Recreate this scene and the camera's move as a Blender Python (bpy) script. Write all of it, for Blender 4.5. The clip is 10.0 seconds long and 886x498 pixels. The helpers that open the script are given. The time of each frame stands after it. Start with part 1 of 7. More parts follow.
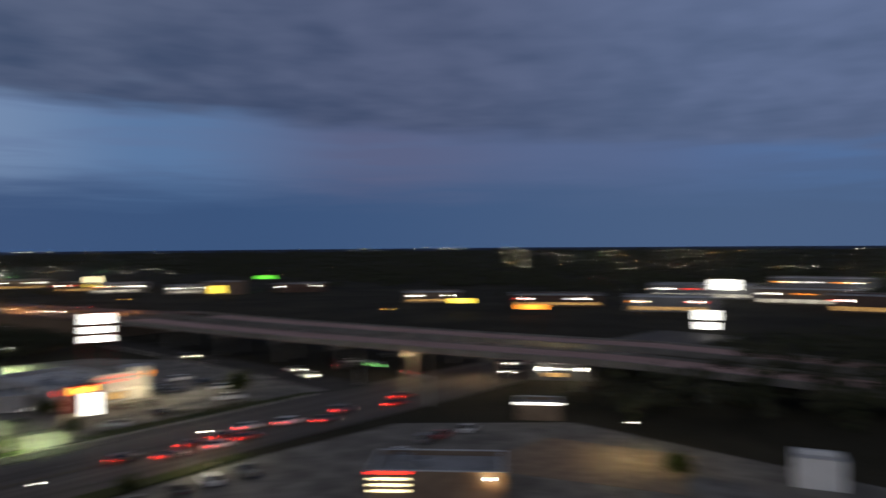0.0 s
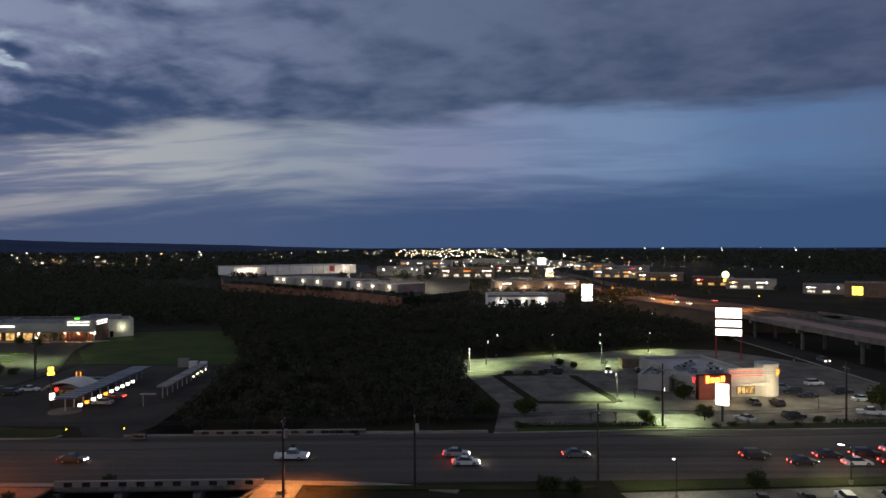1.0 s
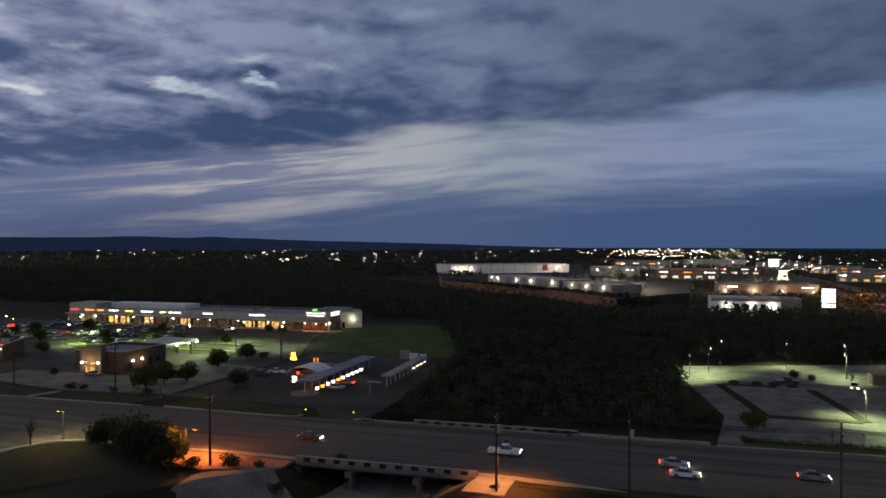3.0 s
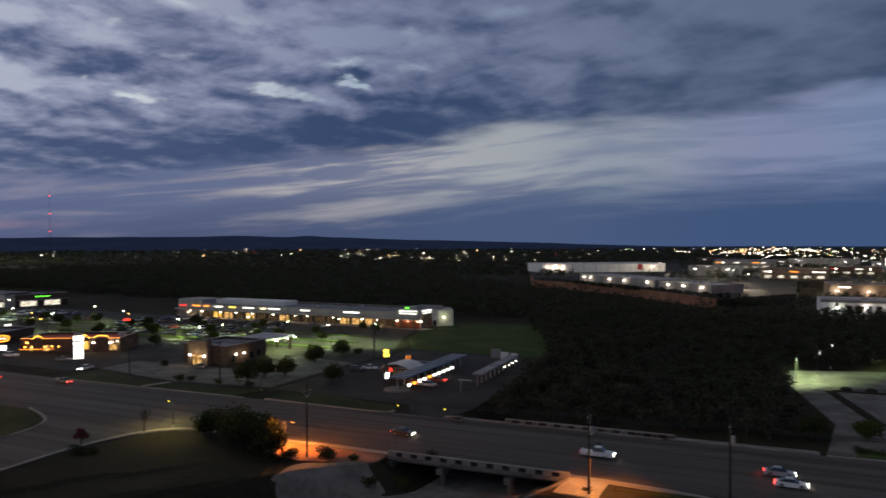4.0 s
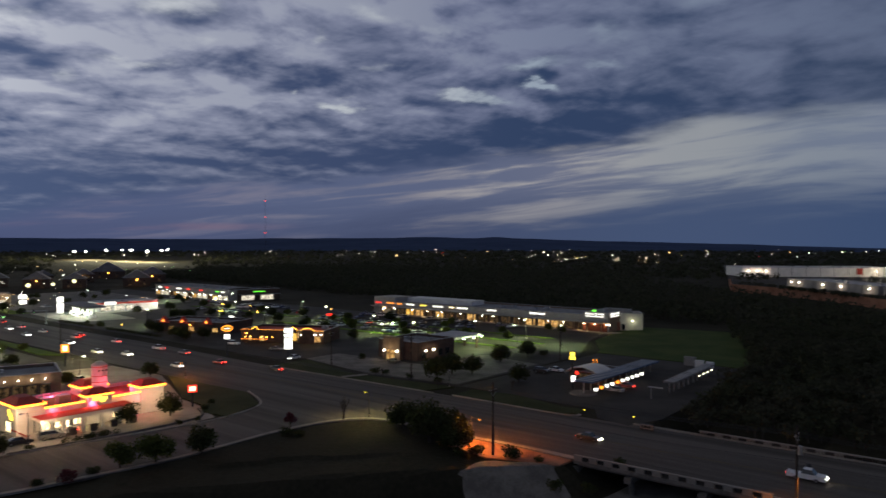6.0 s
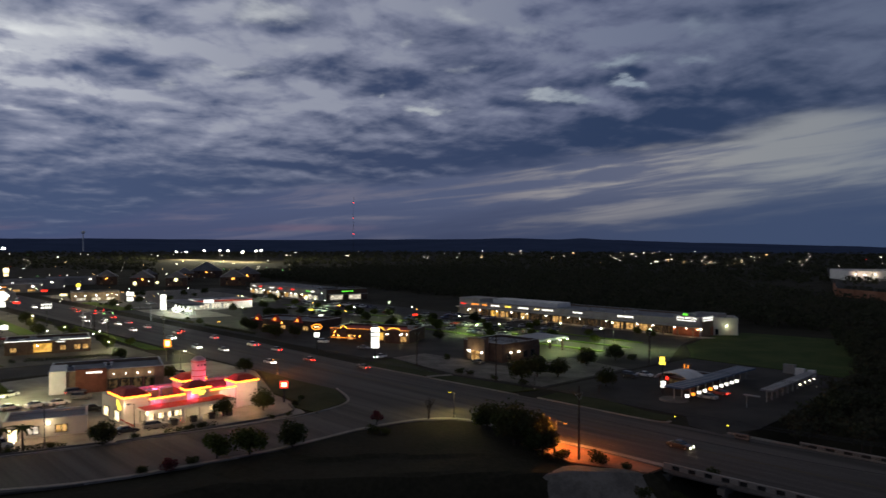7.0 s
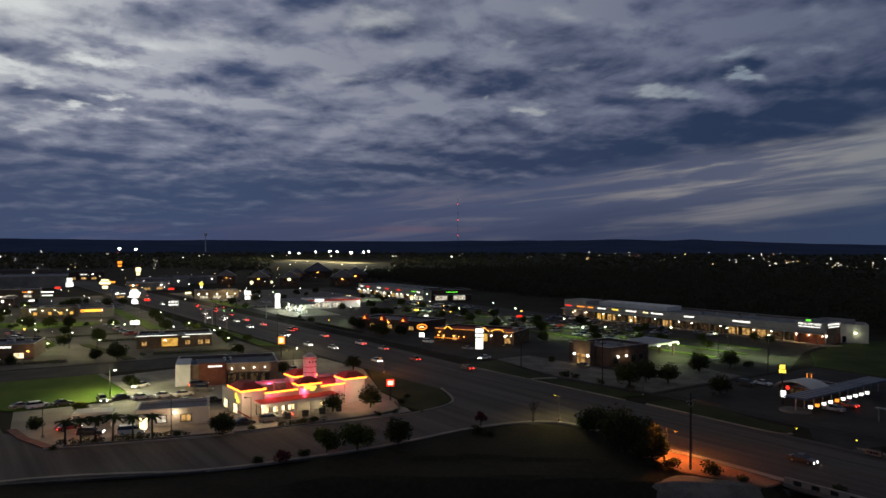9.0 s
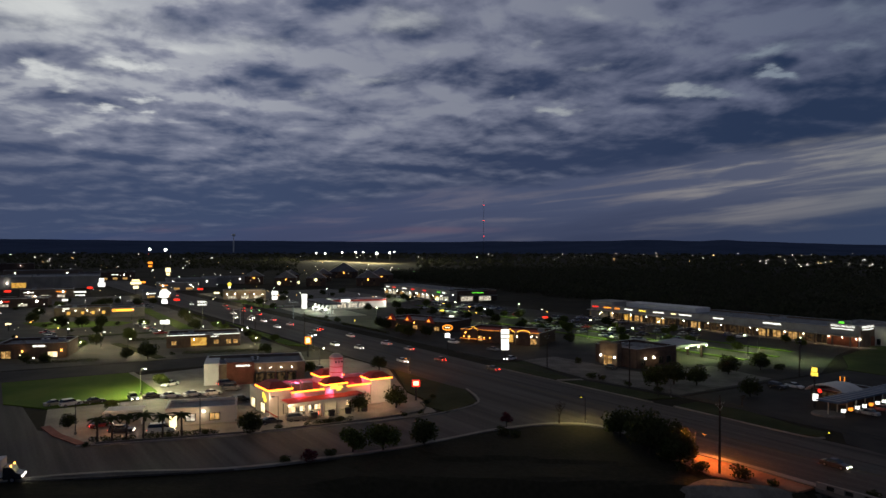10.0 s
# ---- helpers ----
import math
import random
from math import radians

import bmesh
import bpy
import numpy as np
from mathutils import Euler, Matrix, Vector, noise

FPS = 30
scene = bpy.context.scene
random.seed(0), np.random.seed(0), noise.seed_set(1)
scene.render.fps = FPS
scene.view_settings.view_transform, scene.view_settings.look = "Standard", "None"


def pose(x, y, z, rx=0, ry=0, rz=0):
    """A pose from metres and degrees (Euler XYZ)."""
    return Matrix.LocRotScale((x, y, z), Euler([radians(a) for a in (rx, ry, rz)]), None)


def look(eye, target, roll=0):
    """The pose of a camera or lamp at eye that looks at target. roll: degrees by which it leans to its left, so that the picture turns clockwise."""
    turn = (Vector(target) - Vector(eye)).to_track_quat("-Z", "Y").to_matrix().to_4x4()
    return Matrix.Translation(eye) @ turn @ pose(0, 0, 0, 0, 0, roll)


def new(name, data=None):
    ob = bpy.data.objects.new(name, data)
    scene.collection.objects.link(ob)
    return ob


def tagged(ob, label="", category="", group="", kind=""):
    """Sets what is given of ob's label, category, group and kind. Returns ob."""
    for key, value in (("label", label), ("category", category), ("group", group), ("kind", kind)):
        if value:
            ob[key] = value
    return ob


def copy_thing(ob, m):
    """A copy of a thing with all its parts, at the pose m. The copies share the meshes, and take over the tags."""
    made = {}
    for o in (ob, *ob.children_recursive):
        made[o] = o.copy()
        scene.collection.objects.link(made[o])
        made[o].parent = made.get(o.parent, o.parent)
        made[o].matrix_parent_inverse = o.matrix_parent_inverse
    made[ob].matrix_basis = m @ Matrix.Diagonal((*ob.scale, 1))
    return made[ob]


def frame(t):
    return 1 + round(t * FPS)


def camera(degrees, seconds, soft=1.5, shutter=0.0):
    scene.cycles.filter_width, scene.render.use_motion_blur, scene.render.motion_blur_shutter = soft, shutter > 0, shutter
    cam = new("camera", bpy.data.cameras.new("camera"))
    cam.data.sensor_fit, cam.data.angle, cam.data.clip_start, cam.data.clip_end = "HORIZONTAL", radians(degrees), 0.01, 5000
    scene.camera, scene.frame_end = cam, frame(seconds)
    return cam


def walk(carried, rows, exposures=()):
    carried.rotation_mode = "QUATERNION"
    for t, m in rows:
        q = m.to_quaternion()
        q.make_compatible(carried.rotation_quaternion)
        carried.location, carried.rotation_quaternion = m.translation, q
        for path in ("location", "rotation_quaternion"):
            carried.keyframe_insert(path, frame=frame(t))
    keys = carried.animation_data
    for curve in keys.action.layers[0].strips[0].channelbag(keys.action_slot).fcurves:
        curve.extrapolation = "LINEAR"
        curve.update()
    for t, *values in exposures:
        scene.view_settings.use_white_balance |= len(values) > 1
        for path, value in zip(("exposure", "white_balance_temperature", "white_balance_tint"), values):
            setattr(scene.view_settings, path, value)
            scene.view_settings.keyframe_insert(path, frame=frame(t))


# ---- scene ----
# ---- camera: a drone that hovers 34 m up and turns on the spot ----
cam = camera(63.8, 10.0, soft=1.5, shutter=0.55)
EYE = 34.0
TURNS = [  # seconds, heading to the left, pitch, lean
    (0.0, -47.84, -0.42, 0.45), (0.1, -39.87, -0.42, 0.4), (0.2, -31.6, -0.42, 0.35), (0.3, -23.65, -0.42, 0.3),
    (0.4, -15.75, -0.42, 0.2), (0.5, -8.0, -0.42, 0.2), (0.6, -2.26, -0.42, 0.18), (0.7, -0.02, -0.42, 0.18),
    (1.0, 0.01, -0.42, 0.18), (1.5, -0.03, -0.42, 0.15), (1.6, 0.3, -0.42, 0.16), (1.7, 1.5, -0.42, 0.18), (1.8, 3.2, -0.42, 0.2),
    (1.9, 5.2, -0.42, 0.2), (2.0, 7.36, -0.42, 0.2), (2.1, 9.5, -0.42, 0.15), (2.2, 12.0, -0.42, 0.1), (2.3, 14.3, -0.43, 0.05),
    (2.4, 15.95, -0.43, 0.0), (2.5, 16.46, -0.43, 0.0), (2.7, 16.46, -0.43, 0.0), (3.8, 22.54, -0.53, 0.1), (4.0, 24.34, -0.54, 0.12),
    (4.5, 28.65, -0.53, 0.12), (5.0, 32.09, -0.5, 0.07), (5.5, 35.44, -0.5, 0.05), (6.0, 39.24, -0.43, 0.0),
    (7.3, 47.82, -0.33, -0.13), (7.5, 48.92, -0.32, -0.14), (8.0, 51.54, -0.32, -0.13), (8.5, 53.15, -0.3, -0.11), (9.0, 54.45, -0.26, -0.12),
    (9.5, 55.53, -0.25, -0.11), (10.0, 56.51, -0.21, -0.12)]
EXPOSURE = [(0.0, 0.35), (0.3, 0.2), (0.6, 0.18), (1.0, 0.33), (2.7, 0.35), (4.5, 0.25), (5.5, 0.08), (6.2, -0.06), (7.5, -0.3), (8.5, -0.45), (10.0, -0.55)]
walk(cam, [(t, pose(0, 0, EYE, 90 + pitch, lean, turn)) for t, turn, pitch, lean in TURNS], EXPOSURE)


# ---- node helpers ----
class Nodes:
    """Short-hand for building a node tree."""
    def __init__(self, tree):
        self.tree = tree
        tree.nodes.clear()

    def add(self, kind):
        return self.tree.nodes.new(kind)

    def join(self, a, b):
        self.tree.links.new(a, b)

    def put(self, socket, value):
        if isinstance(value, bpy.types.NodeSocket):
            self.join(value, socket)
        else:
            socket.default_value = value

    def math(self, op, a, b=0.0, c=None, clamp=False):
        n = self.add("ShaderNodeMath")
        n.operation, n.use_clamp = op, clamp
        self.put(n.inputs[0], a)
        self.put(n.inputs[1], b)
        if c is not None:
            self.put(n.inputs[2], c)
        return n.outputs[0]

    def step(self, v, a, b):
        n = self.add("ShaderNodeMapRange")
        n.interpolation_type = "SMOOTHSTEP"
        for i, s in enumerate((v, a, b, 0.0, 1.0)):
            self.put(n.inputs[i], s)
        return n.outputs[0]

    def mix(self, f, a, b):
        n = self.add("ShaderNodeMix")
        n.data_type = "RGBA"
        self.put(n.inputs[0], f)
        for s, v in ((n.inputs[6], a), (n.inputs[7], b)):
            self.put(s, v if isinstance(v, bpy.types.NodeSocket) else (*v, 1))
        return n.outputs[2]

    def ramp(self, v, stops):
        n = self.add("ShaderNodeValToRGB")
        n.color_ramp.interpolation = "EASE"
        e = n.color_ramp.elements
        while len(e) < len(stops):
            e.new(0.5)
        for s, (p, c) in zip(e, stops):
            s.position = p
            s.color = (*c, 1) if isinstance(c, tuple) else (c, c, c, 1)
        self.put(n.inputs[0], v)
        return n.outputs[0]

    def noise(self, vec, scale, detail=4.0, rough=0.55, distort=0.0):
        n = self.add("ShaderNodeTexNoise")
        if vec is not None:
            self.put(n.inputs["Vector"], vec)
        n.inputs["Scale"].default_value, n.inputs["Detail"].default_value = scale, detail
        n.inputs["Roughness"].default_value, n.inputs["Distortion"].default_value = rough, distort
        return n.outputs["Fac"]


# ---- sky: broken cloud deck at dusk, glow low in the west ----
# gaps in the deck: heading, height, half widths (degrees), strength
GAPS_WEST = ((86.0, 16.2, 6.0, 1.6, 1.0), (80.2, 13.0, 1.7, .45, 1.0), (83.6, 11.8, 1.6, .4, .9), (85.6, 12.4, 1.0, .4, .9), (82.3, 9.7, 1.3, .28, .9), (78.7, 10.9, 1.0, .3, .8),
             (79.1, 9.6, .8, .2, .8), (72.0, 15.3, 3.2, .8, .7), (63.2, 13.2, 2.6, .4, .75), (67.5, 11.8, 1.0, .6, .5), (60.3, 17.7, 3.4, .7, .8), (57.2, 15.0, 1.2, .5, .5),
             (49.4, 15.8, 1.0, .5, .7), (51.0, 12.0, .7, .2, .7), (85.0, 8.0, 1.5, .25, .5), (76.5, 14.6, 1.6, .4, .5))
GAPS_NORTH = ((47.4, 10.8, 1.4, .42, 1.0), (37.1, 11.6, 1.9, .45, 1.0), (32.5, 13.9, 1.7, .5, .8), (31.3, 12.2, 1.4, .3, .8), (43.6, 13.8, .9, .3, .5), (39.5, 16.9, 1.5, .4, .5),
              (26.6, 13.9, 1.5, .4, .6), (25.5, 15.9, 2.0, .7, .5), (19.1, 17.8, 1.8, .8, .5), (30.9, 12.3, 1.1, .3, .4), (30.2, 14.4, 1.2, .4, .4), (-13.4, 17.8, 2.6, .8, .35),
              (-25.0, 12.3, 2.6, .45, .35), (3.8, 16.9, 3.2, .9, .3), (44.6, 17.8, 1.6, .6, .6))
# heavier, darker masses of the deck, in the same terms
MASSES = ((70.5, 12.9, 4.2, 1.7, .6), (76.0, 16.4, 2.4, 1.3, .5), (62.3, 11.6, 3.2, .8, .35), (54.0, 16.2, 3.4, .9, .3), (38.5, 16.0, 3.5, 1.1, .25), (26.0, 10.0, 8.0, 2.2, .5), (37.0, 8.8, 7.0, 1.4, .4),
          (48.0, 6.6, 9.0, .8, .4), (10.0, 13.5, 7.0, 1.6, .2), (-6.0, 10.2, 8.0, .5, .3), (-33.0, 10.4, 10.0, .8, .35), (-28.0, 15.0, 10.0, 1.5, .25), (42.0, 13.6, 2.6, 1.0, .3), (60.0, 15.3, 2.4, .8, .3))


def make_sky():
    world = bpy.data.worlds.new("dusk")
    scene.world = world
    world.use_nodes = True
    k = Nodes(world.node_tree)
    co = k.add("ShaderNodeTexCoord")
    sep = k.add("ShaderNodeSeparateXYZ")
    k.join(co.outputs["Generated"], sep.inputs[0])
    x, y, z = sep.outputs
    az = k.math("MULTIPLY", k.math("ARCTAN2", k.math("MULTIPLY", x, -1.0), y), 180 / math.pi)
    el = k.math("MULTIPLY", k.math("ARCSINE", z), 180 / math.pi)
    a01 = k.math("DIVIDE", k.math("ADD", az, 90.0), 220.0, clamp=True)   # -90..130 degrees

    def along(*stops):
        """A colour or a value that changes with the heading."""
        return k.ramp(a01, [((a + 90) / 220, c) for a, c in stops])

    def layer(lift, turn, shift):
        """Places on a flat cloud layer, turned and shifted."""
        up = k.math("ADD", k.math("MAXIMUM", z, 0.0), lift)
        flat = k.add("ShaderNodeCombineXYZ")
        k.join(k.math("DIVIDE", x, up), flat.inputs[0])
        k.join(k.math("DIVIDE", y, up), flat.inputs[1])
        mp = k.add("ShaderNodeMapping")
        k.join(flat.outputs[0], mp.inputs[0])
        mp.inputs["Location"].default_value = shift
        mp.inputs["Rotation"].default_value = (0, 0, radians(turn))
        return mp.outputs[0]

    deck_at = layer(0.15, 20, (3.1, 1.7, 0.4))
    big = k.noise(deck_at, 0.8, 3, 0.5, 0.2)
    mid = k.noise(deck_at, 2.1, 5, 0.52, 0.25)
    fine = k.noise(deck_at, 9.0, 5, 0.55, 0.15)
    # rounded billows: soft cells, bent by noise
    bend = k.add("ShaderNodeTexNoise")
    k.join(deck_at, bend.inputs["Vector"])
    bend.inputs["Scale"].default_value, bend.inputs["Detail"].default_value = 2.6, 5.0
    bent = k.add("ShaderNodeVectorMath")
    bent.operation = "MULTIPLY_ADD"
    k.join(bend.outputs["Color"], bent.inputs[0])
    bent.inputs[1].default_value = (0.55, 0.55, 0.0)
    k.join(deck_at, bent.inputs[2])
    cells = k.add("ShaderNodeTexVoronoi")
    cells.feature = "SMOOTH_F1"
    k.join(bent.outputs[0], cells.inputs["Vector"])
    cells.inputs["Scale"].default_value, cells.inputs["Smoothness"].default_value = 2.8, 0.5
    cells.inputs["Detail"].default_value, cells.inputs["Roughness"].default_value = 1.5, 0.5
    rim = k.math("SUBTRACT", cells.outputs["Distance"], 0.52)

    # the western side of each billow catches the light
    ahead = k.add("ShaderNodeVectorMath")
    k.join(deck_at, ahead.inputs[0])
    ahead.inputs[1].default_value = (-0.12, 0.02, 0.0)
    relief = k.math("SUBTRACT", k.noise(deck_at, 3.3, 5, 0.54, 0.3), k.noise(ahead.outputs[0], 3.3, 5, 0.54, 0.3))
    # the gaps and masses are frayed by noise
    fray = k.add("ShaderNodeTexNoise")
    k.join(deck_at, fray.inputs["Vector"])
    fray.inputs["Scale"].default_value, fray.inputs["Detail"].default_value, fray.inputs["Roughness"].default_value = 4.2, 5.0, 0.58
    fsep = k.add("ShaderNodeSeparateColor")
    k.join(fray.outputs["Color"], fsep.inputs[0])
    place = k.add("ShaderNodeCombineXYZ")
    k.join(k.math("ADD", az, k.math("MULTIPLY", k.math("SUBTRACT", fsep.outputs[0], 0.5), 9.0)), place.inputs[0])
    k.join(k.math("ADD", el, k.math("MULTIPLY", k.math("SUBTRACT", fsep.outputs[1], 0.5), 3.4)), place.inputs[1])

    def patches(rows):
        total = None
        for pa, pe, wa, we, amp in rows:
            v = k.add("ShaderNodeVectorMath")
            v.operation = "SUBTRACT"
            k.join(place.outputs[0], v.inputs[0])
            v.inputs[1].default_value = (pa, pe, 0)
            s = k.add("ShaderNodeVectorMath")
            s.operation = "MULTIPLY"
            k.join(v.outputs[0], s.inputs[0])
            s.inputs[1].default_value = (1 / wa, 1 / we, 0)
            d = k.add("ShaderNodeVectorMath")
            d.operation = "DOT_PRODUCT"
            k.join(s.outputs[0], d.inputs[0])
            k.join(s.outputs[0], d.inputs[1])
            g = k.math("MULTIPLY", k.math("POWER", 0.5, d.outputs["Value"]), amp)
            total = g if total is None else k.math("ADD", total, g)
        return total

    # underside of the deck: highest in the north-east, down to the hills in the west
    edge = k.math("MULTIPLY", along((-80, .34), (-62, .40), (-45, .45), (-30, .50), (-14, .53), (0, .50), (17, .455), (26, .40), (34, .345), (42, .295), (54, .235), (66, .165), (76, .06), (90, .0)), 20.0)
    above = k.math("SUBTRACT", el, edge)
    lit = k.math("ADD", 0.5, k.math("ADD", k.math("MULTIPLY", k.math("SUBTRACT", mid, 0.5), 1.7), k.math("ADD", k.math("MULTIPLY", k.math("SUBTRACT", big, 0.5), 0.8), k.math("MULTIPLY", k.math("SUBTRACT", fine, 0.5), 1.1))))
    lit = k.math("ADD", lit, k.math("MULTIPLY", rim, along((-60, .3), (0, .7), (40, 1.1), (80, 1.3))))
    lit = k.math("ADD", lit, k.math("MULTIPLY", relief, along((-60, 1.2), (0, 2.2), (40, 4.2), (80, 4.6))))
    lit = k.math("ADD", 0.5, k.math("MULTIPLY", k.math("SUBTRACT", lit, 0.5), k.math("ADD", 0.42, k.math("MULTIPLY", k.step(el, 3.0, 13.0), 0.58))))
    lit = k.math("ADD", lit, k.math("MULTIPLY", k.math("SUBTRACT", el, 9.5), 0.026))
    lit = k.math("SUBTRACT", lit, k.math("MULTIPLY", k.math("SUBTRACT", 1.0, k.step(above, 0.2, 5.5)), along((-50, .3), (-10, .25), (15, .35), (30, .62), (50, .5), (66, .35), (85, .1))))
    lit = k.math("SUBTRACT", lit, k.math("MULTIPLY", k.math("SUBTRACT", 1.0, k.step(el, 2.5, 11.0)), along((52, .0), (72, .6), (90, .75))))
    lit = k.math("SUBTRACT", lit, patches(MASSES))
    gaps = k.math("MULTIPLY", k.math("ADD", patches(GAPS_WEST), patches(GAPS_NORTH)), k.math("ADD", 0.15, k.math("MULTIPLY", k.noise(deck_at, 7.0, 5, 0.6, 0.3), 1.7)))
    dark = along((-70, (.060, .085, .160)), (-45, (.040, .056, .112)), (0, (.034, .054, .108)), (30, (.031, .052, .118)), (50, (.047, .068, .145)), (75, (.070, .099, .198)), (110, (.08, .10, .19)))
    fair = along((-75, (.100, .130, .235)), (-45, (.077, .094, .168)), (-18, (.077, .096, .165)), (0, (.088, .112, .188)), (20, (.125, .148, .240)), (36, (.170, .188, .295)), (55, (.262, .276, .385)), (75, (.34, .352, .47)), (110, (.22, .24, .33)))
    thin = along((-60, (.10, .15, .26)), (0, (.13, .18, .28)), (30, (.29, .34, .43)), (45, (.48, .50, .55)), (62, (.56, .57, .62)), (80, (.92, .92, .94)), (110, (.6, .6, .62)))
    cloud = k.mix(k.step(lit, -0.45, 1.4), dark, fair)
    cloud = k.mix(k.math("MULTIPLY", k.step(lit, 0.85, 1.6), along((-40, .0), (20, .12), (50, .22), (80, .4))), cloud, thin)
    cloud = k.mix(k.step(gaps, 0.12, 1.2), cloud, thin)
    # open sky under the deck, with streaks that sink to the west
    slope = k.math("ADD", el, k.math("MULTIPLY", k.math("MAXIMUM", k.math("SUBTRACT", az, 12.0), 0.0), 0.105))
    lane = k.add("ShaderNodeCombineXYZ")
    k.join(k.math("MULTIPLY", az, 0.055), lane.inputs[0])
    k.join(k.math("MULTIPLY", slope, 0.55), lane.inputs[1])
    streaks = k.noise(lane.outputs[0], 1.45, 5, 0.55, 0.35)
    open_col = along((-80, (.066, .122, .26)), (-60, (.074, .104, .205)), (-42, (.080, .094, .178)), (-26, (.080, .142, .275)), (-14, (.135, .195, .325)), (0, (.175, .195, .31)), (10, (.215, .240, .30)), (20, (.285, .295, .330)), (33, (.37, .345, .36)),
                     (44, (.215, .205, .26)), (55, (.17, .168, .25)), (66, (.165, .155, .24)), (80, (.11, .125, .225)))
    veil_col = along((-60, (.070, .098, .192)), (-15, (.095, .136, .255)), (10, (.115, .145, .240)), (30, (.112, .130, .218)), (48, (.092, .114, .212)), (66, (.080, .102, .205)), (85, (.062, .092, .205)))
    haze_col = along((-75, (.055, .092, .182)), (-30, (.034, .068, .155)), (0, (.042, .072, .158)), (20, (.056, .082, .165)), (45, (.058, .072, .142)), (65, (.072, .084, .172)), (85, (.060, .083, .192)))
    low = k.mix(k.math("MULTIPLY", k.step(k.math("ADD", streaks, along((-20, .45), (14, .46), (24, .47), (36, .535), (50, .56), (80, .56))), 0.88, 1.08), along((-60, .4), (-10, .45), (12, .55), (35, .95), (60, .95))), open_col, veil_col)
    top = k.math("MULTIPLY", along((-60, .55), (-15, .55), (10, .52), (24, .46), (36, .36), (50, .24), (62, .16), (90, .1)), 10.0)
    ragged = k.math("ADD", el, k.math("MULTIPLY", k.math("SUBTRACT", streaks, 0.5), -4.0))
    low = k.mix(k.step(ragged, k.math("ADD", top, 1.4), k.math("SUBTRACT", top, 3.2)), low, haze_col)
    # a last red thread above the hills
    ember = k.math("MULTIPLY", k.math("MULTIPLY", k.step(el, 0.9, 1.25), k.step(el, 1.75, 1.35)), along((48, .0), (58, .55), (66, .6), (72, .1), (78, .5), (90, .6)))
    low = k.mix(k.math("MULTIPLY", ember, k.step(streaks, 0.62, 0.40)), low, (.20, .135, .20))
    wave = k.math("ADD", above, k.math("ADD", k.math("MULTIPLY", k.math("SUBTRACT", mid, 0.5), 2.6), k.math("MULTIPLY", k.math("SUBTRACT", streaks, 0.5), 1.6)))
    sky = k.mix(k.step(wave, -0.9, 0.8), low, cloud)
    # even grey cloud overhead
    sky = k.mix(k.math("MULTIPLY", k.step(el, 22.0, 60.0), 0.9), sky, (.074, .069, .068))
    sky = k.mix(k.step(el, -0.3, -1.5), sky, (.012, .014, .02))
    cool = k.add("ShaderNodeVectorMath")
    cool.operation = "MULTIPLY"
    k.join(sky, cool.inputs[0])
    cool.inputs[1].default_value = (1.0, 1.03, 1.01)
    bg = k.add("ShaderNodeBackground")
    k.join(cool.outputs[0], bg.inputs[0])
    bg.inputs[1].default_value = 1.0
    k.join(bg.outputs[0], k.add("ShaderNodeOutputWorld").inputs[0])


make_sky()
# the last skylight comes from the west, very soft
sun = new("west_glow", bpy.data.lights.new("west_glow", "SUN"))
sun.data.energy, sun.data.angle, sun.data.color = 0.03, radians(60), (0.9, 0.93, 1.0)
sun.matrix_world = look((-300, 60, 120), (0, 0, 0))


# ---- materials ----
def surface(name, a, b, scale=0.5, grain=6.0, rough=0.85, bump=0.3, metal=0.0, spec=0.15, amount=(0.35, 0.68), distance=0.03, stretch=None):
    """Two colours mixed by a coarse and a fine noise in object space, with relief."""
    m = bpy.data.materials.new(name)
    m.use_nodes = True
    k = Nodes(m.node_tree)
    co = k.add("ShaderNodeTexCoord").outputs["Object"]
    wide = co
    if stretch:
        mp = k.add("ShaderNodeMapping")
        k.join(co, mp.inputs[0])
        mp.inputs["Scale"].default_value = stretch
        wide = mp.outputs[0]
    n1, n2 = k.noise(wide, scale, 5, 0.6, 0.3), k.noise(co, grain, 3, 0.6)
    f = k.step(k.math("ADD", k.math("MULTIPLY", n1, 0.68), k.math("MULTIPLY", n2, 0.32)), *amount)
    p = k.add("ShaderNodeBsdfPrincipled")
    k.join(k.mix(f, a, b), p.inputs["Base Color"])
    k.put(p.inputs["Roughness"], k.math("ADD", k.math("MULTIPLY", n2, 0.2), rough - 0.1))
    p.inputs["Metallic"].default_value = metal
    p.inputs["Specular IOR Level"].default_value = spec
    if bump:
        bp = k.add("ShaderNodeBump")
        bp.inputs["Strength"].default_value, bp.inputs["Distance"].default_value = bump, distance
        k.join(n2, bp.inputs["Height"])
        k.join(bp.outputs[0], p.inputs["Normal"])
    k.join(p.outputs[0], k.add("ShaderNodeOutputMaterial").inputs[0])
    return m


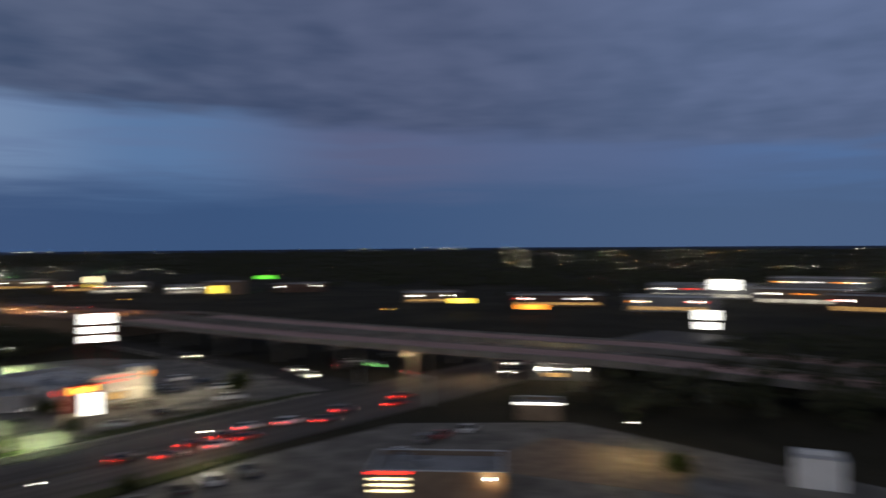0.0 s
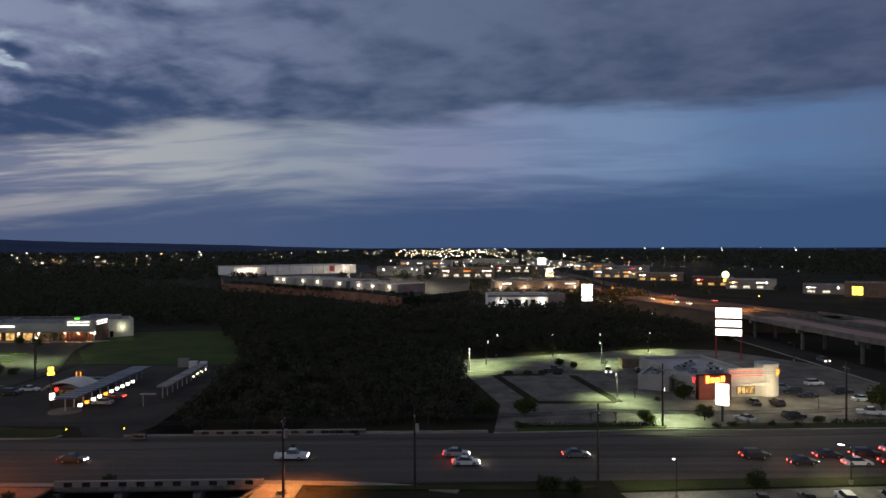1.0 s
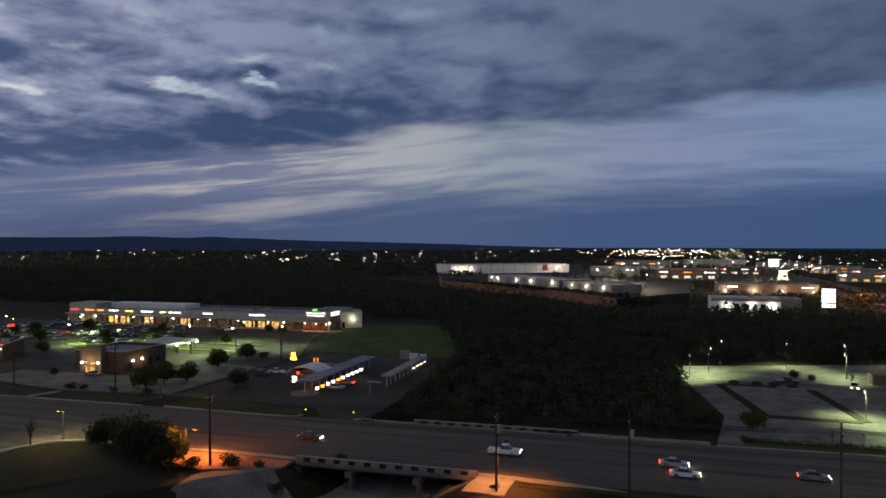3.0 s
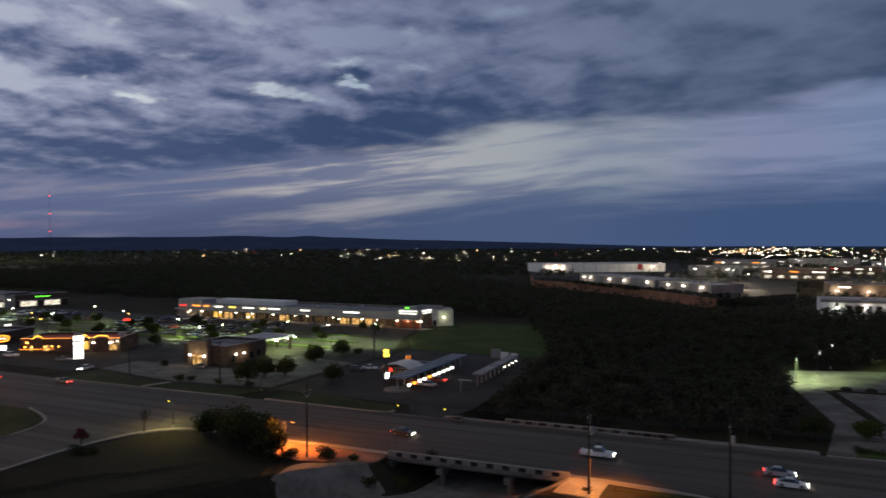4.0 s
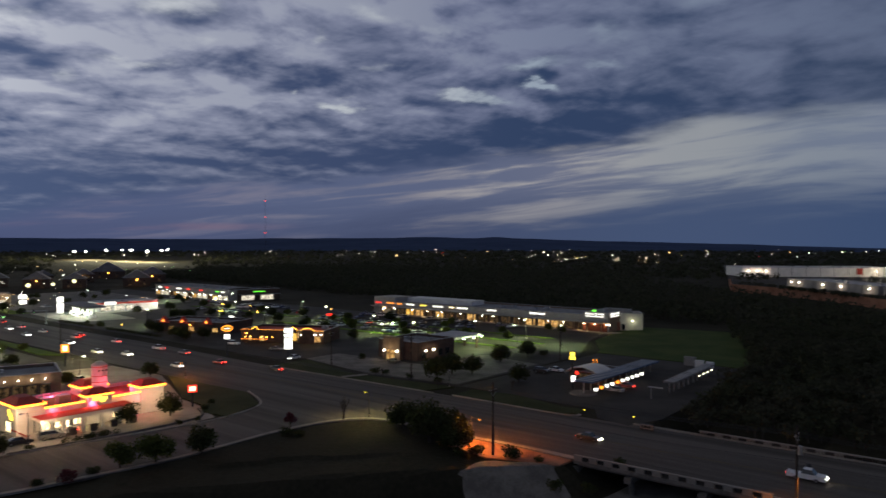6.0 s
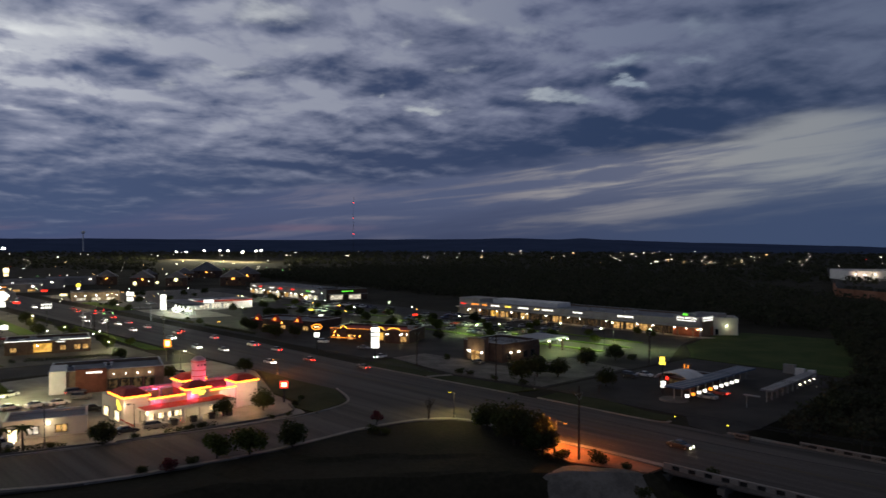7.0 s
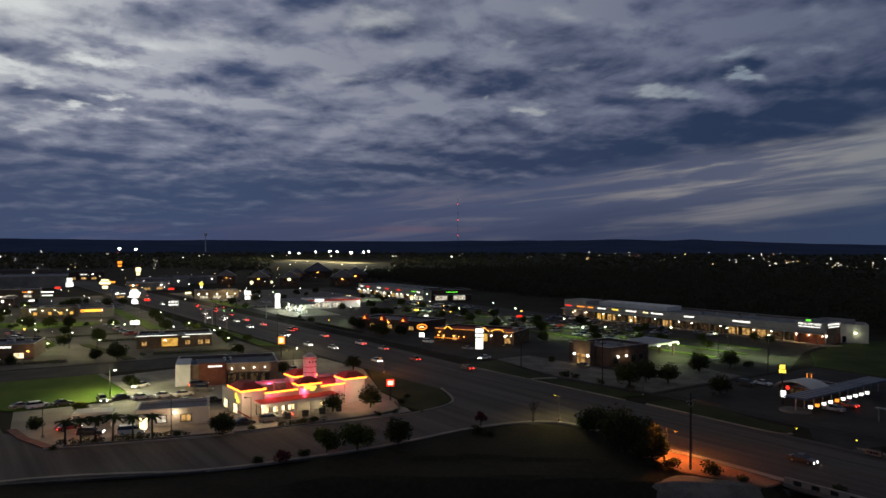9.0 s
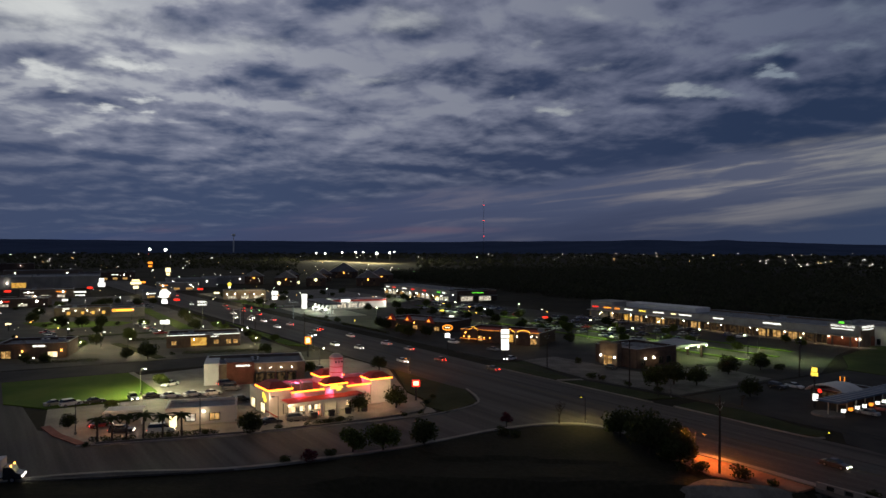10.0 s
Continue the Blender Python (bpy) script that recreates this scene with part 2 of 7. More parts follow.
def glow(name, colour, strength, lights=True, scale=0.0, other=None):
    """A surface that gives off light; scale and other: an uneven interior behind it."""
    m = bpy.data.materials.new(name)
    m.use_nodes = True
    k = Nodes(m.node_tree)
    e = k.add("ShaderNodeEmission")
    e.inputs[0].default_value, e.inputs[1].default_value = (*colour, 1), strength
    if scale:
        co = k.add("ShaderNodeTexCoord").outputs["Object"]
        k.join(k.mix(k.step(k.noise(co, scale, 3, 0.6), 0.4, 0.6), colour, other), e.inputs[0])
    k.join(e.outputs[0], k.add("ShaderNodeOutputMaterial").inputs[0])
    m.cycles.emission_sampling = "AUTO" if lights else "NONE"
    return m


def leafage(name, a, b, c):
    m = bpy.data.materials.new(name)
    m.use_nodes = True
    k = Nodes(m.node_tree)
    isl = k.add("ShaderNodeNewGeometry").outputs["Random Per Island"]
    co = k.add("ShaderNodeTexCoord").outputs["Object"]
    col = k.mix(k.step(k.noise(co, 0.09, 3), 0.35, 0.65), k.ramp(isl, [(0, a), (1, b)]), c)
    d, tr, mx = k.add("ShaderNodeBsdfDiffuse"), k.add("ShaderNodeBsdfTranslucent"), k.add("ShaderNodeMixShader")
    k.join(col, d.inputs[0])
    k.join(col, tr.inputs[0])
    mx.inputs[0].default_value = 0.25
    k.join(d.outputs[0], mx.inputs[1])
    k.join(tr.outputs[0], mx.inputs[2])
    k.join(mx.outputs[0], k.add("ShaderNodeOutputMaterial").inputs[0])
    return m


M = {}
M["earth"] = surface("dark_scrub_earth", (.022, .021, .014), (.048, .042, .028), 0.03, 1.2, 0.95, 0.6, spec=0.05, distance=0.2)
# orange lamp light on the embankment is put into this grass colour
M["orange_lit_grass"] = surface("grass_with_orange_glow", (.085, .058, .036), (.15, .105, .068), 0.06, 2.0, 0.95, 0.6, spec=0.05, distance=0.1)
M["grass"] = surface("mown_grass", (.026, .036, .011), (.055, .056, .023), 0.12, 3.0, 0.95, 0.7, spec=0.1, distance=0.08)
# greener than mown grass: the lamps' green glow is put into the colour
M["meadow"] = surface("rough_meadow_grass", (.036, .062, .013), (.075, .092, .027), 0.08, 2.0, 0.95, 0.7, spec=0.1, distance=0.1)
M["lawn"] = surface("green_lawn", (.06, .11, .012), (.11, .15, .025), 0.1, 3.0, 0.95, 0.7, spec=0.1, distance=0.08)
M["asphalt"] = surface("worn_asphalt", (.056, .050, .044), (.122, .108, .095), 0.35, 2.2, 0.82, 0.25, spec=0.18, stretch=(.03, 1.0, 1.0))
# red glow and streaks of car lights are put into the deck colour
M["deck_paving"] = surface("ribbed_concrete_red_glow", (.26, .165, .145), (.46, .31, .28), 0.5, 2.2, 0.85, 0.25, stretch=(1.0, .04, 1.0))
# orange sodium tint on the freeway is put into its colour
M["asphalt_red"] = surface("sodium_tinted_freeway", (.07, .048, .04), (.13, .092, .078), 0.25, 2.2, 0.8, 0.25, stretch=(1.0, .06, 1.0))
M["asphalt_dark"] = surface("dark_asphalt", (.030, .027, .024), (.060, .054, .047), 0.09, 2.5, 0.85, 0.25)
M["asphalt_grey"] = surface("greyed_asphalt", (.060, .056, .050), (.115, .106, .094), 0.09, 2.5, 0.85, 0.25)
M["concrete"] = surface("pale_concrete", (.20, .18, .155), (.33, .30, .265), 0.15, 2.5, 0.9, 0.25)
M["concrete_dirty"] = surface("stained_concrete", (.10, .092, .082), (.21, .195, .175), 0.2, 2.0, 0.9, 0.3)
M["gravel"] = surface("creek_gravel", (.12, .11, .10), (.27, .25, .23), 0.3, 3.5, 0.95, 0.6)
M["silt"] = surface("creek_silt", (.13, .116, .10), (.24, .215, .185), 0.35, 3.0, 0.95, 0.5)
M["rust_dirt"] = surface("red_clay", (.22, .10, .058), (.40, .20, .125), 0.12, 1.5, 0.95, 0.5)
M["stucco"] = surface("cream_stucco", (.52, .48, .42), (.66, .61, .54), 0.4, 6, 0.9, 0.2)
M["white_wall"] = surface("white_render", (.62, .61, .59), (.78, .77, .75), 0.3, 5, 0.85, 0.15)
M["grey_wall"] = surface("grey_panel_wall", (.17, .165, .16), (.29, .28, .27), 0.1, 3, 0.85, 0.2)
M["cream_wall"] = surface("cream_fascia_render", (.33, .305, .275), (.46, .43, .39), 0.25, 4, 0.9, 0.2)
M["tan_wall"] = surface("tan_masonry", (.15, .11, .08), (.24, .18, .13), 0.5, 5, 0.9, 0.3)
M["red_brick"] = surface("red_brown_brick", (.17, .062, .04), (.26, .10, .065), 0.6, 6, 0.9, 0.3)
M["dark_red_wall"] = surface("dark_red_panelling", (.07, .018, .016), (.11, .03, .026), 0.6, 6, 0.8, 0.2)
M["brown_wall"] = surface("brown_brickwork", (.075, .05, .04), (.13, .088, .068), 0.6, 6, 0.9, 0.3)
M["red_wall"] = surface("red_painted_wall", (.30, .035, .03), (.42, .06, .045), 0.5, 6, 0.8, 0.15)
M["pink_tile"] = surface("red_tile_roof", (.34, .05, .045), (.48, .09, .07), 0.8, 5, 0.7, 0.3)
M["roof"] = surface("grey_roof_membrane", (.16, .16, .17), (.28, .28, .29), 0.2, 3, 0.9, 0.2)
M["roof_pale"] = surface("pale_roof_membrane", (.36, .36, .37), (.5, .5, .5), 0.2, 3, 0.85, 0.15)
M["metal"] = surface("galvanised_steel", (.30, .31, .32), (.42, .43, .44), 1.0, 8, 0.45, 0.1, metal=0.8)
M["dark_metal"] = surface("dark_painted_steel", (.03, .03, .032), (.06, .06, .06), 1.0, 8, 0.5, 0.1)
M["blue_metal"] = surface("blue_canopy_steel", (.05, .09, .16), (.09, .14, .22), 1.0, 8, 0.5, 0.1)
M["wood"] = surface("tarred_pole_timber", (.035, .028, .022), (.07, .055, .045), 0.8, 9, 0.9, 0.4)
M["bark"] = surface("rough_bark", (.04, .032, .026), (.09, .075, .06), 1.5, 9, 0.95, 0.6)
M["tyre"] = surface("tyre_rubber", (.012, .012, .012), (.025, .025, .025), 3, 12, 0.8, 0.1)
M["rim"] = surface("alloy_rim", (.3, .3, .31), (.45, .45, .46), 3, 12, 0.35, 0.0, metal=0.9)
M["glass"] = surface("dark_glazing", (.01, .012, .015), (.02, .022, .025), 1, 5, 0.12, 0.0, spec=0.6)
M["line_white"] = surface("worn_white_paint", (.085, .082, .076), (.16, .155, .145), 0.6, 6, 0.8, 0.1)
M["line_yellow"] = surface("worn_yellow_paint", (.085, .068, .04), (.14, .11, .05), 0.6, 6, 0.8, 0.1)
M["kerb_red"] = surface("red_kerb_paint", (.15, .065, .052), (.23, .10, .08), 0.6, 6, 0.8, 0.1)
M["leaf"] = leafage("live_oak_leaves", (.03, .042, .016), (.065, .08, .03), (.07, .066, .034))
M["leaf_pale"] = leafage("yellow_green_leaves", (.055, .075, .018), (.10, .12, .03), (.09, .10, .035))
M["leaf_far"] = leafage("far_wood_leaves", (.040, .046, .027), (.076, .080, .046), (.07, .068, .047))
# blue haze of distance is put into the hill colour
M["hill"] = surface("wooded_hill_haze_tint", (.05, .07, .13), (.07, .095, .165), 0.004, 0.05, 0.95, 0.0, spec=0.0)
M["leaf_palm"] = leafage("palm_leaves", (.03, .045, .02), (.06, .08, .03), (.05, .06, .03))
M["leaf_red"] = leafage("purple_red_leaves", (.09, .025, .035), (.15, .04, .05), (.12, .04, .04))
for nm, a, b in (("white", (.62, .62, .61), (.72, .72, .71)), ("silver", (.30, .31, .32), (.4, .41, .42)), ("black", (.012, .012, .013), (.025, .025, .026)),
                 ("grey", (.10, .10, .105), (.15, .15, .155)), ("red", (.26, .02, .02), (.36, .035, .03)), ("blue", (.03, .05, .12), (.05, .07, .16)), ("tan", (.28, .24, .18), (.36, .31, .24))):
    M["paint_" + nm] = surface("car_paint_" + nm, a, b, 1.0, 12, 0.3, 0.0, spec=0.6)
M["sign_white"] = glow("lit_white_sign", (1.0, .98, .9), 2.6)
M["sign_warm"] = glow("lit_warm_sign", (1.0, .82, .45), 3.0)
M["sign_yellow"] = glow("lit_yellow_sign", (1.0, .72, .08), 2.6)
M["sign_orange"] = glow("lit_orange_sign", (1.0, .30, .03), 2.6)
M["sign_red"] = glow("lit_red_sign", (1.0, .035, .02), 2.4)
M["sign_green"] = glow("lit_green_sign", (.16, .9, .06), 1.6)
M["neon"] = glow("red_orange_neon", (1.0, .22, .02), 9.0)
M["letter_dark"] = surface("dark_lettering", (.02, .02, .02), (.04, .04, .04), 2, 8, 0.7, 0.0)
M["lamp_white"] = glow("white_lamp", (1.0, .96, .82), 14.0)
M["lamp_flood"] = glow("yellow_white_floodlight", (1.0, .95, .5), 2.6, False)
M["neon_amber"] = glow("amber_neon", (1.0, .45, .05), 6.0)
M["lamp_stadium"] = glow("stadium_lamp_bank", (1.0, .96, .85), 16.0, False)
M["lamp_green"] = glow("greenish_lamp", (.85, 1.0, .62), 14.0)
M["lamp_sodium"] = glow("sodium_lamp", (1.0, .40, .06), 14.0)
M["lamp_yellow"] = glow("yellow_marker", (1.0, .8, .05), 2.5)
M["win_warm"] = glow("warm_lit_window", (1.0, .60, .20), 0.95, True, 0.9, (.35, .17, .05))
M["win_gold"] = glow("golden_lit_window", (1.0, .58, .12), 1.2, True, 0.6, (.6, .3, .05))
M["win_white"] = glow("white_lit_window", (1.0, .92, .74), 1.1, True, 0.8, (.42, .36, .26))
M["win_dim"] = glow("dim_lit_window", (.5, .3, .14), 0.2, True, 0.9, (.04, .03, .02))
M["win_bright"] = glow("bright_shop_window", (1.0, .86, .56), 2.4, True, 0.9, (.7, .5, .25))
M["sodium_soft"] = glow("hooded_sodium_lamp", (1.0, .32, .05), 2.5)
M["head"] = glow("car_headlight", (1.0, .93, .76), 38.0)
M["tail"] = glow("car_tail_light", (1.0, .025, .015), 30.0)
M["lens_off"] = surface("unlit_lens", (.35, .35, .36), (.5, .5, .5), 3, 9, 0.2, 0.0)
M["lens_red"] = surface("unlit_red_lens", (.18, .01, .01), (.26, .02, .02), 3, 9, 0.25, 0.0)
M["far_white"] = glow("far_white_lamps", (1.0, .90, .68), 11.0, False)
M["far_amber"] = glow("far_amber_lamps", (1.0, .55, .2), 9.0, False)
M["far_red"] = glow("far_red_lamps", (1.0, .05, .04), 3.0, False)
M["far_green"] = glow("far_green_lamps", (.35, 1.0, .3), 3.0, False)


# ---- mesh building ----
class Form:
    """Vertices and faces put together from simple solids."""
    def __init__(self):
        self.v, self.f = [], []

    def mesh(self, verts, faces, m=None):
        n = len(self.v)
        self.v += [tuple(m @ Vector(p)) for p in verts] if m else [tuple(p) for p in verts]
        self.f += [tuple(i + n for i in q) for q in faces]
        return self

    def box(self, x, y, z, sx, sy, sz, rz=0.0, taper=1.0):
        """A block whose bottom centre is at x, y, z; taper shrinks its top."""
        c, s = math.cos(radians(rz)), math.sin(radians(rz))
        vs = []
        for h, k in ((0, 1.0), (sz, taper)):
            for a, b in ((-1, -1), (1, -1), (1, 1), (-1, 1)):
                px, py = a * sx / 2 * k, b * sy / 2 * k
                vs.append((x + c * px - s * py, y + s * px + c * py, z + h))
        return self.mesh(vs, [(0, 3, 2, 1), (4, 5, 6, 7), (0, 1, 5, 4), (1, 2, 6, 5), (2, 3, 7, 6), (3, 0, 4, 7)])

    def tube(self, a, b, r0, r1=None, n=8):
        a, b = Vector(a), Vector(b)
        r1 = r0 if r1 is None else r1
        q = (b - a).to_track_quat("Z", "Y").to_matrix()
        vs = []
        for p, r in ((a, r0), (b, r1)):
            vs += [p + q @ Vector((r * math.cos(t * 2 * math.pi / n), r * math.sin(t * 2 * math.pi / n), 0)) for t in range(n)]
        fs = [(i, (i + 1) % n, n + (i + 1) % n, n + i) for i in range(n)]
        return self.mesh(vs, fs + [tuple(range(n - 1, -1, -1)), tuple(range(n, 2 * n))])

    def prism(self, outline, z0, z1):
        """A flat outline (anticlockwise) raised from z0 to z1."""
        n = len(outline)
        vs = [(x, y, z0) for x, y in outline] + [(x, y, z1) for x, y in outline]
        return self.mesh(vs, [tuple(range(n - 1, -1, -1)), tuple(range(n, 2 * n))] + [(i, (i + 1) % n, n + (i + 1) % n, n + i) for i in range(n)])

    def ball(self, x, y, z, r, flat=1.0, n=6, rings=4):
        vs, fs = [(x, y, z + r * flat)], []
        for i in range(1, rings):
            t = math.pi * i / rings
            vs += [(x + r * math.sin(t) * math.cos(2 * math.pi * j / n), y + r * math.sin(t) * math.sin(2 * math.pi * j / n), z + r * flat * math.cos(t)) for j in range(n)]
        vs.append((x, y, z - r * flat))
        fs += [(0, 1 + j, 1 + (j + 1) % n) for j in range(n)]
        for i in range(rings - 2):
            o = 1 + i * n
            fs += [(o + j, o + n + j, o + n + (j + 1) % n, o + (j + 1) % n) for j in range(n)]
        o = 1 + (rings - 2) * n
        fs += [(o + j, len(vs) - 1, o + (j + 1) % n) for j in range(n)]
        return self.mesh(vs, fs)

    def data(self, name, material):
        me = bpy.data.meshes.new(name)
        me.from_pydata(self.v, [], self.f)
        me.materials.append(M[material])
        me.validate()
        me.update()
        return me


def thing(name, x, y, z=0.0, rz=0.0, label="", category="", group="", kind=""):
    ob = new(name)
    ob.empty_display_size = 0.5
    ob.matrix_basis = pose(x, y, z, 0, 0, rz)
    return tagged(ob, label, category, group, kind)


def part(name, form, material, parent, label="", at=None):
    ob = new(name, form.data(name, material))
    ob.parent = parent
    if at is not None:
        ob.matrix_basis = at
    return tagged(ob, label)


def solo(name, form, material, label="", category="", group="", kind=""):
    return tagged(new(name, form.data(name, material)), label, category, group, kind)


def bulb(x, y, z, watts, colour, parent=None, size=0.25, spot=0.0):
    li = bpy.data.lights.new("lamp_light", "SPOT" if spot else "POINT")
    li.energy, li.color, li.shadow_soft_size = watts, colour, size
    if spot:
        li.spot_size, li.spot_blend = radians(spot), 0.6
    ob = new("lamp_light", li)
    ob.parent = parent
    ob.matrix_basis = pose(x, y, z)
    return ob


def offset_line(pts, d):
    """The polyline moved d metres to its left."""
    out = []
    for i, p in enumerate(pts):
        a, b = Vector(pts[max(i - 1, 0)]), Vector(pts[min(i + 1, len(pts) - 1)])
        t = (b - a).normalized()
        out.append((p[0] - t.y * d, p[1] + t.x * d))
    return out


def ribbon(pts, width, z0, z1, form=None):
    """A band along a polyline, each stretch a solid that meets the next."""
    form = form or Form()
    a, b = offset_line(pts, -width / 2), offset_line(pts, width / 2)
    n = len(pts)
    vs = [(x, y, z) for z in (z0, z1) for line in (a, b) for x, y in line]
    fs = []
    for i in range(n - 1):
        fs += [(2 * n + i, 2 * n + i + 1, 3 * n + i + 1, 3 * n + i), (i, n + i, n + i + 1, i + 1),
               (i, i + 1, 2 * n + i + 1, 2 * n + i), (n + i + 1, n + i, 3 * n + i, 3 * n + i + 1)]
    fs += [(0, 2 * n, 3 * n, n), (n - 1, 2 * n - 1, 4 * n - 1, 3 * n - 1)]
    return form.mesh(vs, fs)


def smooth(pts, n=6):
    """Points along a rounded curve through pts."""
    out = []
    for i in range(len(pts) - 1):
        p0, p1, p2, p3 = (Vector(pts[min(max(j, 0), len(pts) - 1)]) for j in (i - 1, i, i + 1, i + 2))
        for s in range(n):
            t = s / n
            q = 0.5 * (2 * p1 + (p2 - p0) * t + (2 * p0 - 5 * p1 + 4 * p2 - p3) * t * t + (3 * p1 - p0 - 3 * p2 + p3) * t ** 3)
            out.append(tuple(q))
    return out + [tuple(pts[-1])]


# ---- ground: one sheet to the horizon, with the creek cut into it ----
CREEK = [(-38, 190), (-40, 127), (-40, 100), (-43, 90), (-55, 79), (-70, 64), (-84, 44)]


def creek_depth(px, py):
    best = np.full(px.shape, 1e9)
    for (ax, ay), (bx, by) in zip(CREEK, CREEK[1:]):
        t = np.clip(((px - ax) * (bx - ax) + (py - ay) * (by - ay)) / ((bx - ax) ** 2 + (by - ay) ** 2), 0, 1)
        best = np.minimum(best, np.hypot(px - ax - t * (bx - ax), py - ay - t * (by - ay)))
    flat = np.where(py > 96, 10.5, 8.0)
    return -3.8 * np.clip(1 - (best - flat) / 4.0, 0, 1) * np.clip((py - 38) / 14, 0, 1)


def make_ground():
    far = [200, 260, 340, 450, 600, 850, 1200, 1700, 2400, 3300, 4200, 4880]
    xs = np.array([-v for v in far[::-1]] + list(np.arange(-160, -96, 8)) + list(np.arange(-96, -14, 1.6)) + list(range(-14, 200, 12)) + far)
    ys = np.array([-v for v in far[::-1]] + list(np.arange(-160, 36, 14)) + list(np.arange(36, 196, 2.0)) + far)
    gx, gy = np.meshgrid(xs, ys)
    r = np.hypot(gx, gy)
    rough = np.array([noise.noise((a * 0.05, b * 0.05, 0.0)) for a, b in zip(gx.ravel(), gy.ravel())]).reshape(gx.shape)
    z = creek_depth(gx, gy) + np.where((r < 115) & (gy < 92) & (gx < 10), 0.5 * rough - 0.35, -0.02)
    n, m = gx.shape
    v = np.stack([gx, gy, z], -1).reshape(-1, 3)
    i = (np.arange(n - 1)[:, None] * m + np.arange(m - 1)[None]).ravel()
    form = Form()
    form.v, form.f = [tuple(p) for p in v], [(a, a + 1, a + m + 1, a + m) for a in i.tolist()]
    solo("ground", form, "earth", "dark scrubby ground with a creek channel", "ground", kind="structure")


make_ground()


def sheet(name, outline, z, material, label, depth=0.3, kind="structure"):
    return solo(name, Form().prism(outline, z - depth, z), material, label, name.replace("_", " "), kind=kind)


# roads
sheet("road", [(-900, 95), (-140, 97), (-104, 98), (-57, 99.5), (-54, 99.6), (-54, 125.6), (-78, 124.5), (-155, 122.5), (-221, 125), (-350, 124), (-900, 126)], 0.05, "asphalt", "worn grey asphalt main road", 0.6)
sheet("road_east", [(-26, 100.5), (0, 101), (64, 103), (140, 103), (260, 90), (260, 122), (140, 130), (82, 131), (0, 127), (-26, 126)], 0.05, "asphalt", "worn grey asphalt main road by the freeway", 0.6)
sheet("bridge_deck", [(-54, 99.6), (-26, 100.5), (-26, 126), (-54, 125.6)], 0.05, "asphalt", "asphalt road deck carried over the creek", 0.9)
sheet("side_street", [(-124, -120), (-122, -40), (-120, 3), (-108, 32), (-105, 46), (-103, 61), (-104, 79), (-102.5, 90), (-98, 96.5), (-96, 99), (-138, 98.6), (-125, 92), (-120.5, 81), (-121, 68),
                      (-124, 52), (-127, 37), (-133, 20), (-150, 10), (-230, 6), (-230, -8), (-136, -8), (-142, -120)], 0.058, "asphalt", "grey asphalt side street with a wide mouth", 0.3)
sheet("back_street", [(-224, 6), (-207, 5.5), (-204, 60), (-196, 95.5), (-215, 95.5), (-221, 60)], 0.062, "asphalt_dark", "dark asphalt back street between lots", 0.3)
FRONT = smooth([(86, 700), (94, 481), (103, 340), (107, 262), (109, 215), (110, 170), (110, 128)])
solo("frontage_road", ribbon(FRONT, 11, -0.2, 0.066), "asphalt_dark", "dark asphalt frontage road beside the freeway", "road", kind="structure")
solo("frontage_kerb", ribbon(offset_line(FRONT[:-4], -5.4), 0.5, -0.2, 0.22), "concrete", "pale concrete kerb line of frontage road", "kerb", kind="structure")
# lots
sheet("restaurant_lot", [(-134, 15), (-127, 37), (-124, 52), (-121.5, 68), (-122.5, 79.5), (-134, 83), (-142, 84), (-172, 96), (-196, 95), (-203, 62), (-199, 36), (-173, 36.5), (-167, 29), (-168, 13), (-150, 11)], 0.07, "concrete", "stained concrete parking lot round the taco restaurant")
sheet("west_lot", [(-520, 4), (-226, 6), (-222, 60), (-217, 88), (-520, 90)], 0.05, "asphalt_grey", "grey asphalt parking lots west of the street")
sheet("mall_lot", [(-520, 133), (-170, 131), (-163, 139), (-132, 131), (-105, 134), (-104, 192), (-118, 226), (-124, 251.5), (-258, 251), (-520, 262)], 0.05, "asphalt_dark", "dark asphalt shopping centre parking lot")
sheet("bank_lot", [(-164, 137), (-132, 131.6), (-106, 135), (-106, 172), (-127, 176), (-130, 151), (-164, 150)], 0.075, "concrete_dirty", "stained concrete forecourt of the brick office")
sheet("burger_lot", [(-520, 134), (-382, 134), (-374, 190), (-380, 232), (-520, 236)], 0.07, "concrete_dirty", "stained concrete lot round the burger shop")
sheet("drive_in_lot", [(-104, 134), (-68, 132.5), (-64, 126), (-57, 124.5), (-54, 133), (-56, 200), (-102, 201)], 0.06, "asphalt_dark", "dark asphalt lot of the drive-in")
sheet("diner_lot", [(9, 127.5), (42, 129.5), (47, 130.5), (108, 132), (103, 200), (88, 224), (70, 229), (6, 208), (5, 190), (12, 150)], 0.06, "concrete_dirty", "stained concrete lot round the diner")
sheet("corner_lot", [(24, 96.5), (64, 99), (94, 97), (116, 72), (112, 10), (60, -10), (40, 40)], 0.05, "concrete_dirty", "concrete lot on the near corner")
sheet("dirt_apron", [(-78, 93.5), (-66, 91.5), (-55, 95.5), (-54.8, 99.2), (-66, 99.4), (-78, 98.4)], 0.06, "rust_dirt", "bare dirt and paving beside the bridge")
sheet("mall_walk", [(-250, 246.8), (-121, 246.8), (-118, 250), (-118, 252), (-250, 252)], 0.16, "concrete", "pale concrete walk in front of the shops", 0.2)
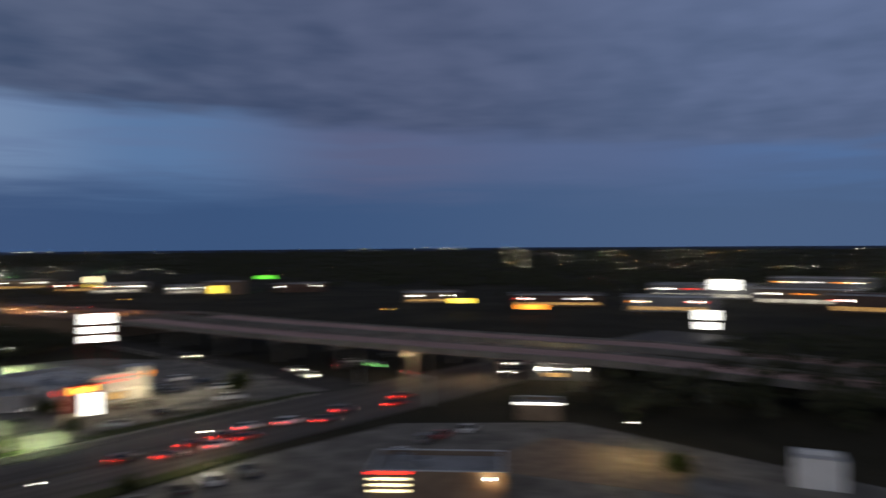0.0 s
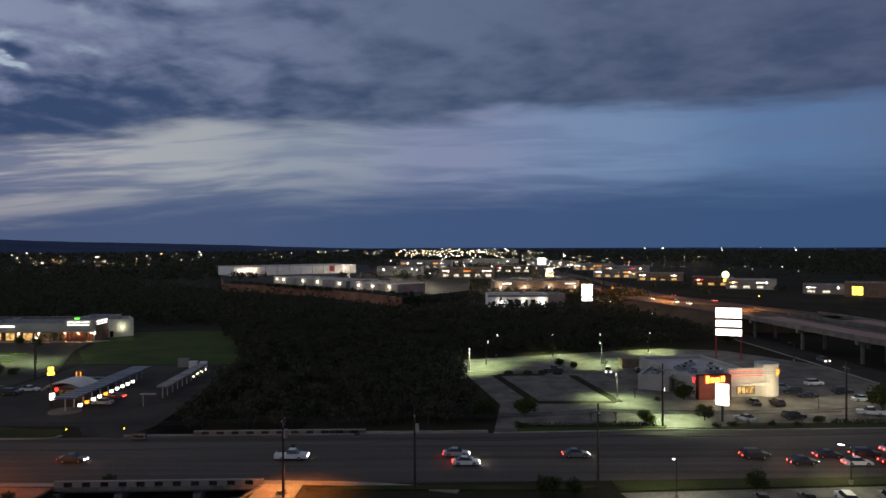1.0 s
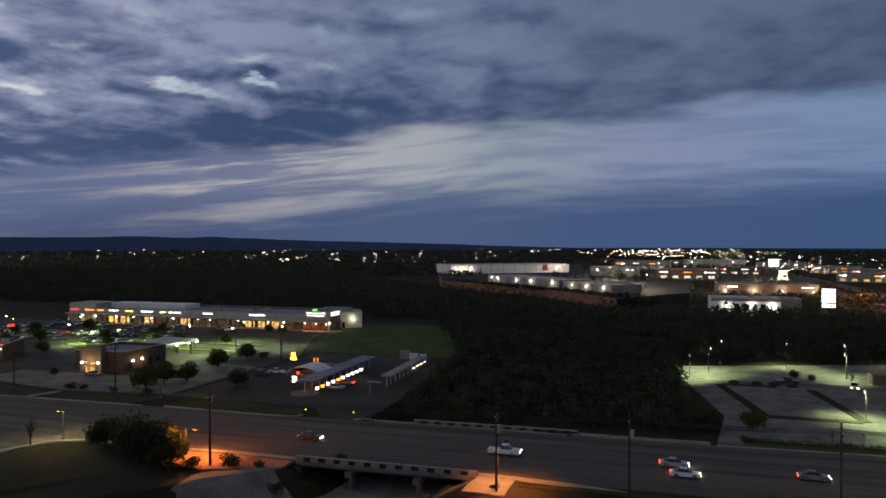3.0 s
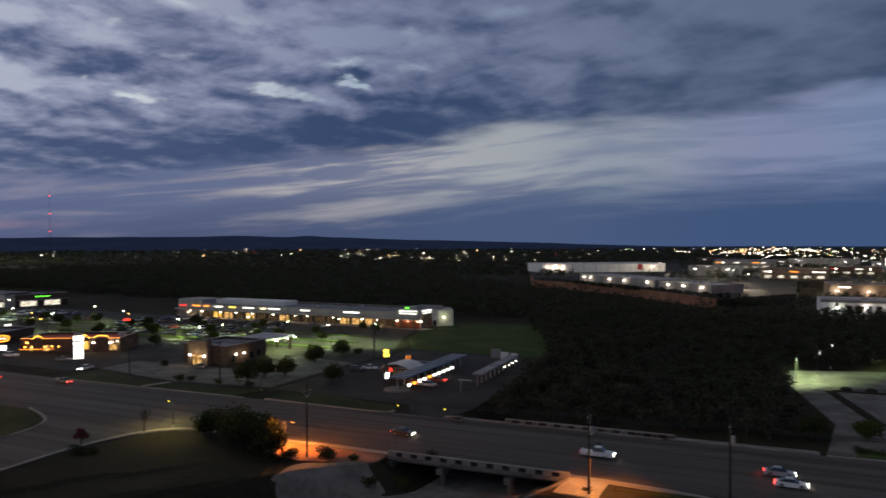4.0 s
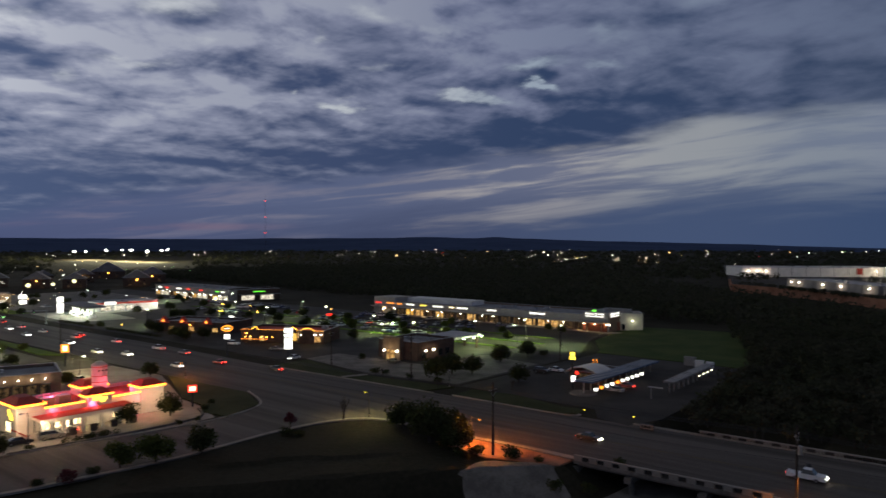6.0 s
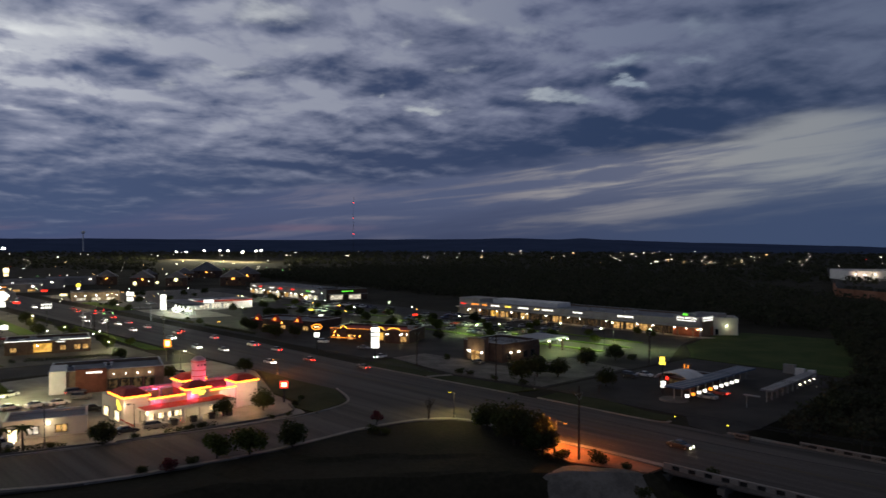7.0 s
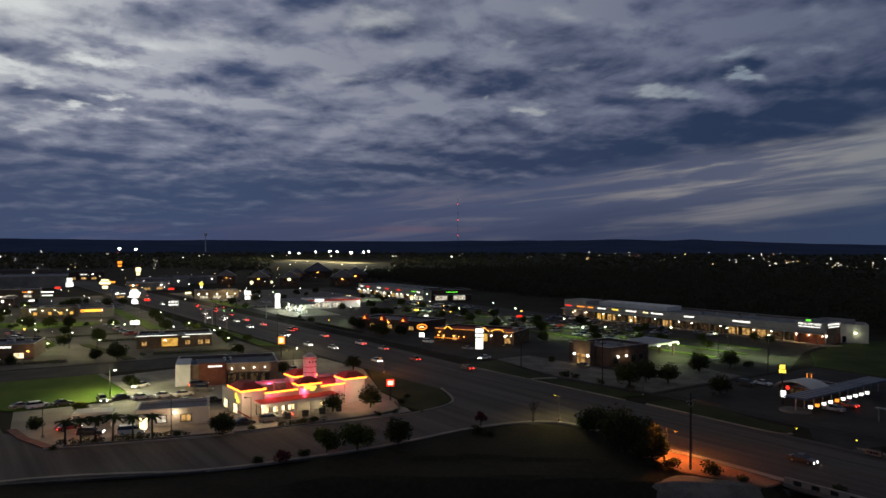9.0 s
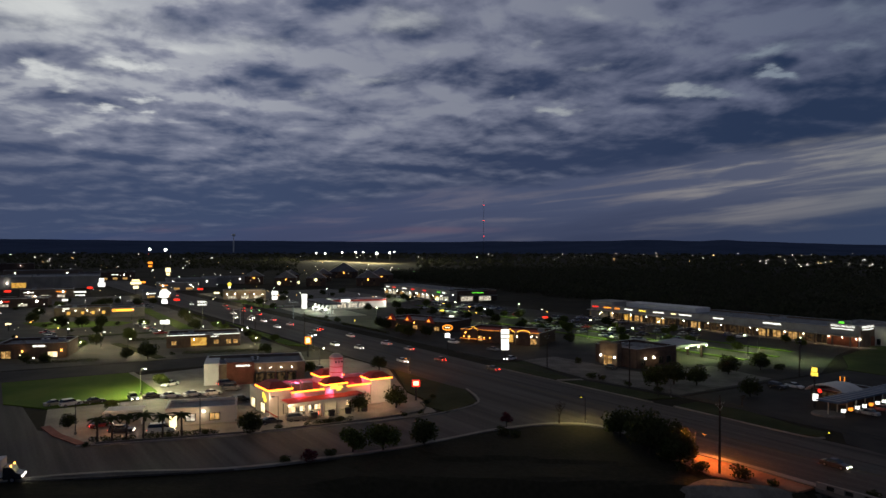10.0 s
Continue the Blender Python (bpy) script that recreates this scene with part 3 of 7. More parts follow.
# grass
for nm, pts, mt, lb in (
    ("grass_corner", [(-120.8, 81), (-124.8, 91.5), (-137, 97.2), (-152, 96.6), (-171, 96.8), (-143, 84.6), (-134, 83.6), (-128, 80.2)], "grass", "mown grass on the street corner"),
    ("lawn", [(-178, 5.5), (-168, 13), (-168, 29), (-173, 36), (-204, 35), (-206, 6)], "lawn", "bright green lawn lit by a parking lamp"),
    ("verge_west", [(-162, 122.8), (-136, 123.4), (-133, 128), (-162, 136)], "grass", "mown grass verge along the road"),
    ("verge_mid", [(-133, 123.5), (-107, 124), (-104, 131.5), (-131, 129)], "grass", "mown grass verge with a bare bush"),
    ("verge_east", [(-99, 125), (-72, 124.6), (-68.5, 126.5), (-69, 130.5), (-74, 130), (-88, 133.5), (-99, 132)], "grass", "mown grass island by the drive-in entrance"),
    ("meadow", [(-103, 202), (-58, 201), (-50, 255), (-60, 285), (-118, 275), (-121, 252), (-116, 226), (-104, 206)], "meadow", "dark green meadow beside the shops"),
    ("strip_east", [(47, 128.8), (100, 130.4), (100, 133.5), (56, 133.2)], "grass", "grass strip between road and diner lot"),
    ("strip_west", [(13, 127.6), (40, 129), (41.5, 132), (14, 132.5)], "meadow", "grass strip with a clipped hedge"),
    ("lot_island", [(-250, 192.4), (-128, 192.4), (-128, 195.4), (-250, 195.4)], "lawn", "long grass island between parking rows"),
    ("lot_island", [(-250, 206.2), (-126, 206.2), (-126, 208.6), (-250, 208.6)], "lawn", "long grass island between parking rows"),
    ("lot_island", [(-252, 220.4), (-130, 220.4), (-130, 222.6), (-252, 222.6)], "lawn", "long grass island between parking rows"),
    ("lot_island", [(-350, 212), (-262, 212), (-262, 216), (-350, 216)], "lawn", "long grass island between parking rows"),
    ("lot_median", [(-300, 8), (-296, 8), (-290, 88), (-294, 88)], "grass", "dark grass median between western lots"),
    ("lot_median", [(-268, 40), (-226, 46), (-226, 49), (-268, 43)], "grass", "dark grass median between western lots"),
    ("lot_median", [(-420, 74), (-300, 70), (-300, 76), (-420, 80)], "lawn", "grass median between western lots"),
    ("lot_median", [(-440, 134), (-376, 133), (-376, 141), (-440, 142)], "lawn", "grass verge along the far road"),
    ("kerb_garden", [(-258, 91), (-232, 90), (-226, 94.6), (-320, 94.6)], "lawn", "grass bank along the main road"),
    ("south_verge", [(-19, 98), (18, 97.5), (22, 99.2), (-12, 99.5)], "grass", "grass verge beside the bridge"),
    ("east_verge", [(24, 97), (64, 99.4), (64, 102.4), (24, 101)], "grass", "planted strip between road and corner lot")):
    sheet(nm, pts, 0.2 if nm != "meadow" else 0.1, mt, lb)
# kerbs and pavements
for nm, pts, w, zz in (
    ("pavement_south", [(-26, 101.2), (-14, 100.6), (-5, 99.2), (2, 97.2)], 1.3, 0.17), ("pavement_apron", [(-26, 97.6), (-20, 97.4)], 7.5, 0.12), ("pavement_north", [(-15, 127.6), (8, 128.2)], 1.6, 0.2),
    ("pavement_west", [(-54, 100.2), (-66, 100.2), (-78, 99.2), (-92, 99.4), (-99, 97), (-103, 90), (-104.6, 79)], 1.2, 0.18),
    ("pavement_street", [(-104.6, 79), (-103.8, 61), (-105.6, 46), (-108.6, 32), (-120.6, 3), (-124, -60)], 0.9, 0.18),
    ("kerb_taco", [(-134.4, 14.6), (-127.6, 37), (-124.6, 52), (-121.6, 68), (-121, 80), (-125, 92), (-138, 98.2)], 0.5, 0.2),
    ("kerb_lawn", [(-168, 29.3), (-173.2, 36.4), (-204, 35.4)], 1.4, 0.24), ("kerb_mall", [(-162, 122.4), (-133, 123.1), (-104, 123.8)], 0.4, 0.22),
    ("kerb_island", [(-99, 124.6), (-72, 124.2), (-68, 126.5)], 0.5, 0.22), ("kerb_woods", [(-56, 126), (-53, 126.4), (-16, 126.6)], 0.6, 0.18),
    ("path_verge", [(-134.2, 123.8), (-131.8, 130)], 1.4, 0.23), ("kerb_lot", [(9, 127.2), (41, 129), (50, 128.6), (100, 130.2)], 0.5, 0.21)):
    solo(nm, ribbon(smooth(pts, 5) if len(pts) > 2 else pts, w, -0.15, zz), "concrete", "pale concrete edge of the roadway", "pavement", kind="structure")
solo("kerb_painted", ribbon([(-135, 15.6), (-144, 12.6), (-152, 11.4)], 1.6, -0.1, 0.2), "kerb_red", "red painted kerb at the driveway", "kerb", kind="structure")


# lane paint
def dashes(name, x0, x1, y, step, length, material, label):
    form = Form()
    n = int((x1 - x0) / step)
    for i in range(n):
        form.box(x0 + i * step, y + (x0 + i * step + 54) * 0.015, 0.054, length, 0.16, 0.006)
    solo(name, form, material, label, "road marking", kind="structure")


for i, yy in enumerate((104.5, 108.2, 116.6, 120.4)):
    dashes("lane_marks", -330, 105, yy, 12, 3.2, "line_white", "worn white broken lane line")
for i, yy in enumerate((112.2, 112.7)):
    dashes("centre_marks", -330, 105, yy, 6, 6.0, "line_yellow", "worn yellow centre line")
for rx, ry, rn, rz in ((-205, 141, 9, 0), (-205, 196, 14, 0), (-205, 220, 14, 0), (78, 150, 8, 0), (60, 92, 8, 0)):
    form = Form()
    for i in range(rn):
        form.box(rx + (i - rn / 2) * 2.8, ry, 0.074, 0.12, 5.0, 0.006)
    solo("bay_marks", form, "line_white", "worn white parking bay lines", "road marking", kind="structure")


# ---- creek bridge ----
def parapet(name, x0, x1, y0, y1, face):
    t = thing(name, x0, y0, 0, math.degrees(math.atan2(y1 - y0, x1 - x0)), "pale concrete bridge parapet with square openings", "parapet")
    ln = math.hypot(x1 - x0, y1 - y0)
    part("base_beam", Form().box(ln / 2, 0, -0.6, ln, 0.5, 0.75), "concrete_dirty", t)
    n = int(ln / 2.55)
    post = Form().box(0, 0, 0.15, 1.35, 0.42, 0.95).data("post", "concrete")
    for i in range(n + 1):
        ob = new("post", post)
        ob.parent, ob.matrix_basis = t, pose(0.7 + i * (ln - 1.4) / n, 0, 0)
    # back wall coloured dark to give the openings their shade
    part("back_wall", Form().box(ln / 2, 0.16 * face, 0.15, ln, 0.1, 0.8), "asphalt_dark", t, "dark recessed back of the openings")
    part("top_rail", Form().box(ln / 2, 0, 1.1, ln, 0.5, 0.22), "concrete", t)
    return t


low = parapet("bridge_parapet", -54.5, -25.5, 99.3, 100.2, 1)
low.scale = (1, 1, 0.72)
low = parapet("bridge_parapet", -44.5, -14, 126.6, 127.5, -1)
low.scale = (1, 1, 0.62)
for bx in (-45.5, -34.5):
    t = thing("bridge_pier", bx, 113, -3.8, 0, "stained concrete bridge pier with round columns", "pier", "piers of the creek bridge")
    part("cap_beam", Form().box(0, 0, 2.05, 1.1, 28, 0.9), "concrete_dirty", t)
    col = Form().tube((0, 0, 0), (0, 0, 2.1), 0.45, n=12).data("column", "concrete_dirty")
    for cy in (-12.6, -4.2, 4.2, 12.6):
        ob = new("column", col)
        ob.parent, ob.matrix_basis = t, pose(0, cy, 0)
for bx in (-54.2, -25.8):
    solo("bridge_abutment", Form().box(bx, 113, -4, 1.2, 28, 3.2), "concrete_dirty", "stained concrete abutment of the creek bridge", "abutment", kind="structure")
solo("creek_bed", ribbon(smooth([(-40, 124), (-40, 100), (-43, 90), (-55, 79), (-70, 64)], 5), 15.5, -4.1, -3.72), "gravel", "pale gravel and silt creek bed", "creek bed", kind="structure")
solo("wing_wall", ribbon([(-25.6, 99.6), (-29, 90)], 0.5, -4, 0.15), "concrete_dirty", "sloping concrete wing wall of the bridge", "wall", kind="structure")


def creek_bank(name, x0, x1, y0, y1, seed):
    """An uneven patch of pale silt lying on the slope of the creek."""
    xs, ys = np.linspace(x0, x1, 54), np.linspace(y0, y1, 44)
    gx, gy = np.meshgrid(xs, ys)
    keep = ((gx - (x0 + x1) / 2) / ((x1 - x0) / 2)) ** 2 + ((gy - (y0 + y1) / 2) / ((y1 - y0) / 2)) ** 2 + 0.35 * np.array([noise.noise((a * 0.2, b * 0.2, seed)) for a, b in zip(gx.ravel(), gy.ravel())]).reshape(gx.shape)
    z = creek_depth(gx, gy) + 0.12 - 0.8 * np.clip(keep - 0.7, 0, 0.6)
    m = len(xs)
    form = Form()
    form.v = [tuple(p) for p in np.stack([gx, gy, z], -1).reshape(-1, 3)]
    form.f = [(r * m + c, r * m + c + 1, (r + 1) * m + c + 1, (r + 1) * m + c) for r in range(len(ys) - 1) for c in range(m - 1)]
    solo(name, form, "silt", "pale silt and gravel on the creek bank", "creek bank", kind="structure")


creek_bank("creek_bank", -66, -48, 82, 95, 3.0)
creek_bank("creek_bank", -52, -30, 80, 97, 8.0)


# ---- freeway: an embankment that becomes a twin overpass ----
DECK = smooth([(112, 900), (116, 600), (113, 430), (112, 330), (115, 254), (123, 187), (134, 130), (148, 75), (172, 0), (210, -90)], 5)


def freeway(name, line, width, label):
    t = thing(name, 0, 0, 0, 0, label, "overpass", kind="structure")
    z_at = lambda y: 7.6 - 0.05 * max(0.0, 80 - y) if y < 262 else max(0.4, 7.6 - (y - 262) * 0.034)
    for nm, off, w, lo, hi, mt in (("roadway", 0, width, -1.0, 0.0, "deck_paving"), ("approach", 0, width, -1.0, 0.0, "asphalt_red"), ("barrier", width / 2 - 0.2, 0.45, -0.95, 0.55, "concrete_dirty"), ("barrier", -width / 2 + 0.2, 0.45, -0.95, 0.55, "concrete_dirty")):
        pts = offset_line(line, off)
        if nm == "barrier":
            pts = [p for p in pts if p[1] < 275]
        elif nm == "approach":
            pts = [p for p in pts if p[1] > 253]
        else:
            pts = [p for p in pts if p[1] < 255]
        f = Form()
        n = len(pts)
        a, b = offset_line(pts, -w / 2), offset_line(pts, w / 2)
        vs = [(x, y, z_at(p[1]) + dz) for dz in (lo, hi) for ln in (a, b) for (x, y), p in zip(ln, pts)]
        fs = []
        for i in range(n - 1):
            fs += [(2 * n + i, 2 * n + i + 1, 3 * n + i + 1, 3 * n + i), (i, n + i, n + i + 1, i + 1), (i, i + 1, 2 * n + i + 1, 2 * n + i), (n + i + 1, n + i, 3 * n + i, 3 * n + i + 1)]
        part(nm, f.mesh(vs, fs), mt, t)
    for i in range(1, len(line) - 1):
        x, y = line[i]
        if 40 < y < 255 and i % 2 == 0:
            tx, ty = Vector(line[i + 1]) - Vector(line[i - 1])
            rz = math.degrees(math.atan2(ty, tx)) + 90
            part("cap_beam", Form().box(0, 0, 5.4, width - 1, 1.2, 1.2), "concrete_dirty", t, at=pose(x, y, 0, 0, 0, rz))
            for o in (-0.3, 0.3):
                part("column", Form().tube((o * width, 0, 0), (o * width, 0, 5.4), 0.55, n=12), "concrete_dirty", t, at=pose(x, y, 0, 0, 0, rz))
    return t


freeway("overpass_west", DECK, 12.5, "long concrete overpass deck with low barriers")
freeway("overpass_east", offset_line(DECK, 22.5), 12.5, "second concrete overpass deck with low barriers")
form = Form()
mids = [p for p in offset_line(DECK, 11) if p[1] > 258]
for i in range(len(mids) - 1):
    (xa, ya), (xb, yb) = mids[i], mids[i + 1]
    za, zb = (max(0.2, 7.3 - (q - 262) * 0.034) for q in (ya, yb))
    form.mesh([(xa - 17 - za * 1.3, ya, -0.1), (xa - 17, ya, za - 0.8), (xa + 18, ya, za - 0.8), (xa + 18 + za * 1.3, ya, -0.1),
               (xb - 17 - zb * 1.3, yb, -0.1), (xb - 17, yb, zb - 0.8), (xb + 18, yb, zb - 0.8), (xb + 18 + zb * 1.3, yb, -0.1)],
              [(0, 4, 5, 1), (1, 5, 6, 2), (2, 6, 7, 3)] + ([(4, 7, 6, 5)] if i == len(mids) - 2 else []))
solo("freeway_embankment", form, "orange_lit_grass", "grass embankment under the freeway, coloured as if lit orange", "embankment", kind="structure")


# ---- hills on the horizon ----
def make_hills():
    form, n = Form(), 0
    az = np.arange(-120, 200.1, 0.6)
    rows = []
    for k, (dist, frac) in enumerate(((3300, 0.0), (3900, 0.45), (4500, 1.0), (4850, 0.8))):
        row = []
        for a in az:
            lift = 0.95 * max(0.0, min(1.0, (a - 6) / 26)) ** 1.0
            bump = 0.12 * noise.noise((a * 0.09, 1.7, 0)) + 0.05 * noise.noise((a * 0.35, 4.1, 0))
            hump = 0.13 * math.exp(-((a - 40.5) / 2.6) ** 2) + 0.14 * math.exp(-((a - 35.0) / 1.2) ** 2)
            top = EYE + 4500 * math.tan(radians(-0.42 + 0.06 + lift * 0.82 + (bump + hump) * min(1, 0.3 + lift)))
            row.append((-dist * math.sin(radians(a)), dist * math.cos(radians(a)), max(top, 2.0) * frac - (0.5 if frac == 0 else 0)))
        rows += row
    m = len(az)
    fs = [(r * m + i, r * m + i + 1, (r + 1) * m + i + 1, (r + 1) * m + i) for r in range(3) for i in range(m - 1)]
    form.mesh(rows, fs)
    solo("hills", form, "hill", "low wooded hills on the horizon, coloured with blue haze", "hills", kind="structure")


make_hills()


# ---- plants ----
def leaf_cloud(name, centres, radii, count, size, material, seed, squash=0.9):
    """Many small bent leaf clumps spread through lobes; returns a mesh."""
    rng = np.random.default_rng(seed)
    centres, radii = np.asarray(centres, float), np.asarray(radii, float)
    idx = np.repeat(np.arange(len(centres)), count)
    d = rng.normal(size=(len(idx), 3))
    d /= np.linalg.norm(d, axis=1)[:, None]
    r = radii[idx] * (0.45 + 0.62 * rng.random(len(idx)) ** 0.6)
    c = centres[idx] + d * r[:, None] * np.array([1, 1, squash])
    s = np.broadcast_to(np.asarray(size, float), (len(centres),))[idx] * (0.6 + 0.8 * rng.random(len(idx)))
    u = rng.normal(size=(len(idx), 3))
    u /= np.linalg.norm(u, axis=1)[:, None]
    w = np.cross(u, d + 0.6 * rng.normal(size=d.shape))
    w /= np.maximum(np.linalg.norm(w, axis=1), 1e-6)[:, None]
    n = np.cross(u, w)
    su = s[:, None]
    quad = np.stack([c - u * su * 0.5, c - w * su * 0.32 + n * su * 0.12, c + u * su * 0.5, c + w * su * 0.32 + n * su * 0.12], 1).reshape(-1, 3)
    me = bpy.data.meshes.new(name)
    k = len(idx)
    me.vertices.add(4 * k)
    me.vertices.foreach_set("co", quad.astype(np.float32).ravel())
    me.loops.add(4 * k)
    me.loops.foreach_set("vertex_index", np.arange(4 * k, dtype=np.int32))
    me.polygons.add(k)
    me.polygons.foreach_set("loop_start", np.arange(0, 4 * k, 4, dtype=np.int32))
    me.materials.append(M[material])
    me.update(calc_edges=True)
    return me


def make_tree(name, h, spread, material, seed, label, leaves=75, lobes=18, trunk=0.22, leaf=0.40):
    rng = random.Random(seed)
    t = thing(name, 0, 0, 0, 0, label, "tree")
    base = h * trunk
    f = Form().tube((0, 0, -0.1), (0.05 * h * (rng.random() - 0.5), 0, base), 0.035 * h, 0.024 * h)
    cs, rs = [], []
    for i in range(lobes):
        a, q = i * 2.4 + rng.random(), math.sqrt((i + 0.5) / lobes)
        up = (0.18 + 0.62 * rng.random()) * (1 - 0.35 * q)
        p = (spread * 0.66 * q * math.cos(a), spread * 0.66 * q * math.sin(a), base + (h - base) * up)
        cs.append(p)
        rs.append(spread * (0.34 + 0.22 * rng.random()))
        f.tube((0, 0, base * (0.75 + 0.25 * rng.random())), p, 0.013 * h, 0.004 * h, 5)
    part("trunk", f, "bark", t)
    if leaves:
        ob = new("crown", leaf_cloud("crown", cs, rs, leaves, leaf, material, seed))
        ob.parent = t
    return t


def bare_tree(name, h, seed, label):
    rng = random.Random(seed)
    t = thing(name, 0, 0, 0, 0, label, "tree")
    f = Form()

    def limb(p, d, ln, r, depth):
        q = p + d * ln
        f.tube(p, q, r, r * 0.62, 5)
        if depth:
            for _ in range(3):
                e = (d + Vector((rng.uniform(-.8, .8), rng.uniform(-.8, .8), rng.uniform(-.1, .5)))).normalized()
                limb(q, e, ln * rng.uniform(.55, .8), r * 0.6, depth - 1)
    limb(Vector((0, 0, -0.1)), Vector((0, 0, 1)), h * 0.3, 0.04 * h, 4)
    part("trunk", f, "bark", t)
    return t


def make_palm(h, seed):
    rng = random.Random(seed)
    t = thing("palm_tree", 0, 0, 0, 0, "short palm tree with drooping fronds beside the kerb", "palm tree", "palms along the lot")
    part("trunk", Form().tube((0, 0, -0.1), (0.1, 0, h * 0.86), 0.2, 0.14), "bark", t)
    for i in range(16):
        a, lift = i * 2.39996, 0.9 - 1.3 * (i / 16)
        f = Form()
        for j in range(5):
            def at(s):
                return Vector((0.1 + math.cos(a) * s * 1.75, math.sin(a) * s * 1.75, h * 0.86 + lift * s * 1.1 - 0.75 * s * s))
            p, q = at(j / 5), at((j + 1) / 5)
            side = Vector((-math.sin(a), math.cos(a), 0)) * (0.42 * (1 - abs(j / 4 - 0.45)))
            drop = Vector((0, 0, -0.16))
            f.mesh([p - side + drop, p, q, q - side * 0.8 + drop], [(0, 1, 2, 3)])
            f.mesh([p, p + side + drop, q + side * 0.8 + drop, q], [(0, 1, 2, 3)])
        part("frond", f, "leaf_palm", t)
    return t


class Stock:
    """One thing of each kind; the first use places it, later ones copy it."""
    def __init__(self):
        self.made = {}

    def put(self, key, make, x, y, z=0.0, rz=0.0, scale=1.0):
        m = pose(x, y, z, 0, 0, rz)
        if key in self.made:
            ob = copy_thing(self.made[key], m)
        else:
            ob = self.made[key] = make()
            ob.matrix_basis = m
        if scale != 1.0:
            ob.scale = (scale, scale, scale)
        return ob


stock = Stock()
OAK = [lambda s=s: make_tree("oak_tree", 5.5, 2.9, "leaf", 30 + s, "dark green spreading oak tree on grass", 110, leaf=0.46) for s in range(3)]
PALE = [lambda s=s: make_tree("young_tree", 4.0, 2.3, "leaf_pale", 50 + s, "young tree with yellow-green leaves", 120, 14, leaf=0.36) for s in range(2)]
BUSH = [lambda s=s: make_tree("bush", 1.6, 1.25, "leaf", 70 + s, "low rounded dark green bush", 60, 8, 0.1, 0.25) for s in range(2)]
for i, (x, y, h) in enumerate([(8, 137, 4.8), (14, 95, 3.4), (17.5, 95.5, 2.6), (52, 154, 4.2), (50, 136, 3.4), (89, 144, 6.0), (-126.6, 42, 4.4), (-131.3, 66.2, 4.3), (-130.2, 74.4, 4.9), (-103.4, 64.6, 4.8), (-172, 93, 4.4),
                              (-88.5, 96.6, 5.6), (-82, 95.6, 6.6), (-75.4, 94.2, 6.6), (-78.6, 92.6, 7.0), (-72.2, 92.2, 5.4), (-114, 137, 6.6), (-115, 144.5, 6.0), (-116, 168, 5.6), (-115, 181, 5.2), (-111, 148, 5.4), (-96, 147, 4.8), (-122, 192, 3.6),
                              (-262, 142, 5), (-255, 141, 4.4), (-285, 172, 6), (-300, 222, 5.5), (-243, 172, 5.5), (-226, 142, 4.8), (-356, 22, 5.8), (-334, 31, 5.6), (-329, 38, 5.6), (-333, 46, 5), (-149, 15, 2.9), (-268, 28, 4.5),
                              (-300, 40, 4), (-222, 170, 4.5), (-270, 205, 5), (-210, 185, 4.5), (-185, 176, 4), (-430, 60, 6), (32, 196, 2.6), (35.5, 194, 2), (58, 190, 3.2), (-62, 46, 5), (-46, 60, 5.5), (-33, 74, 4.5), (-84, 20, 5), (43, 97.5, 3),
                              (-20, 330, 7), (96, 240, 5)]):
    stock.put(("oak", i % 3), OAK[i % 3], x, y, 0, i * 77, h / 5.5)
for i, (x, y, h) in enumerate([(16, 140, 4.2), (-106, 52.4, 4.2), (-104, 57, 5.2), (-178, 75, 3.3), (-274, 47, 4.2), (-284, 84, 3.4), (-245, 90, 3.0), (-180, 38, 3.5), (-160, 24, 2.6), (38, 133, 3.0), (-160, 210, 3.5), (-185, 232, 3.5), (-143, 240, 3.4), (-90.5, 97.2, 3.4), (99, 44, 3.8),
                              (-135, 236, 3.4), (-215, 205, 3.5)]):
    stock.put(("pale", i % 2), PALE[i % 2], x, y, 0.05, i * 131, h / 4.0)
for i, (x, y, h) in enumerate([(14, 131, 1.4), (50, 130.5, 1.2), (53.5, 131.5, 1.3), (71, 134, 1.7), (-63, 94.5, 2.2), (-58.5, 95, 1.6), (-107, 41, 1.6), (-106, 48.5, 1.5), (-101, 80, 1.8), (-99, 81, 1.4), (-132, 133.5, 1.9), (-129, 134.5, 1.5), (-151, 147, 1.6),
                              (-154, 150, 1.4), (-129, 188, 1.9), (-113, 187, 2.1), (-111, 134, 1.7), (-120, 133.5, 1.5), (-126, 57, 1.3), (-126, 59.5, 1.3), (-127, 47.5, 1.1), (-123, 72, 1.1), (-123, 76, 1.0), (-130, 82, 1.3), (-134, 86, 1.2), (-131, 35, 1.2),
                              (-133.5, 16, 1.0), (-134, 22.5, 1.0), (-132, 29, 1.0), (-50, 86, 1.8), (-46, 88, 1.5), (-48, 101.5, 1.4), (-22, 96, 0.9), (-68, 92, 2.0), (-70, 90, 1.6), (-75, 92, 2.4), (61, 132, 1.2), (66, 132, 1.1), (46, 153, 1.2), (60, 154, 1.1)]):
    stock.put(("bush", i % 2), BUSH[i % 2], x, y, -0.05, i * 97, h / 1.6)
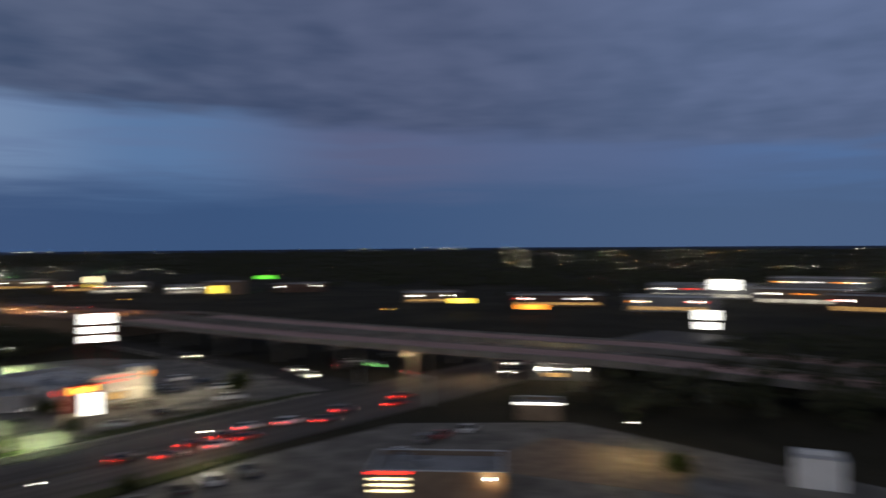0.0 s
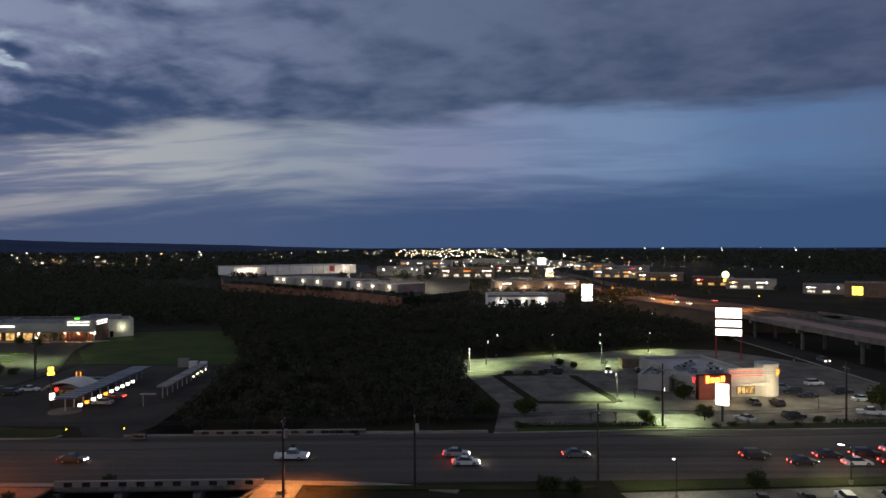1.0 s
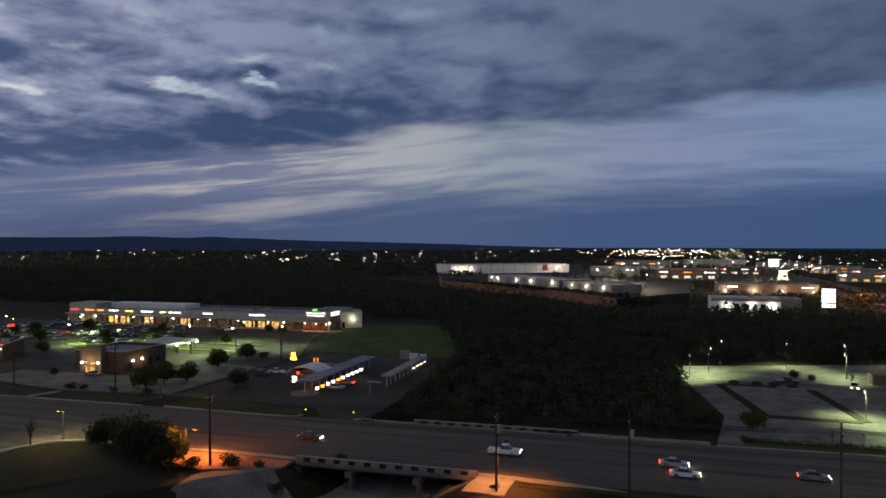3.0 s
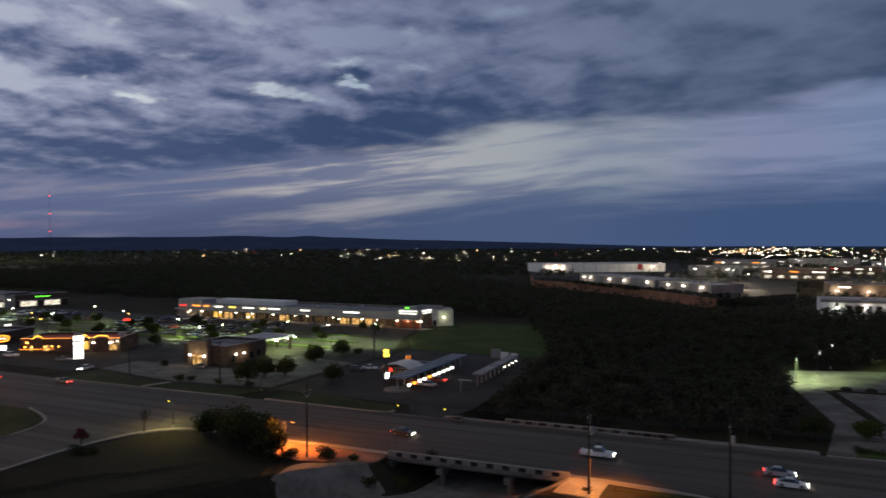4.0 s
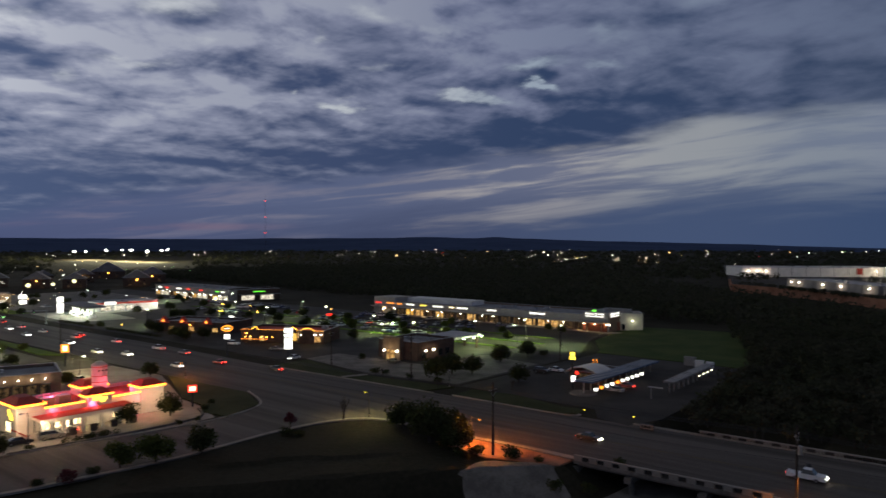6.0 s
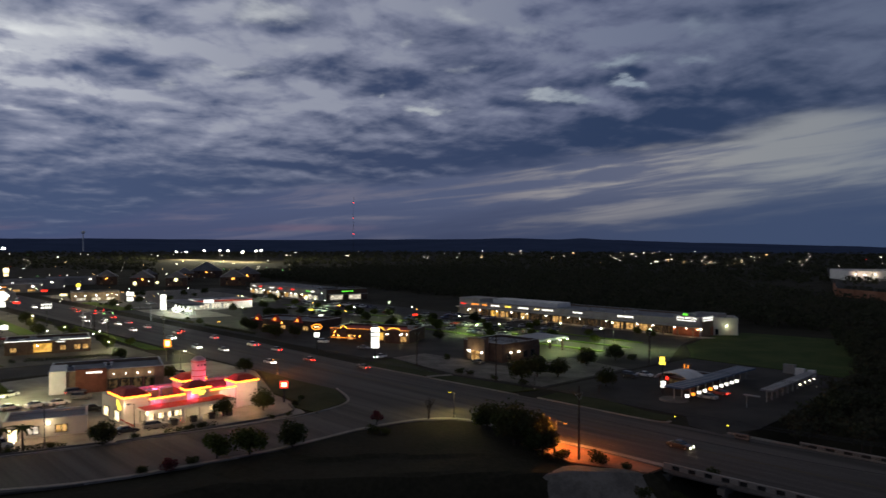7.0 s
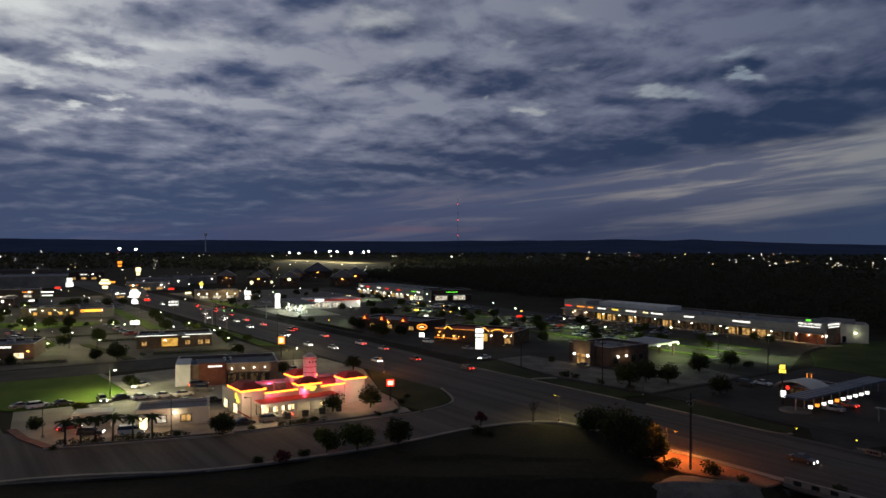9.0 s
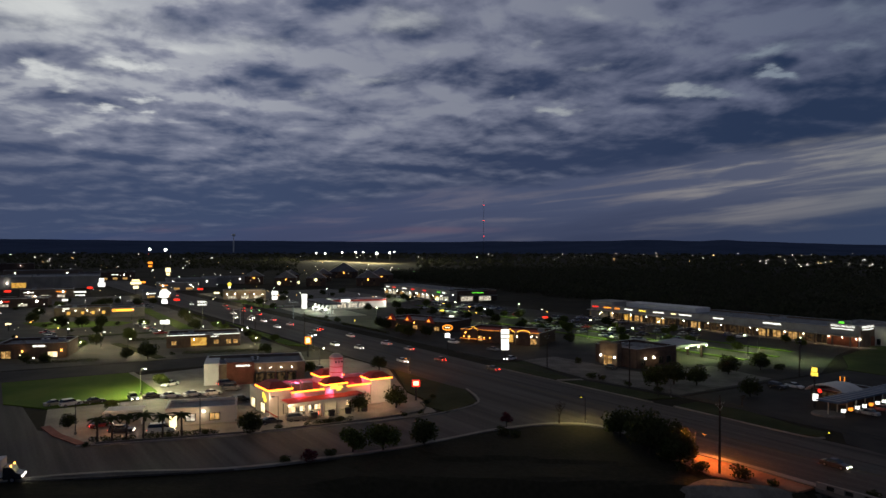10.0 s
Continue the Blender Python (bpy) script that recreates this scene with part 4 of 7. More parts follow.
for x, y, h in [(-232, 194, 3.6), (-205, 193.8, 4.2), (-176, 194, 3.4), (-152, 194, 3.8), (-222, 207.4, 3.2), (-190, 207.4, 3.8), (-168, 207.4, 3.0), (-140, 207.4, 3.6), (-236, 221.5, 3.4), (-206, 221.5, 3.0), (-180, 221.5, 3.6), (-152, 221.5, 3.2), (-340, 214, 4.4), (-318, 214, 3.6), (-290, 214, 4.0), (-270, 214, 3.4)]:
    j = int(abs(x) + h * 10) % 2
    stock.put(("pale", j), PALE[j], x, y, 0.2, x * 17, h / 4.0)
grow = random.Random(77)
for i in range(120):
    x, y = grow.uniform(-480, -215), grow.choice((grow.uniform(8, 92), grow.uniform(134, 240), grow.uniform(134, 240)))
    if (-264 < x < -240 and (3 < y < 80)) or (-395 < x < -345 and (28 < y < 75 or 140 < y < 200)) or (-268 < x < -228 and 142 < y < 170) or (-480 < x < -440 and 140 < y < 165) or y > 232 or (-222 < x < -180 and 140 < y < 172):
        continue
    j = grow.randrange(3)
    if grow.random() < 0.55:
        stock.put(("oak", j), OAK[j], x, y, 0, grow.uniform(0, 360), grow.uniform(0.55, 1.05))
    else:
        stock.put(("bush", j % 2), BUSH[j % 2], x, y, 0, grow.uniform(0, 360), grow.uniform(0.7, 1.3))
stock.put("red_bush", lambda: make_tree("red_bush", 1.8, 1.5, "leaf_red", 91, "low bush with purple-red leaves", 60, 9, 0.1, 0.3), -105.6, 44.6)
stock.put("red_tree", lambda: make_tree("plum_tree", 3.6, 1.3, "leaf_red", 92, "small tree with purple-red leaves", 60, 9, 0.3, 0.3), -104.5, 83.5)
for i, (x, y, h) in enumerate([(-101.5, 94, 5.0), (42, 156, 3.0), (28, 135, 2.4), (33, 136, 2.4), (-106, 128, 2.8), (-128, 132, 2.6), (44, 193, 3.0), (-92, 138, 3)]):
    stock.put(("bare", i % 2), lambda s=i: bare_tree("bare_tree", 4.0, 110 + s, "small leafless tree with twisted branches"), x, y, 0, i * 61, h / 4.0)
for i, (x, y) in enumerate([(-135.2, 18), (-134.4, 20.2), (-133.6, 22.4), (-132.6, 25), (-131.6, 28), (-130.6, 31)]):
    stock.put("palm", lambda: make_palm(5.0, 5), x, y, 0.1, i * 50, 0.95 + 0.03 * (i % 4))
# clipped hedges
for hx, hy, hw, rz in ((27, 131.4, 24, 2), (80, 133.4, 14, 1), (-231, 52, 2, 0), (-134.9, 20.5, 7, 72), (-131.6, 31, 12, 72), (-125.6, 57, 9, 82), (-228, 66, 22, 74), (-233, 22, 18, 72), (-270, 62, 30, 80), (-268, 18, 24, 80), (-300, 88, 34, 2), (-352, 90, 30, 2), (-262, 134.5, 40, 1), (-310, 134.5, 30, 1)):
    cs = [(u, 0.3 * math.sin(u * 3), 0.45) for u in np.arange(-hw / 2, hw / 2 + 0.1, 0.6)]
    ob = tagged(new("hedge", leaf_cloud("hedge", cs, [0.6] * len(cs), 45, 0.26, "leaf", 8)), "low clipped dark green hedge on the lot edge", "hedge")
    ob.matrix_basis = pose(hx, hy, 0, 0, 0, rz)


def in_woods(x, y):
    if y < 208:
        return -50 - (y - 133) * 0.09 < x < 6.5 - (y - 133) * 0.035 and y > 131.5 - (x < -30) * 1.0
    if y < 290:
        return x > -58 - (y - 208) * 0.42 and x < (6 + (y - 208) * 2.6 if y < 236 else 93)
    if x > 92 or x < -760:
        return False
    if y < 300 + max(0.0, -x - 120) * 0.12:
        return False
    wall = -20 - (y - 384) * 1.0
    if y > 372 and x > wall - 4:
        return False
    return not (12 < x < 82 and y > 362)


def make_woods():
    rng = random.Random(11)
    near_c, near_r, far_c, far_r = [], [], [], []
    f = Form()
    y = 132.0
    while y < 690:
        step = 3.9 if y < 300 else 6.0 if y < 420 else 9.0
        x = -96.0 if y < 290 else -760.0
        while x < 96:
            px, py = x + rng.uniform(-.5, .5) * step, y + rng.uniform(-.5, .5) * step
            if in_woods(px, py):
                short = 1.0
                if py > 300 and -260 < px < 30:
                    gap = min(math.hypot(px - wx, py - wy) for wx, wy in ((-22, 384), (-37, 404), (-52, 424), (-69, 445), (-86, 466), (-104, 481), (-122, 496), (-141, 508), (-160, 521), (-200, 560), (-240, 600)))
                    if gap < 20:
                        x += step
                        continue
                    short = min(1.0, 0.35 + gap / 140)
                h = short * (3.2 + 3.4 * rng.random() + 1.8 * noise.noise((px * 0.03, py * 0.03, 2.0))) * (0.7 if py < 140 else 1.0)
                if y < 300 and abs(px) < 130:
                    for _ in range(3):
                        near_c.append((px + rng.uniform(-1.2, 1.2), py + rng.uniform(-1.2, 1.2), h * rng.uniform(.5, .82)))
                        near_r.append(rng.uniform(1.0, 1.9))
                    if py < 150:
                        f.tube((px, py, -0.3), (px + rng.uniform(-.4, .4), py, h * 0.6), 0.16, 0.08, 5)
                else:
                    far_c.append((px, py, h * 0.62))
                    far_r.append(step * rng.uniform(.42, .62))
            x += step
        y += step * 0.92
    for _ in range(330):
        px, py = rng.uniform(-90, 95), rng.uniform(445, 1000)
        if px > -30 - (py - 455) * 0.45 and not (-210 < px < -60 and 640 < py < 790) and py > 560:
            far_c.append((px, py, 8.0))
            far_r.append(rng.uniform(2.5, 4.5))
    for i in range(70):
        s = i / 69
        far_c.append((-20 - 140 * s + rng.uniform(2, 5), 388 + 138 * s + rng.uniform(2, 5), 5.9))
        far_r.append(rng.uniform(0.9, 1.7))
    for i in range(26):
        far_c.append((rng.uniform(-215, -150), rng.uniform(560, 640), 8.0))
        far_r.append(rng.uniform(2.0, 3.4))
    for i in range(64):
        s = i / 63
        far_c.append((-26 + 150 * s + rng.uniform(-3, 3), 388 + 52 * s + rng.uniform(-7, 5), rng.uniform(2.6, 5.0)))
        far_r.append(rng.uniform(2.6, 4.2))
    for i in range(90):
        px = rng.uniform(20, 118)
        far_c.append((px, rng.uniform(425, 462) if rng.random() < .5 else rng.uniform(505, 580), rng.uniform(2.0, 4.5)))
        far_r.append(rng.uniform(2.2, 4.0))
    k = tagged(new("woods", leaf_cloud("woods", near_c, near_r, 34, 0.75, "leaf_far", 3)), "dense dark oak and juniper woods beside the road", "woods", kind="stuff")
    part("trunks", f, "bark", k)
    for _ in range(420):
        px, py = rng.uniform(112, 240), rng.uniform(-30, 84)
        if px < 142 - (py - 75) * 0.3 - 26 or (py > 66 and px < 125) or px < 114 + abs(py - 20) * 0.1:
            continue
        tall = rng.uniform(4.0, 8.0) if py < 62 and px > 122 else rng.uniform(2.0, 4.0)
        far_c.append((px, py, tall))
        far_r.append(rng.uniform(2.0, 3.8))
    tagged(new("far_woods", leaf_cloud("far_woods", far_c, far_r, 22, 1.7, "leaf_far", 4)), "dark woods reaching to the edge of town", "woods", kind="stuff")
    cs, rs = [], []
    for i in range(15000):
        a, d = rng.uniform(-85, 110), 460 * math.exp(rng.random() * 2.15)
        x, y = -d * math.sin(radians(a)), d * math.cos(radians(a))
        if -760 < x < 96 and y < 690:
            continue
        if x < -180 and 0 < y < 300 and d < 1100 or x < -120 and y < 120 and d < 900:
            continue
        if (-230 < x < 420 and 380 < y < 1300) or (96 < x < 420 and y < 600):
            if rng.random() < 0.93:
                continue
        if a < -20 and d < 560 and rng.random() < 0.7:
            continue
        if 58.5 < a < 68 and 820 < d < 1780:
            continue
        cs.append((x, y, 2.0))
        rs.append(4.0 + d * 0.0016)
    tagged(new("distant_trees", leaf_cloud("distant_trees", cs, rs, 12, [r * 0.75 for r in rs], "leaf_far", 6, 0.55)), "distant dark tree cover stretching to the hills", "trees", kind="stuff")


make_woods()


# ---- cars ----
PROFILE = {
    "sedan": ([(-2.3, .28), (2.3, .28), (2.34, .55), (2.2, .74), (1.05, .92), (-1.6, .95), (-2.25, .88), (-2.36, .6)], [(1.1, .9), (.35, 1.42), (-.85, 1.45), (-1.75, .93)], 1.8, 1.38),
    "suv": ([(-2.35, .34), (2.35, .34), (2.4, .7), (2.25, .98), (1.15, 1.1), (-2.25, 1.12), (-2.4, .75)], [(1.2, 1.08), (.55, 1.68), (-1.95, 1.72), (-2.3, 1.1)], 1.9, 1.4),
    "pickup": ([(-2.85, .42), (2.85, .42), (2.9, .8), (2.75, 1.08), (1.35, 1.18), (-.75, 1.18), (-.78, .98), (-2.75, .98), (-2.75, 1.18), (-2.88, 1.15), (-2.9, .7)], [(1.4, 1.16), (.8, 1.82), (-.5, 1.85), (-.75, 1.16)], 1.95, 1.48),
    "van": ([(-2.5, .34), (2.5, .34), (2.52, .75), (2.3, 1.0), (1.7, 1.15), (-2.45, 1.2), (-2.52, .8)], [(1.75, 1.12), (.9, 1.85), (-2.2, 1.92), (-2.45, 1.18)], 1.95, 1.55)}
NAMES = {"sedan": "car", "suv": "suv", "pickup": "pickup_truck", "van": "van"}


def slab(outline, half, top_half=None):
    """A side view (x, z) made solid across y; the width narrows to top_half at its highest point."""
    n = len(outline)
    zs = [z for _, z in outline]
    lo, hi = min(zs), max(zs)
    w = [half + ((top_half or half) - half) * (z - lo) / (hi - lo) for z in zs]
    vs = [(x, -w[i], z) for i, (x, z) in enumerate(outline)] + [(x, w[i], z) for i, (x, z) in enumerate(outline)]
    fs = [tuple(range(n)), tuple(range(2 * n - 1, n - 1, -1))] + [(i, i + n, (i + 1) % n + n, (i + 1) % n) for i in range(n)]
    return Form().mesh(vs, fs)


def make_car(kind, paint, lit):
    body, cab, width, wheelbase = PROFILE[kind]
    word = {"sedan": "sedan", "suv": "sport utility car", "pickup": "pickup truck", "van": "van"}[kind]
    t = thing(NAMES[kind], 0, 0, 0, 0, f"{paint} {word} with lights on, on the roadway" if lit else f"parked {paint} {word} on the lot", "car" if kind in ("sedan", "suv") else word.split()[0])
    b = part("body", slab(body, width / 2, width / 2 - 0.08), "paint_" + paint, t)
    front, rear = body[3][0], body[-1][0]
    part("glasshouse", slab(cab, width / 2 - 0.1, width / 2 - 0.3), "glass", t, "dark tinted windows")
    rx0, rx1, rz = cab[2][0] + 0.05, cab[1][0] - 0.05, cab[2][1]
    part("roof_panel", Form().box((rx0 + rx1) / 2, 0, rz - 0.03, rx1 - rx0, width - 0.58, 0.07, taper=0.93), "paint_" + paint, t)
    wheel = Form().tube((0, -0.11, 0), (0, 0.11, 0), 0.34, n=12).data("wheel", "tyre")
    rim = Form().tube((0, -0.125, 0), (0, 0.125, 0), 0.2, n=8).data("rim", "rim")
    for sx in (-wheelbase, wheelbase):
        for sy in (-1, 1):
            w = new("wheel", wheel)
            w.parent, w.matrix_basis = t, pose(sx, sy * (width / 2 - 0.1), 0.34)
            r = new("rim", rim)
            r.parent = w
    zl = body[2][1]
    for sy in (-1, 1):
        part("headlight", Form().box(body[2][0] - 0.01, sy * (width / 2 - 0.3), zl - 0.08, 0.06, 0.34, 0.15), "head" if lit else "lens_off", t)
        part("tail_light", Form().box(rear + 0.02, sy * (width / 2 - 0.24), zl, 0.08, 0.26, 0.16), "tail" if lit else "lens_red", t)
    return t


def car(kind, paint, x, y, rz, lit=False, z=0.07):
    return stock.put((kind, paint, lit), lambda: make_car(kind, paint, lit), x, y, z, rz, 0.9)


ROAD_CARS = [("pickup", "white", -24, 112, 0), ("sedan", "silver", 2, 113.6, 0), ("sedan", "white", 3.4, 109, 0), ("sedan", "grey", 21, 113, 0), ("suv", "black", 49, 112, 0), ("sedan", "black", 55, 108.8, 0), ("sedan", "black", 60.6, 112, 0),
             ("sedan", "white", 63, 108.2, 0), ("suv", "black", 66.5, 112.2, 0), ("sedan", "red", 69, 108.8, 0), ("sedan", "white", 73, 115, 0), ("sedan", "black", -58, 111, 0), ("suv", "white", 80, 112, 0), ("sedan", "grey", 86, 108.5, 0), ("suv", "grey", 93, 112, 0),
             ("sedan", "silver", -211, 106.5, 0), ("sedan", "white", -222.5, 103, 0), ("sedan", "white", -241, 118, 180), ("sedan", "silver", -200, 119, 180), ("sedan", "red", -176, 115.5, 180), ("pickup", "white", -214, 118.5, 180), ("suv", "grey", -263, 114, 180),
             ("sedan", "red", -268, 117.5, 180), ("sedan", "white", -290, 113.5, 180), ("sedan", "silver", -312, 114, 180), ("sedan", "white", -310, 109, 0), ("sedan", "grey", -320, 106, 0), ("suv", "white", -326, 109, 0), ("sedan", "white", -332, 103, 0),
             ("sedan", "black", -365, 117, 180), ("sedan", "grey", -380, 114, 180), ("sedan", "silver", -352, 108, 0), ("sedan", "red", -400, 118, 180), ("suv", "white", -420, 105, 0), ("sedan", "black", -155, 119, 180), ("sedan", "white", -180, 105, 0),
             ("sedan", "white", -440, 116, 180), ("sedan", "grey", -470, 108, 0), ("sedan", "white", -500, 115, 180), ("sedan", "silver", -250, 106, 0), ("sedan", "red", -340, 117, 180), ("sedan", "white", -284, 105.5, 0)]
for kind, paint, x, y, rz in ROAD_CARS:
    car(kind, paint, x, y, rz, True)
for kind, paint, x, y, z in [("sedan", "white", 113, 476, .6), ("suv", "grey", 114.6, 440, 1.6), ("sedan", "silver", 113.8, 389, 3.4), ("suv", "white", 113.6, 347, 4.8), ("sedan", "white", 115, 333, 5.3), ("sedan", "grey", 137, 360, 4.4), ("suv", "black", 136, 420, 2.4), ("sedan", "white", 112, 560, .5), ("suv", "grey", 117, 620, .5)]:
    car(kind, paint, x, y, -90 if x < 130 else 90, True, z)
for kind, paint, x, y in [("sedan", "silver", 99.6, 339), ("sedan", "white", 102.5, 305), ("suv", "grey", 107.9, 202), ("sedan", "black", 96, 410)]:
    car(kind, paint, x, y, -86, True)
for kind, paint, x, y, rz in [("sedan", "white", -166, 134, -80), ("sedan", "red", -146, 20, 100), ("suv", "black", -139.4, 22.6, 65), ("van", "white", -136, 28.6, 75), ("sedan", "white", -180, 40, -60), ("suv", "grey", -173, 51.5, 90), ("suv", "black", 43, 186, -100), ("sedan", "white", 112, 148, -95), ("sedan", "silver", 115, 158, -95), ("suv", "black", 128, 152, 0), ("sedan", "white", 133, 156, 180), ("sedan", "grey", 150, 112, 180), ("suv", "white", 160, 118, 180), ("sedan", "red", 104, 108, 0), ("sedan", "red", 110, 112, 0),
                              ("sedan", "silver", -132.6, 55.6, 250), ("suv", "black", -168, 29.5, 0), ("sedan", "red", -72.6, 157, 180)]:
    car(kind, paint, x, y, rz, True, 0.09)
for kind, paint, x, y, rz in [("sedan", "silver", -72.4, 151, 180), ("sedan", "white", -96, 165, 0), ("suv", "black", -98, 161, 0), ("sedan", "black", 65, 149, 90), ("suv", "black", 69.5, 148, 90), ("sedan", "grey", 78, 164.5, 170), ("suv", "black", 78.4, 160, 170), ("sedan", "black", 79.5, 155.5, 170),
                              ("suv", "white", 88, 169, 10), ("suv", "black", 89.5, 159.5, 0), ("sedan", "white", 89.5, 152, 0), ("pickup", "white", 84, 139.5, 160), ("suv", "black", 67.5, 137, 0), ("sedan", "silver", 57.5, 135.5, 120), ("pickup", "black", 29, 188, 0), ("suv", "black", 52, 185, 0),
                              ("suv", "white", 52.5, 92.5, 80), ("pickup", "grey", 58, 92, 80), ("sedan", "black", 47.5, 92.5, 80), ("sedan", "grey", 41.5, 92.5, 80), ("sedan", "black", -169, 22, 100), ("suv", "white", -169, 17.4, 100), ("sedan", "tan", -171, 14.6, 100), ("sedan", "black", -168, 33.6, 95),
                              ("sedan", "white", -166, 37, 95), ("sedan", "white", -165, 41.6, 95), ("sedan", "white", -164, 45.6, 95), ("suv", "grey", -167, 51, 60), ("suv", "black", -153, 48.6, 90), ("sedan", "grey", -156, 44, 90), ("sedan", "black", -131.4, 47.6, 80), ("suv", "grey", -130.8, 52.6, 80), ("sedan", "black", -176, 57.6, 80),
                              ("sedan", "silver", -180, 79, 20), ("suv", "white", -205, 140, 20), ("sedan", "grey", -184, 141.5, 20), ("sedan", "silver", -196, 176, 90), ("sedan", "black", -139, 148, 0), ("sedan", "white", 98, 83, 20), ("suv", "grey", 88, 84, 20), ("sedan", "red", 92, 84, 20), ("sedan", "white", 80, 82, 10)]:
    car(kind, paint, x, y, rz, False, 0.09)
rng = random.Random(21)
for row_y, x0, x1, fill in ((200, -238, -172, .5), (214, -244, -160, .5), (228, -250, -150, .5), (240, -250, -150, .5), (206, -330, -262, .45), (224, -345, -262, .45), (236, -420, -270, .35), (60, -330, -270, .35), (24, -318, -276, .4), (80, -470, -400, .4), (160, -440, -400, .4)):
    x = x0
    while x < x1:
        if rng.random() < fill:
            car(rng.choice(("sedan", "sedan", "suv", "pickup")), rng.choice(("white", "silver", "black", "grey", "grey", "black", "blue", "white", "silver", "red")), x, row_y, 90 + rng.choice((0, 180)))
        x += 2.9


def box_truck():
    t = thing("box_truck", 0, 0, 0, 0, "white box truck with a dark cab and marker lights", "truck")
    part("cargo_box", Form().box(-1.4, 0, 0.9, 5.4, 2.4, 2.5), "white_wall", t)
    part("cab", slab([(1.4, .5), (3.8, .5), (3.85, 1.1), (3.0, 1.4), (2.5, 2.2), (1.4, 2.25)], 1.05, 0.95), "paint_black", t)
    part("chassis", Form().box(0, 0, 0.5, 7.4, 1.0, 0.35), "dark_metal", t)
    for sx in (-2.8, 2.6):
        for sy in (-1, 1):
            w = part("wheel", Form().tube((sx, sy * 0.95, 0.45), (sx, sy * 1.2, 0.45), 0.45, n=12), "tyre", t)
            part("rim", Form().tube((sx, sy * 1.0, 0.45), (sx, sy * 1.22, 0.45), 0.24, n=8), "rim", w)
    for sy in (-1, 1):
        part("headlight", Form().box(3.86, sy * 0.75, 0.75, 0.12, 0.3, 0.2), "head", t)
        part("marker_light", Form().box(2.4, sy * 0.8, 2.28, 0.2, 0.2, 0.14), "lamp_sodium", t)
    return t


box_truck().matrix_basis = pose(-120.4, 2.6, 0.07, 0, 0, 72)


# ---- poles, wires, lamps ----
def utility_pole(h=11.8, can=False):
    t = thing("utility_pole", 0, 0, 0, 0, "dark timber utility pole with crossarm and insulators", "utility pole", "poles along the road")
    part("pole", Form().tube((0, 0, -0.5), (0, 0, h), 0.19, 0.12), "wood", t)
    arm = part("crossarm", Form().box(0, 0, h - 1.5, 0.14, 2.2, 0.16), "wood", t)
    for o in (-0.95, -0.4, 0.4, 0.95):
        part("insulator", Form().tube((0, o, h - 1.34), (0, o, h - 1.1), 0.06, 0.04, 6), "lens_off", arm)
    part("brace", Form().tube((0.08, -0.7, h - 1.5), (0.08, 0, h - 2.3), 0.03).tube((0.08, 0.7, h - 1.5), (0.08, 0, h - 2.3), 0.03), "metal", t)
    if can:
        part("transformer", Form().tube((0.35, 0, h - 3.6), (0.35, 0, h - 2.5), 0.28, n=10), "metal", t)
    return t


NEAR_POLES = [(-66, 93.5), (-21.5, 95), (-4, 97.6), (21.5, 99)]
FAR_POLES = [(40.5, 131.4), (75.5, 133.2), (-118, 132)]
for i, (x, y) in enumerate(NEAR_POLES + FAR_POLES + [(-148, 132.5), (-238, 98.5), (-365, 128), (-245, 83), (-300, 96.5), (-104, 181)]):
    stock.put(("pole", i in (1, 2)), lambda c=i in (1, 2): utility_pole(11.8, c), x, y, -0.05 if i < 7 else 0, 0, 1.0 if i < 7 else 0.88)


def wires(name, poles, offsets, h, sag, label):
    t = thing(name, 0, 0, 0, 0, label, "power line")
    for o, z in offsets:
        f = Form()
        for (ax, ay), (bx, by) in zip(poles, poles[1:]):
            n = 12
            pts = [(ax + (bx - ax) * s / n, ay + (by - ay) * s / n + o, h + z - 4 * sag * (s / n) * (1 - s / n)) for s in range(n + 1)]
            for p, q in zip(pts, pts[1:]):
                f.tube(p, q, 0.022, n=4)
        part("wire", f, "dark_metal", t)


wires("power_line", [(-130, 90)] + NEAR_POLES + [(70, 101)], [(-0.95, 0), (-0.4, 0), (0.4, 0), (0.95, 0), (0, -2.2), (0, -3.4)], 10.7, 0.5, "thin dark power lines strung between the poles")
wires("power_line", [(-148, 132.5), (-118, 132), (40.5, 131.4), (75.5, 133.2)], [(-0.7, 0), (0.7, 0)], 10.6, 0.8, "thin dark power lines along the far kerb")


def lot_lamp(h, head, watts, colour, label, name="lot_lamp", arm=0.9, twin=False, spot=0.0, slim=False):
    t = thing(name, 0, 0, 0, 0, label, "street lamp")
    part("base", Form().tube((0, 0, -0.1), (0, 0, 0.6), 0.25, n=10), "concrete", t)
    part("post", Form().tube((0, 0, 0.5), (0, 0, h), 0.09, 0.06), "dark_metal", t)
    for s in (-1, 1) if twin else (1,):
        a = part("arm", Form().tube((0, 0, h - 0.1), (s * arm, 0, h), 0.04), "dark_metal", t)
        part("housing", Form().box(s * (arm + 0.2), 0, h - 0.02, 0.75, 0.36, 0.16, taper=0.8), "dark_metal", a)
        if slim:
            part("lens", Form().box(s * (arm + 0.2), 0, h - 0.72, 0.1, 0.1, 0.7), head, a, "slim glowing lamp tube")
            continue
        part("lens", Form().box(s * (arm + 0.2), 0, h - 0.12, 0.6, 0.3, 0.1).ball(s * (arm + 0.2), 0, h - 0.16, 0.25 if watts and h > 6.9 else 0.1), head, a)
    if watts:
        bulb(arm + 0.2, 0, h - (0.8 if slim else 0.35), watts, colour, t, 0.3, spot)
    return t


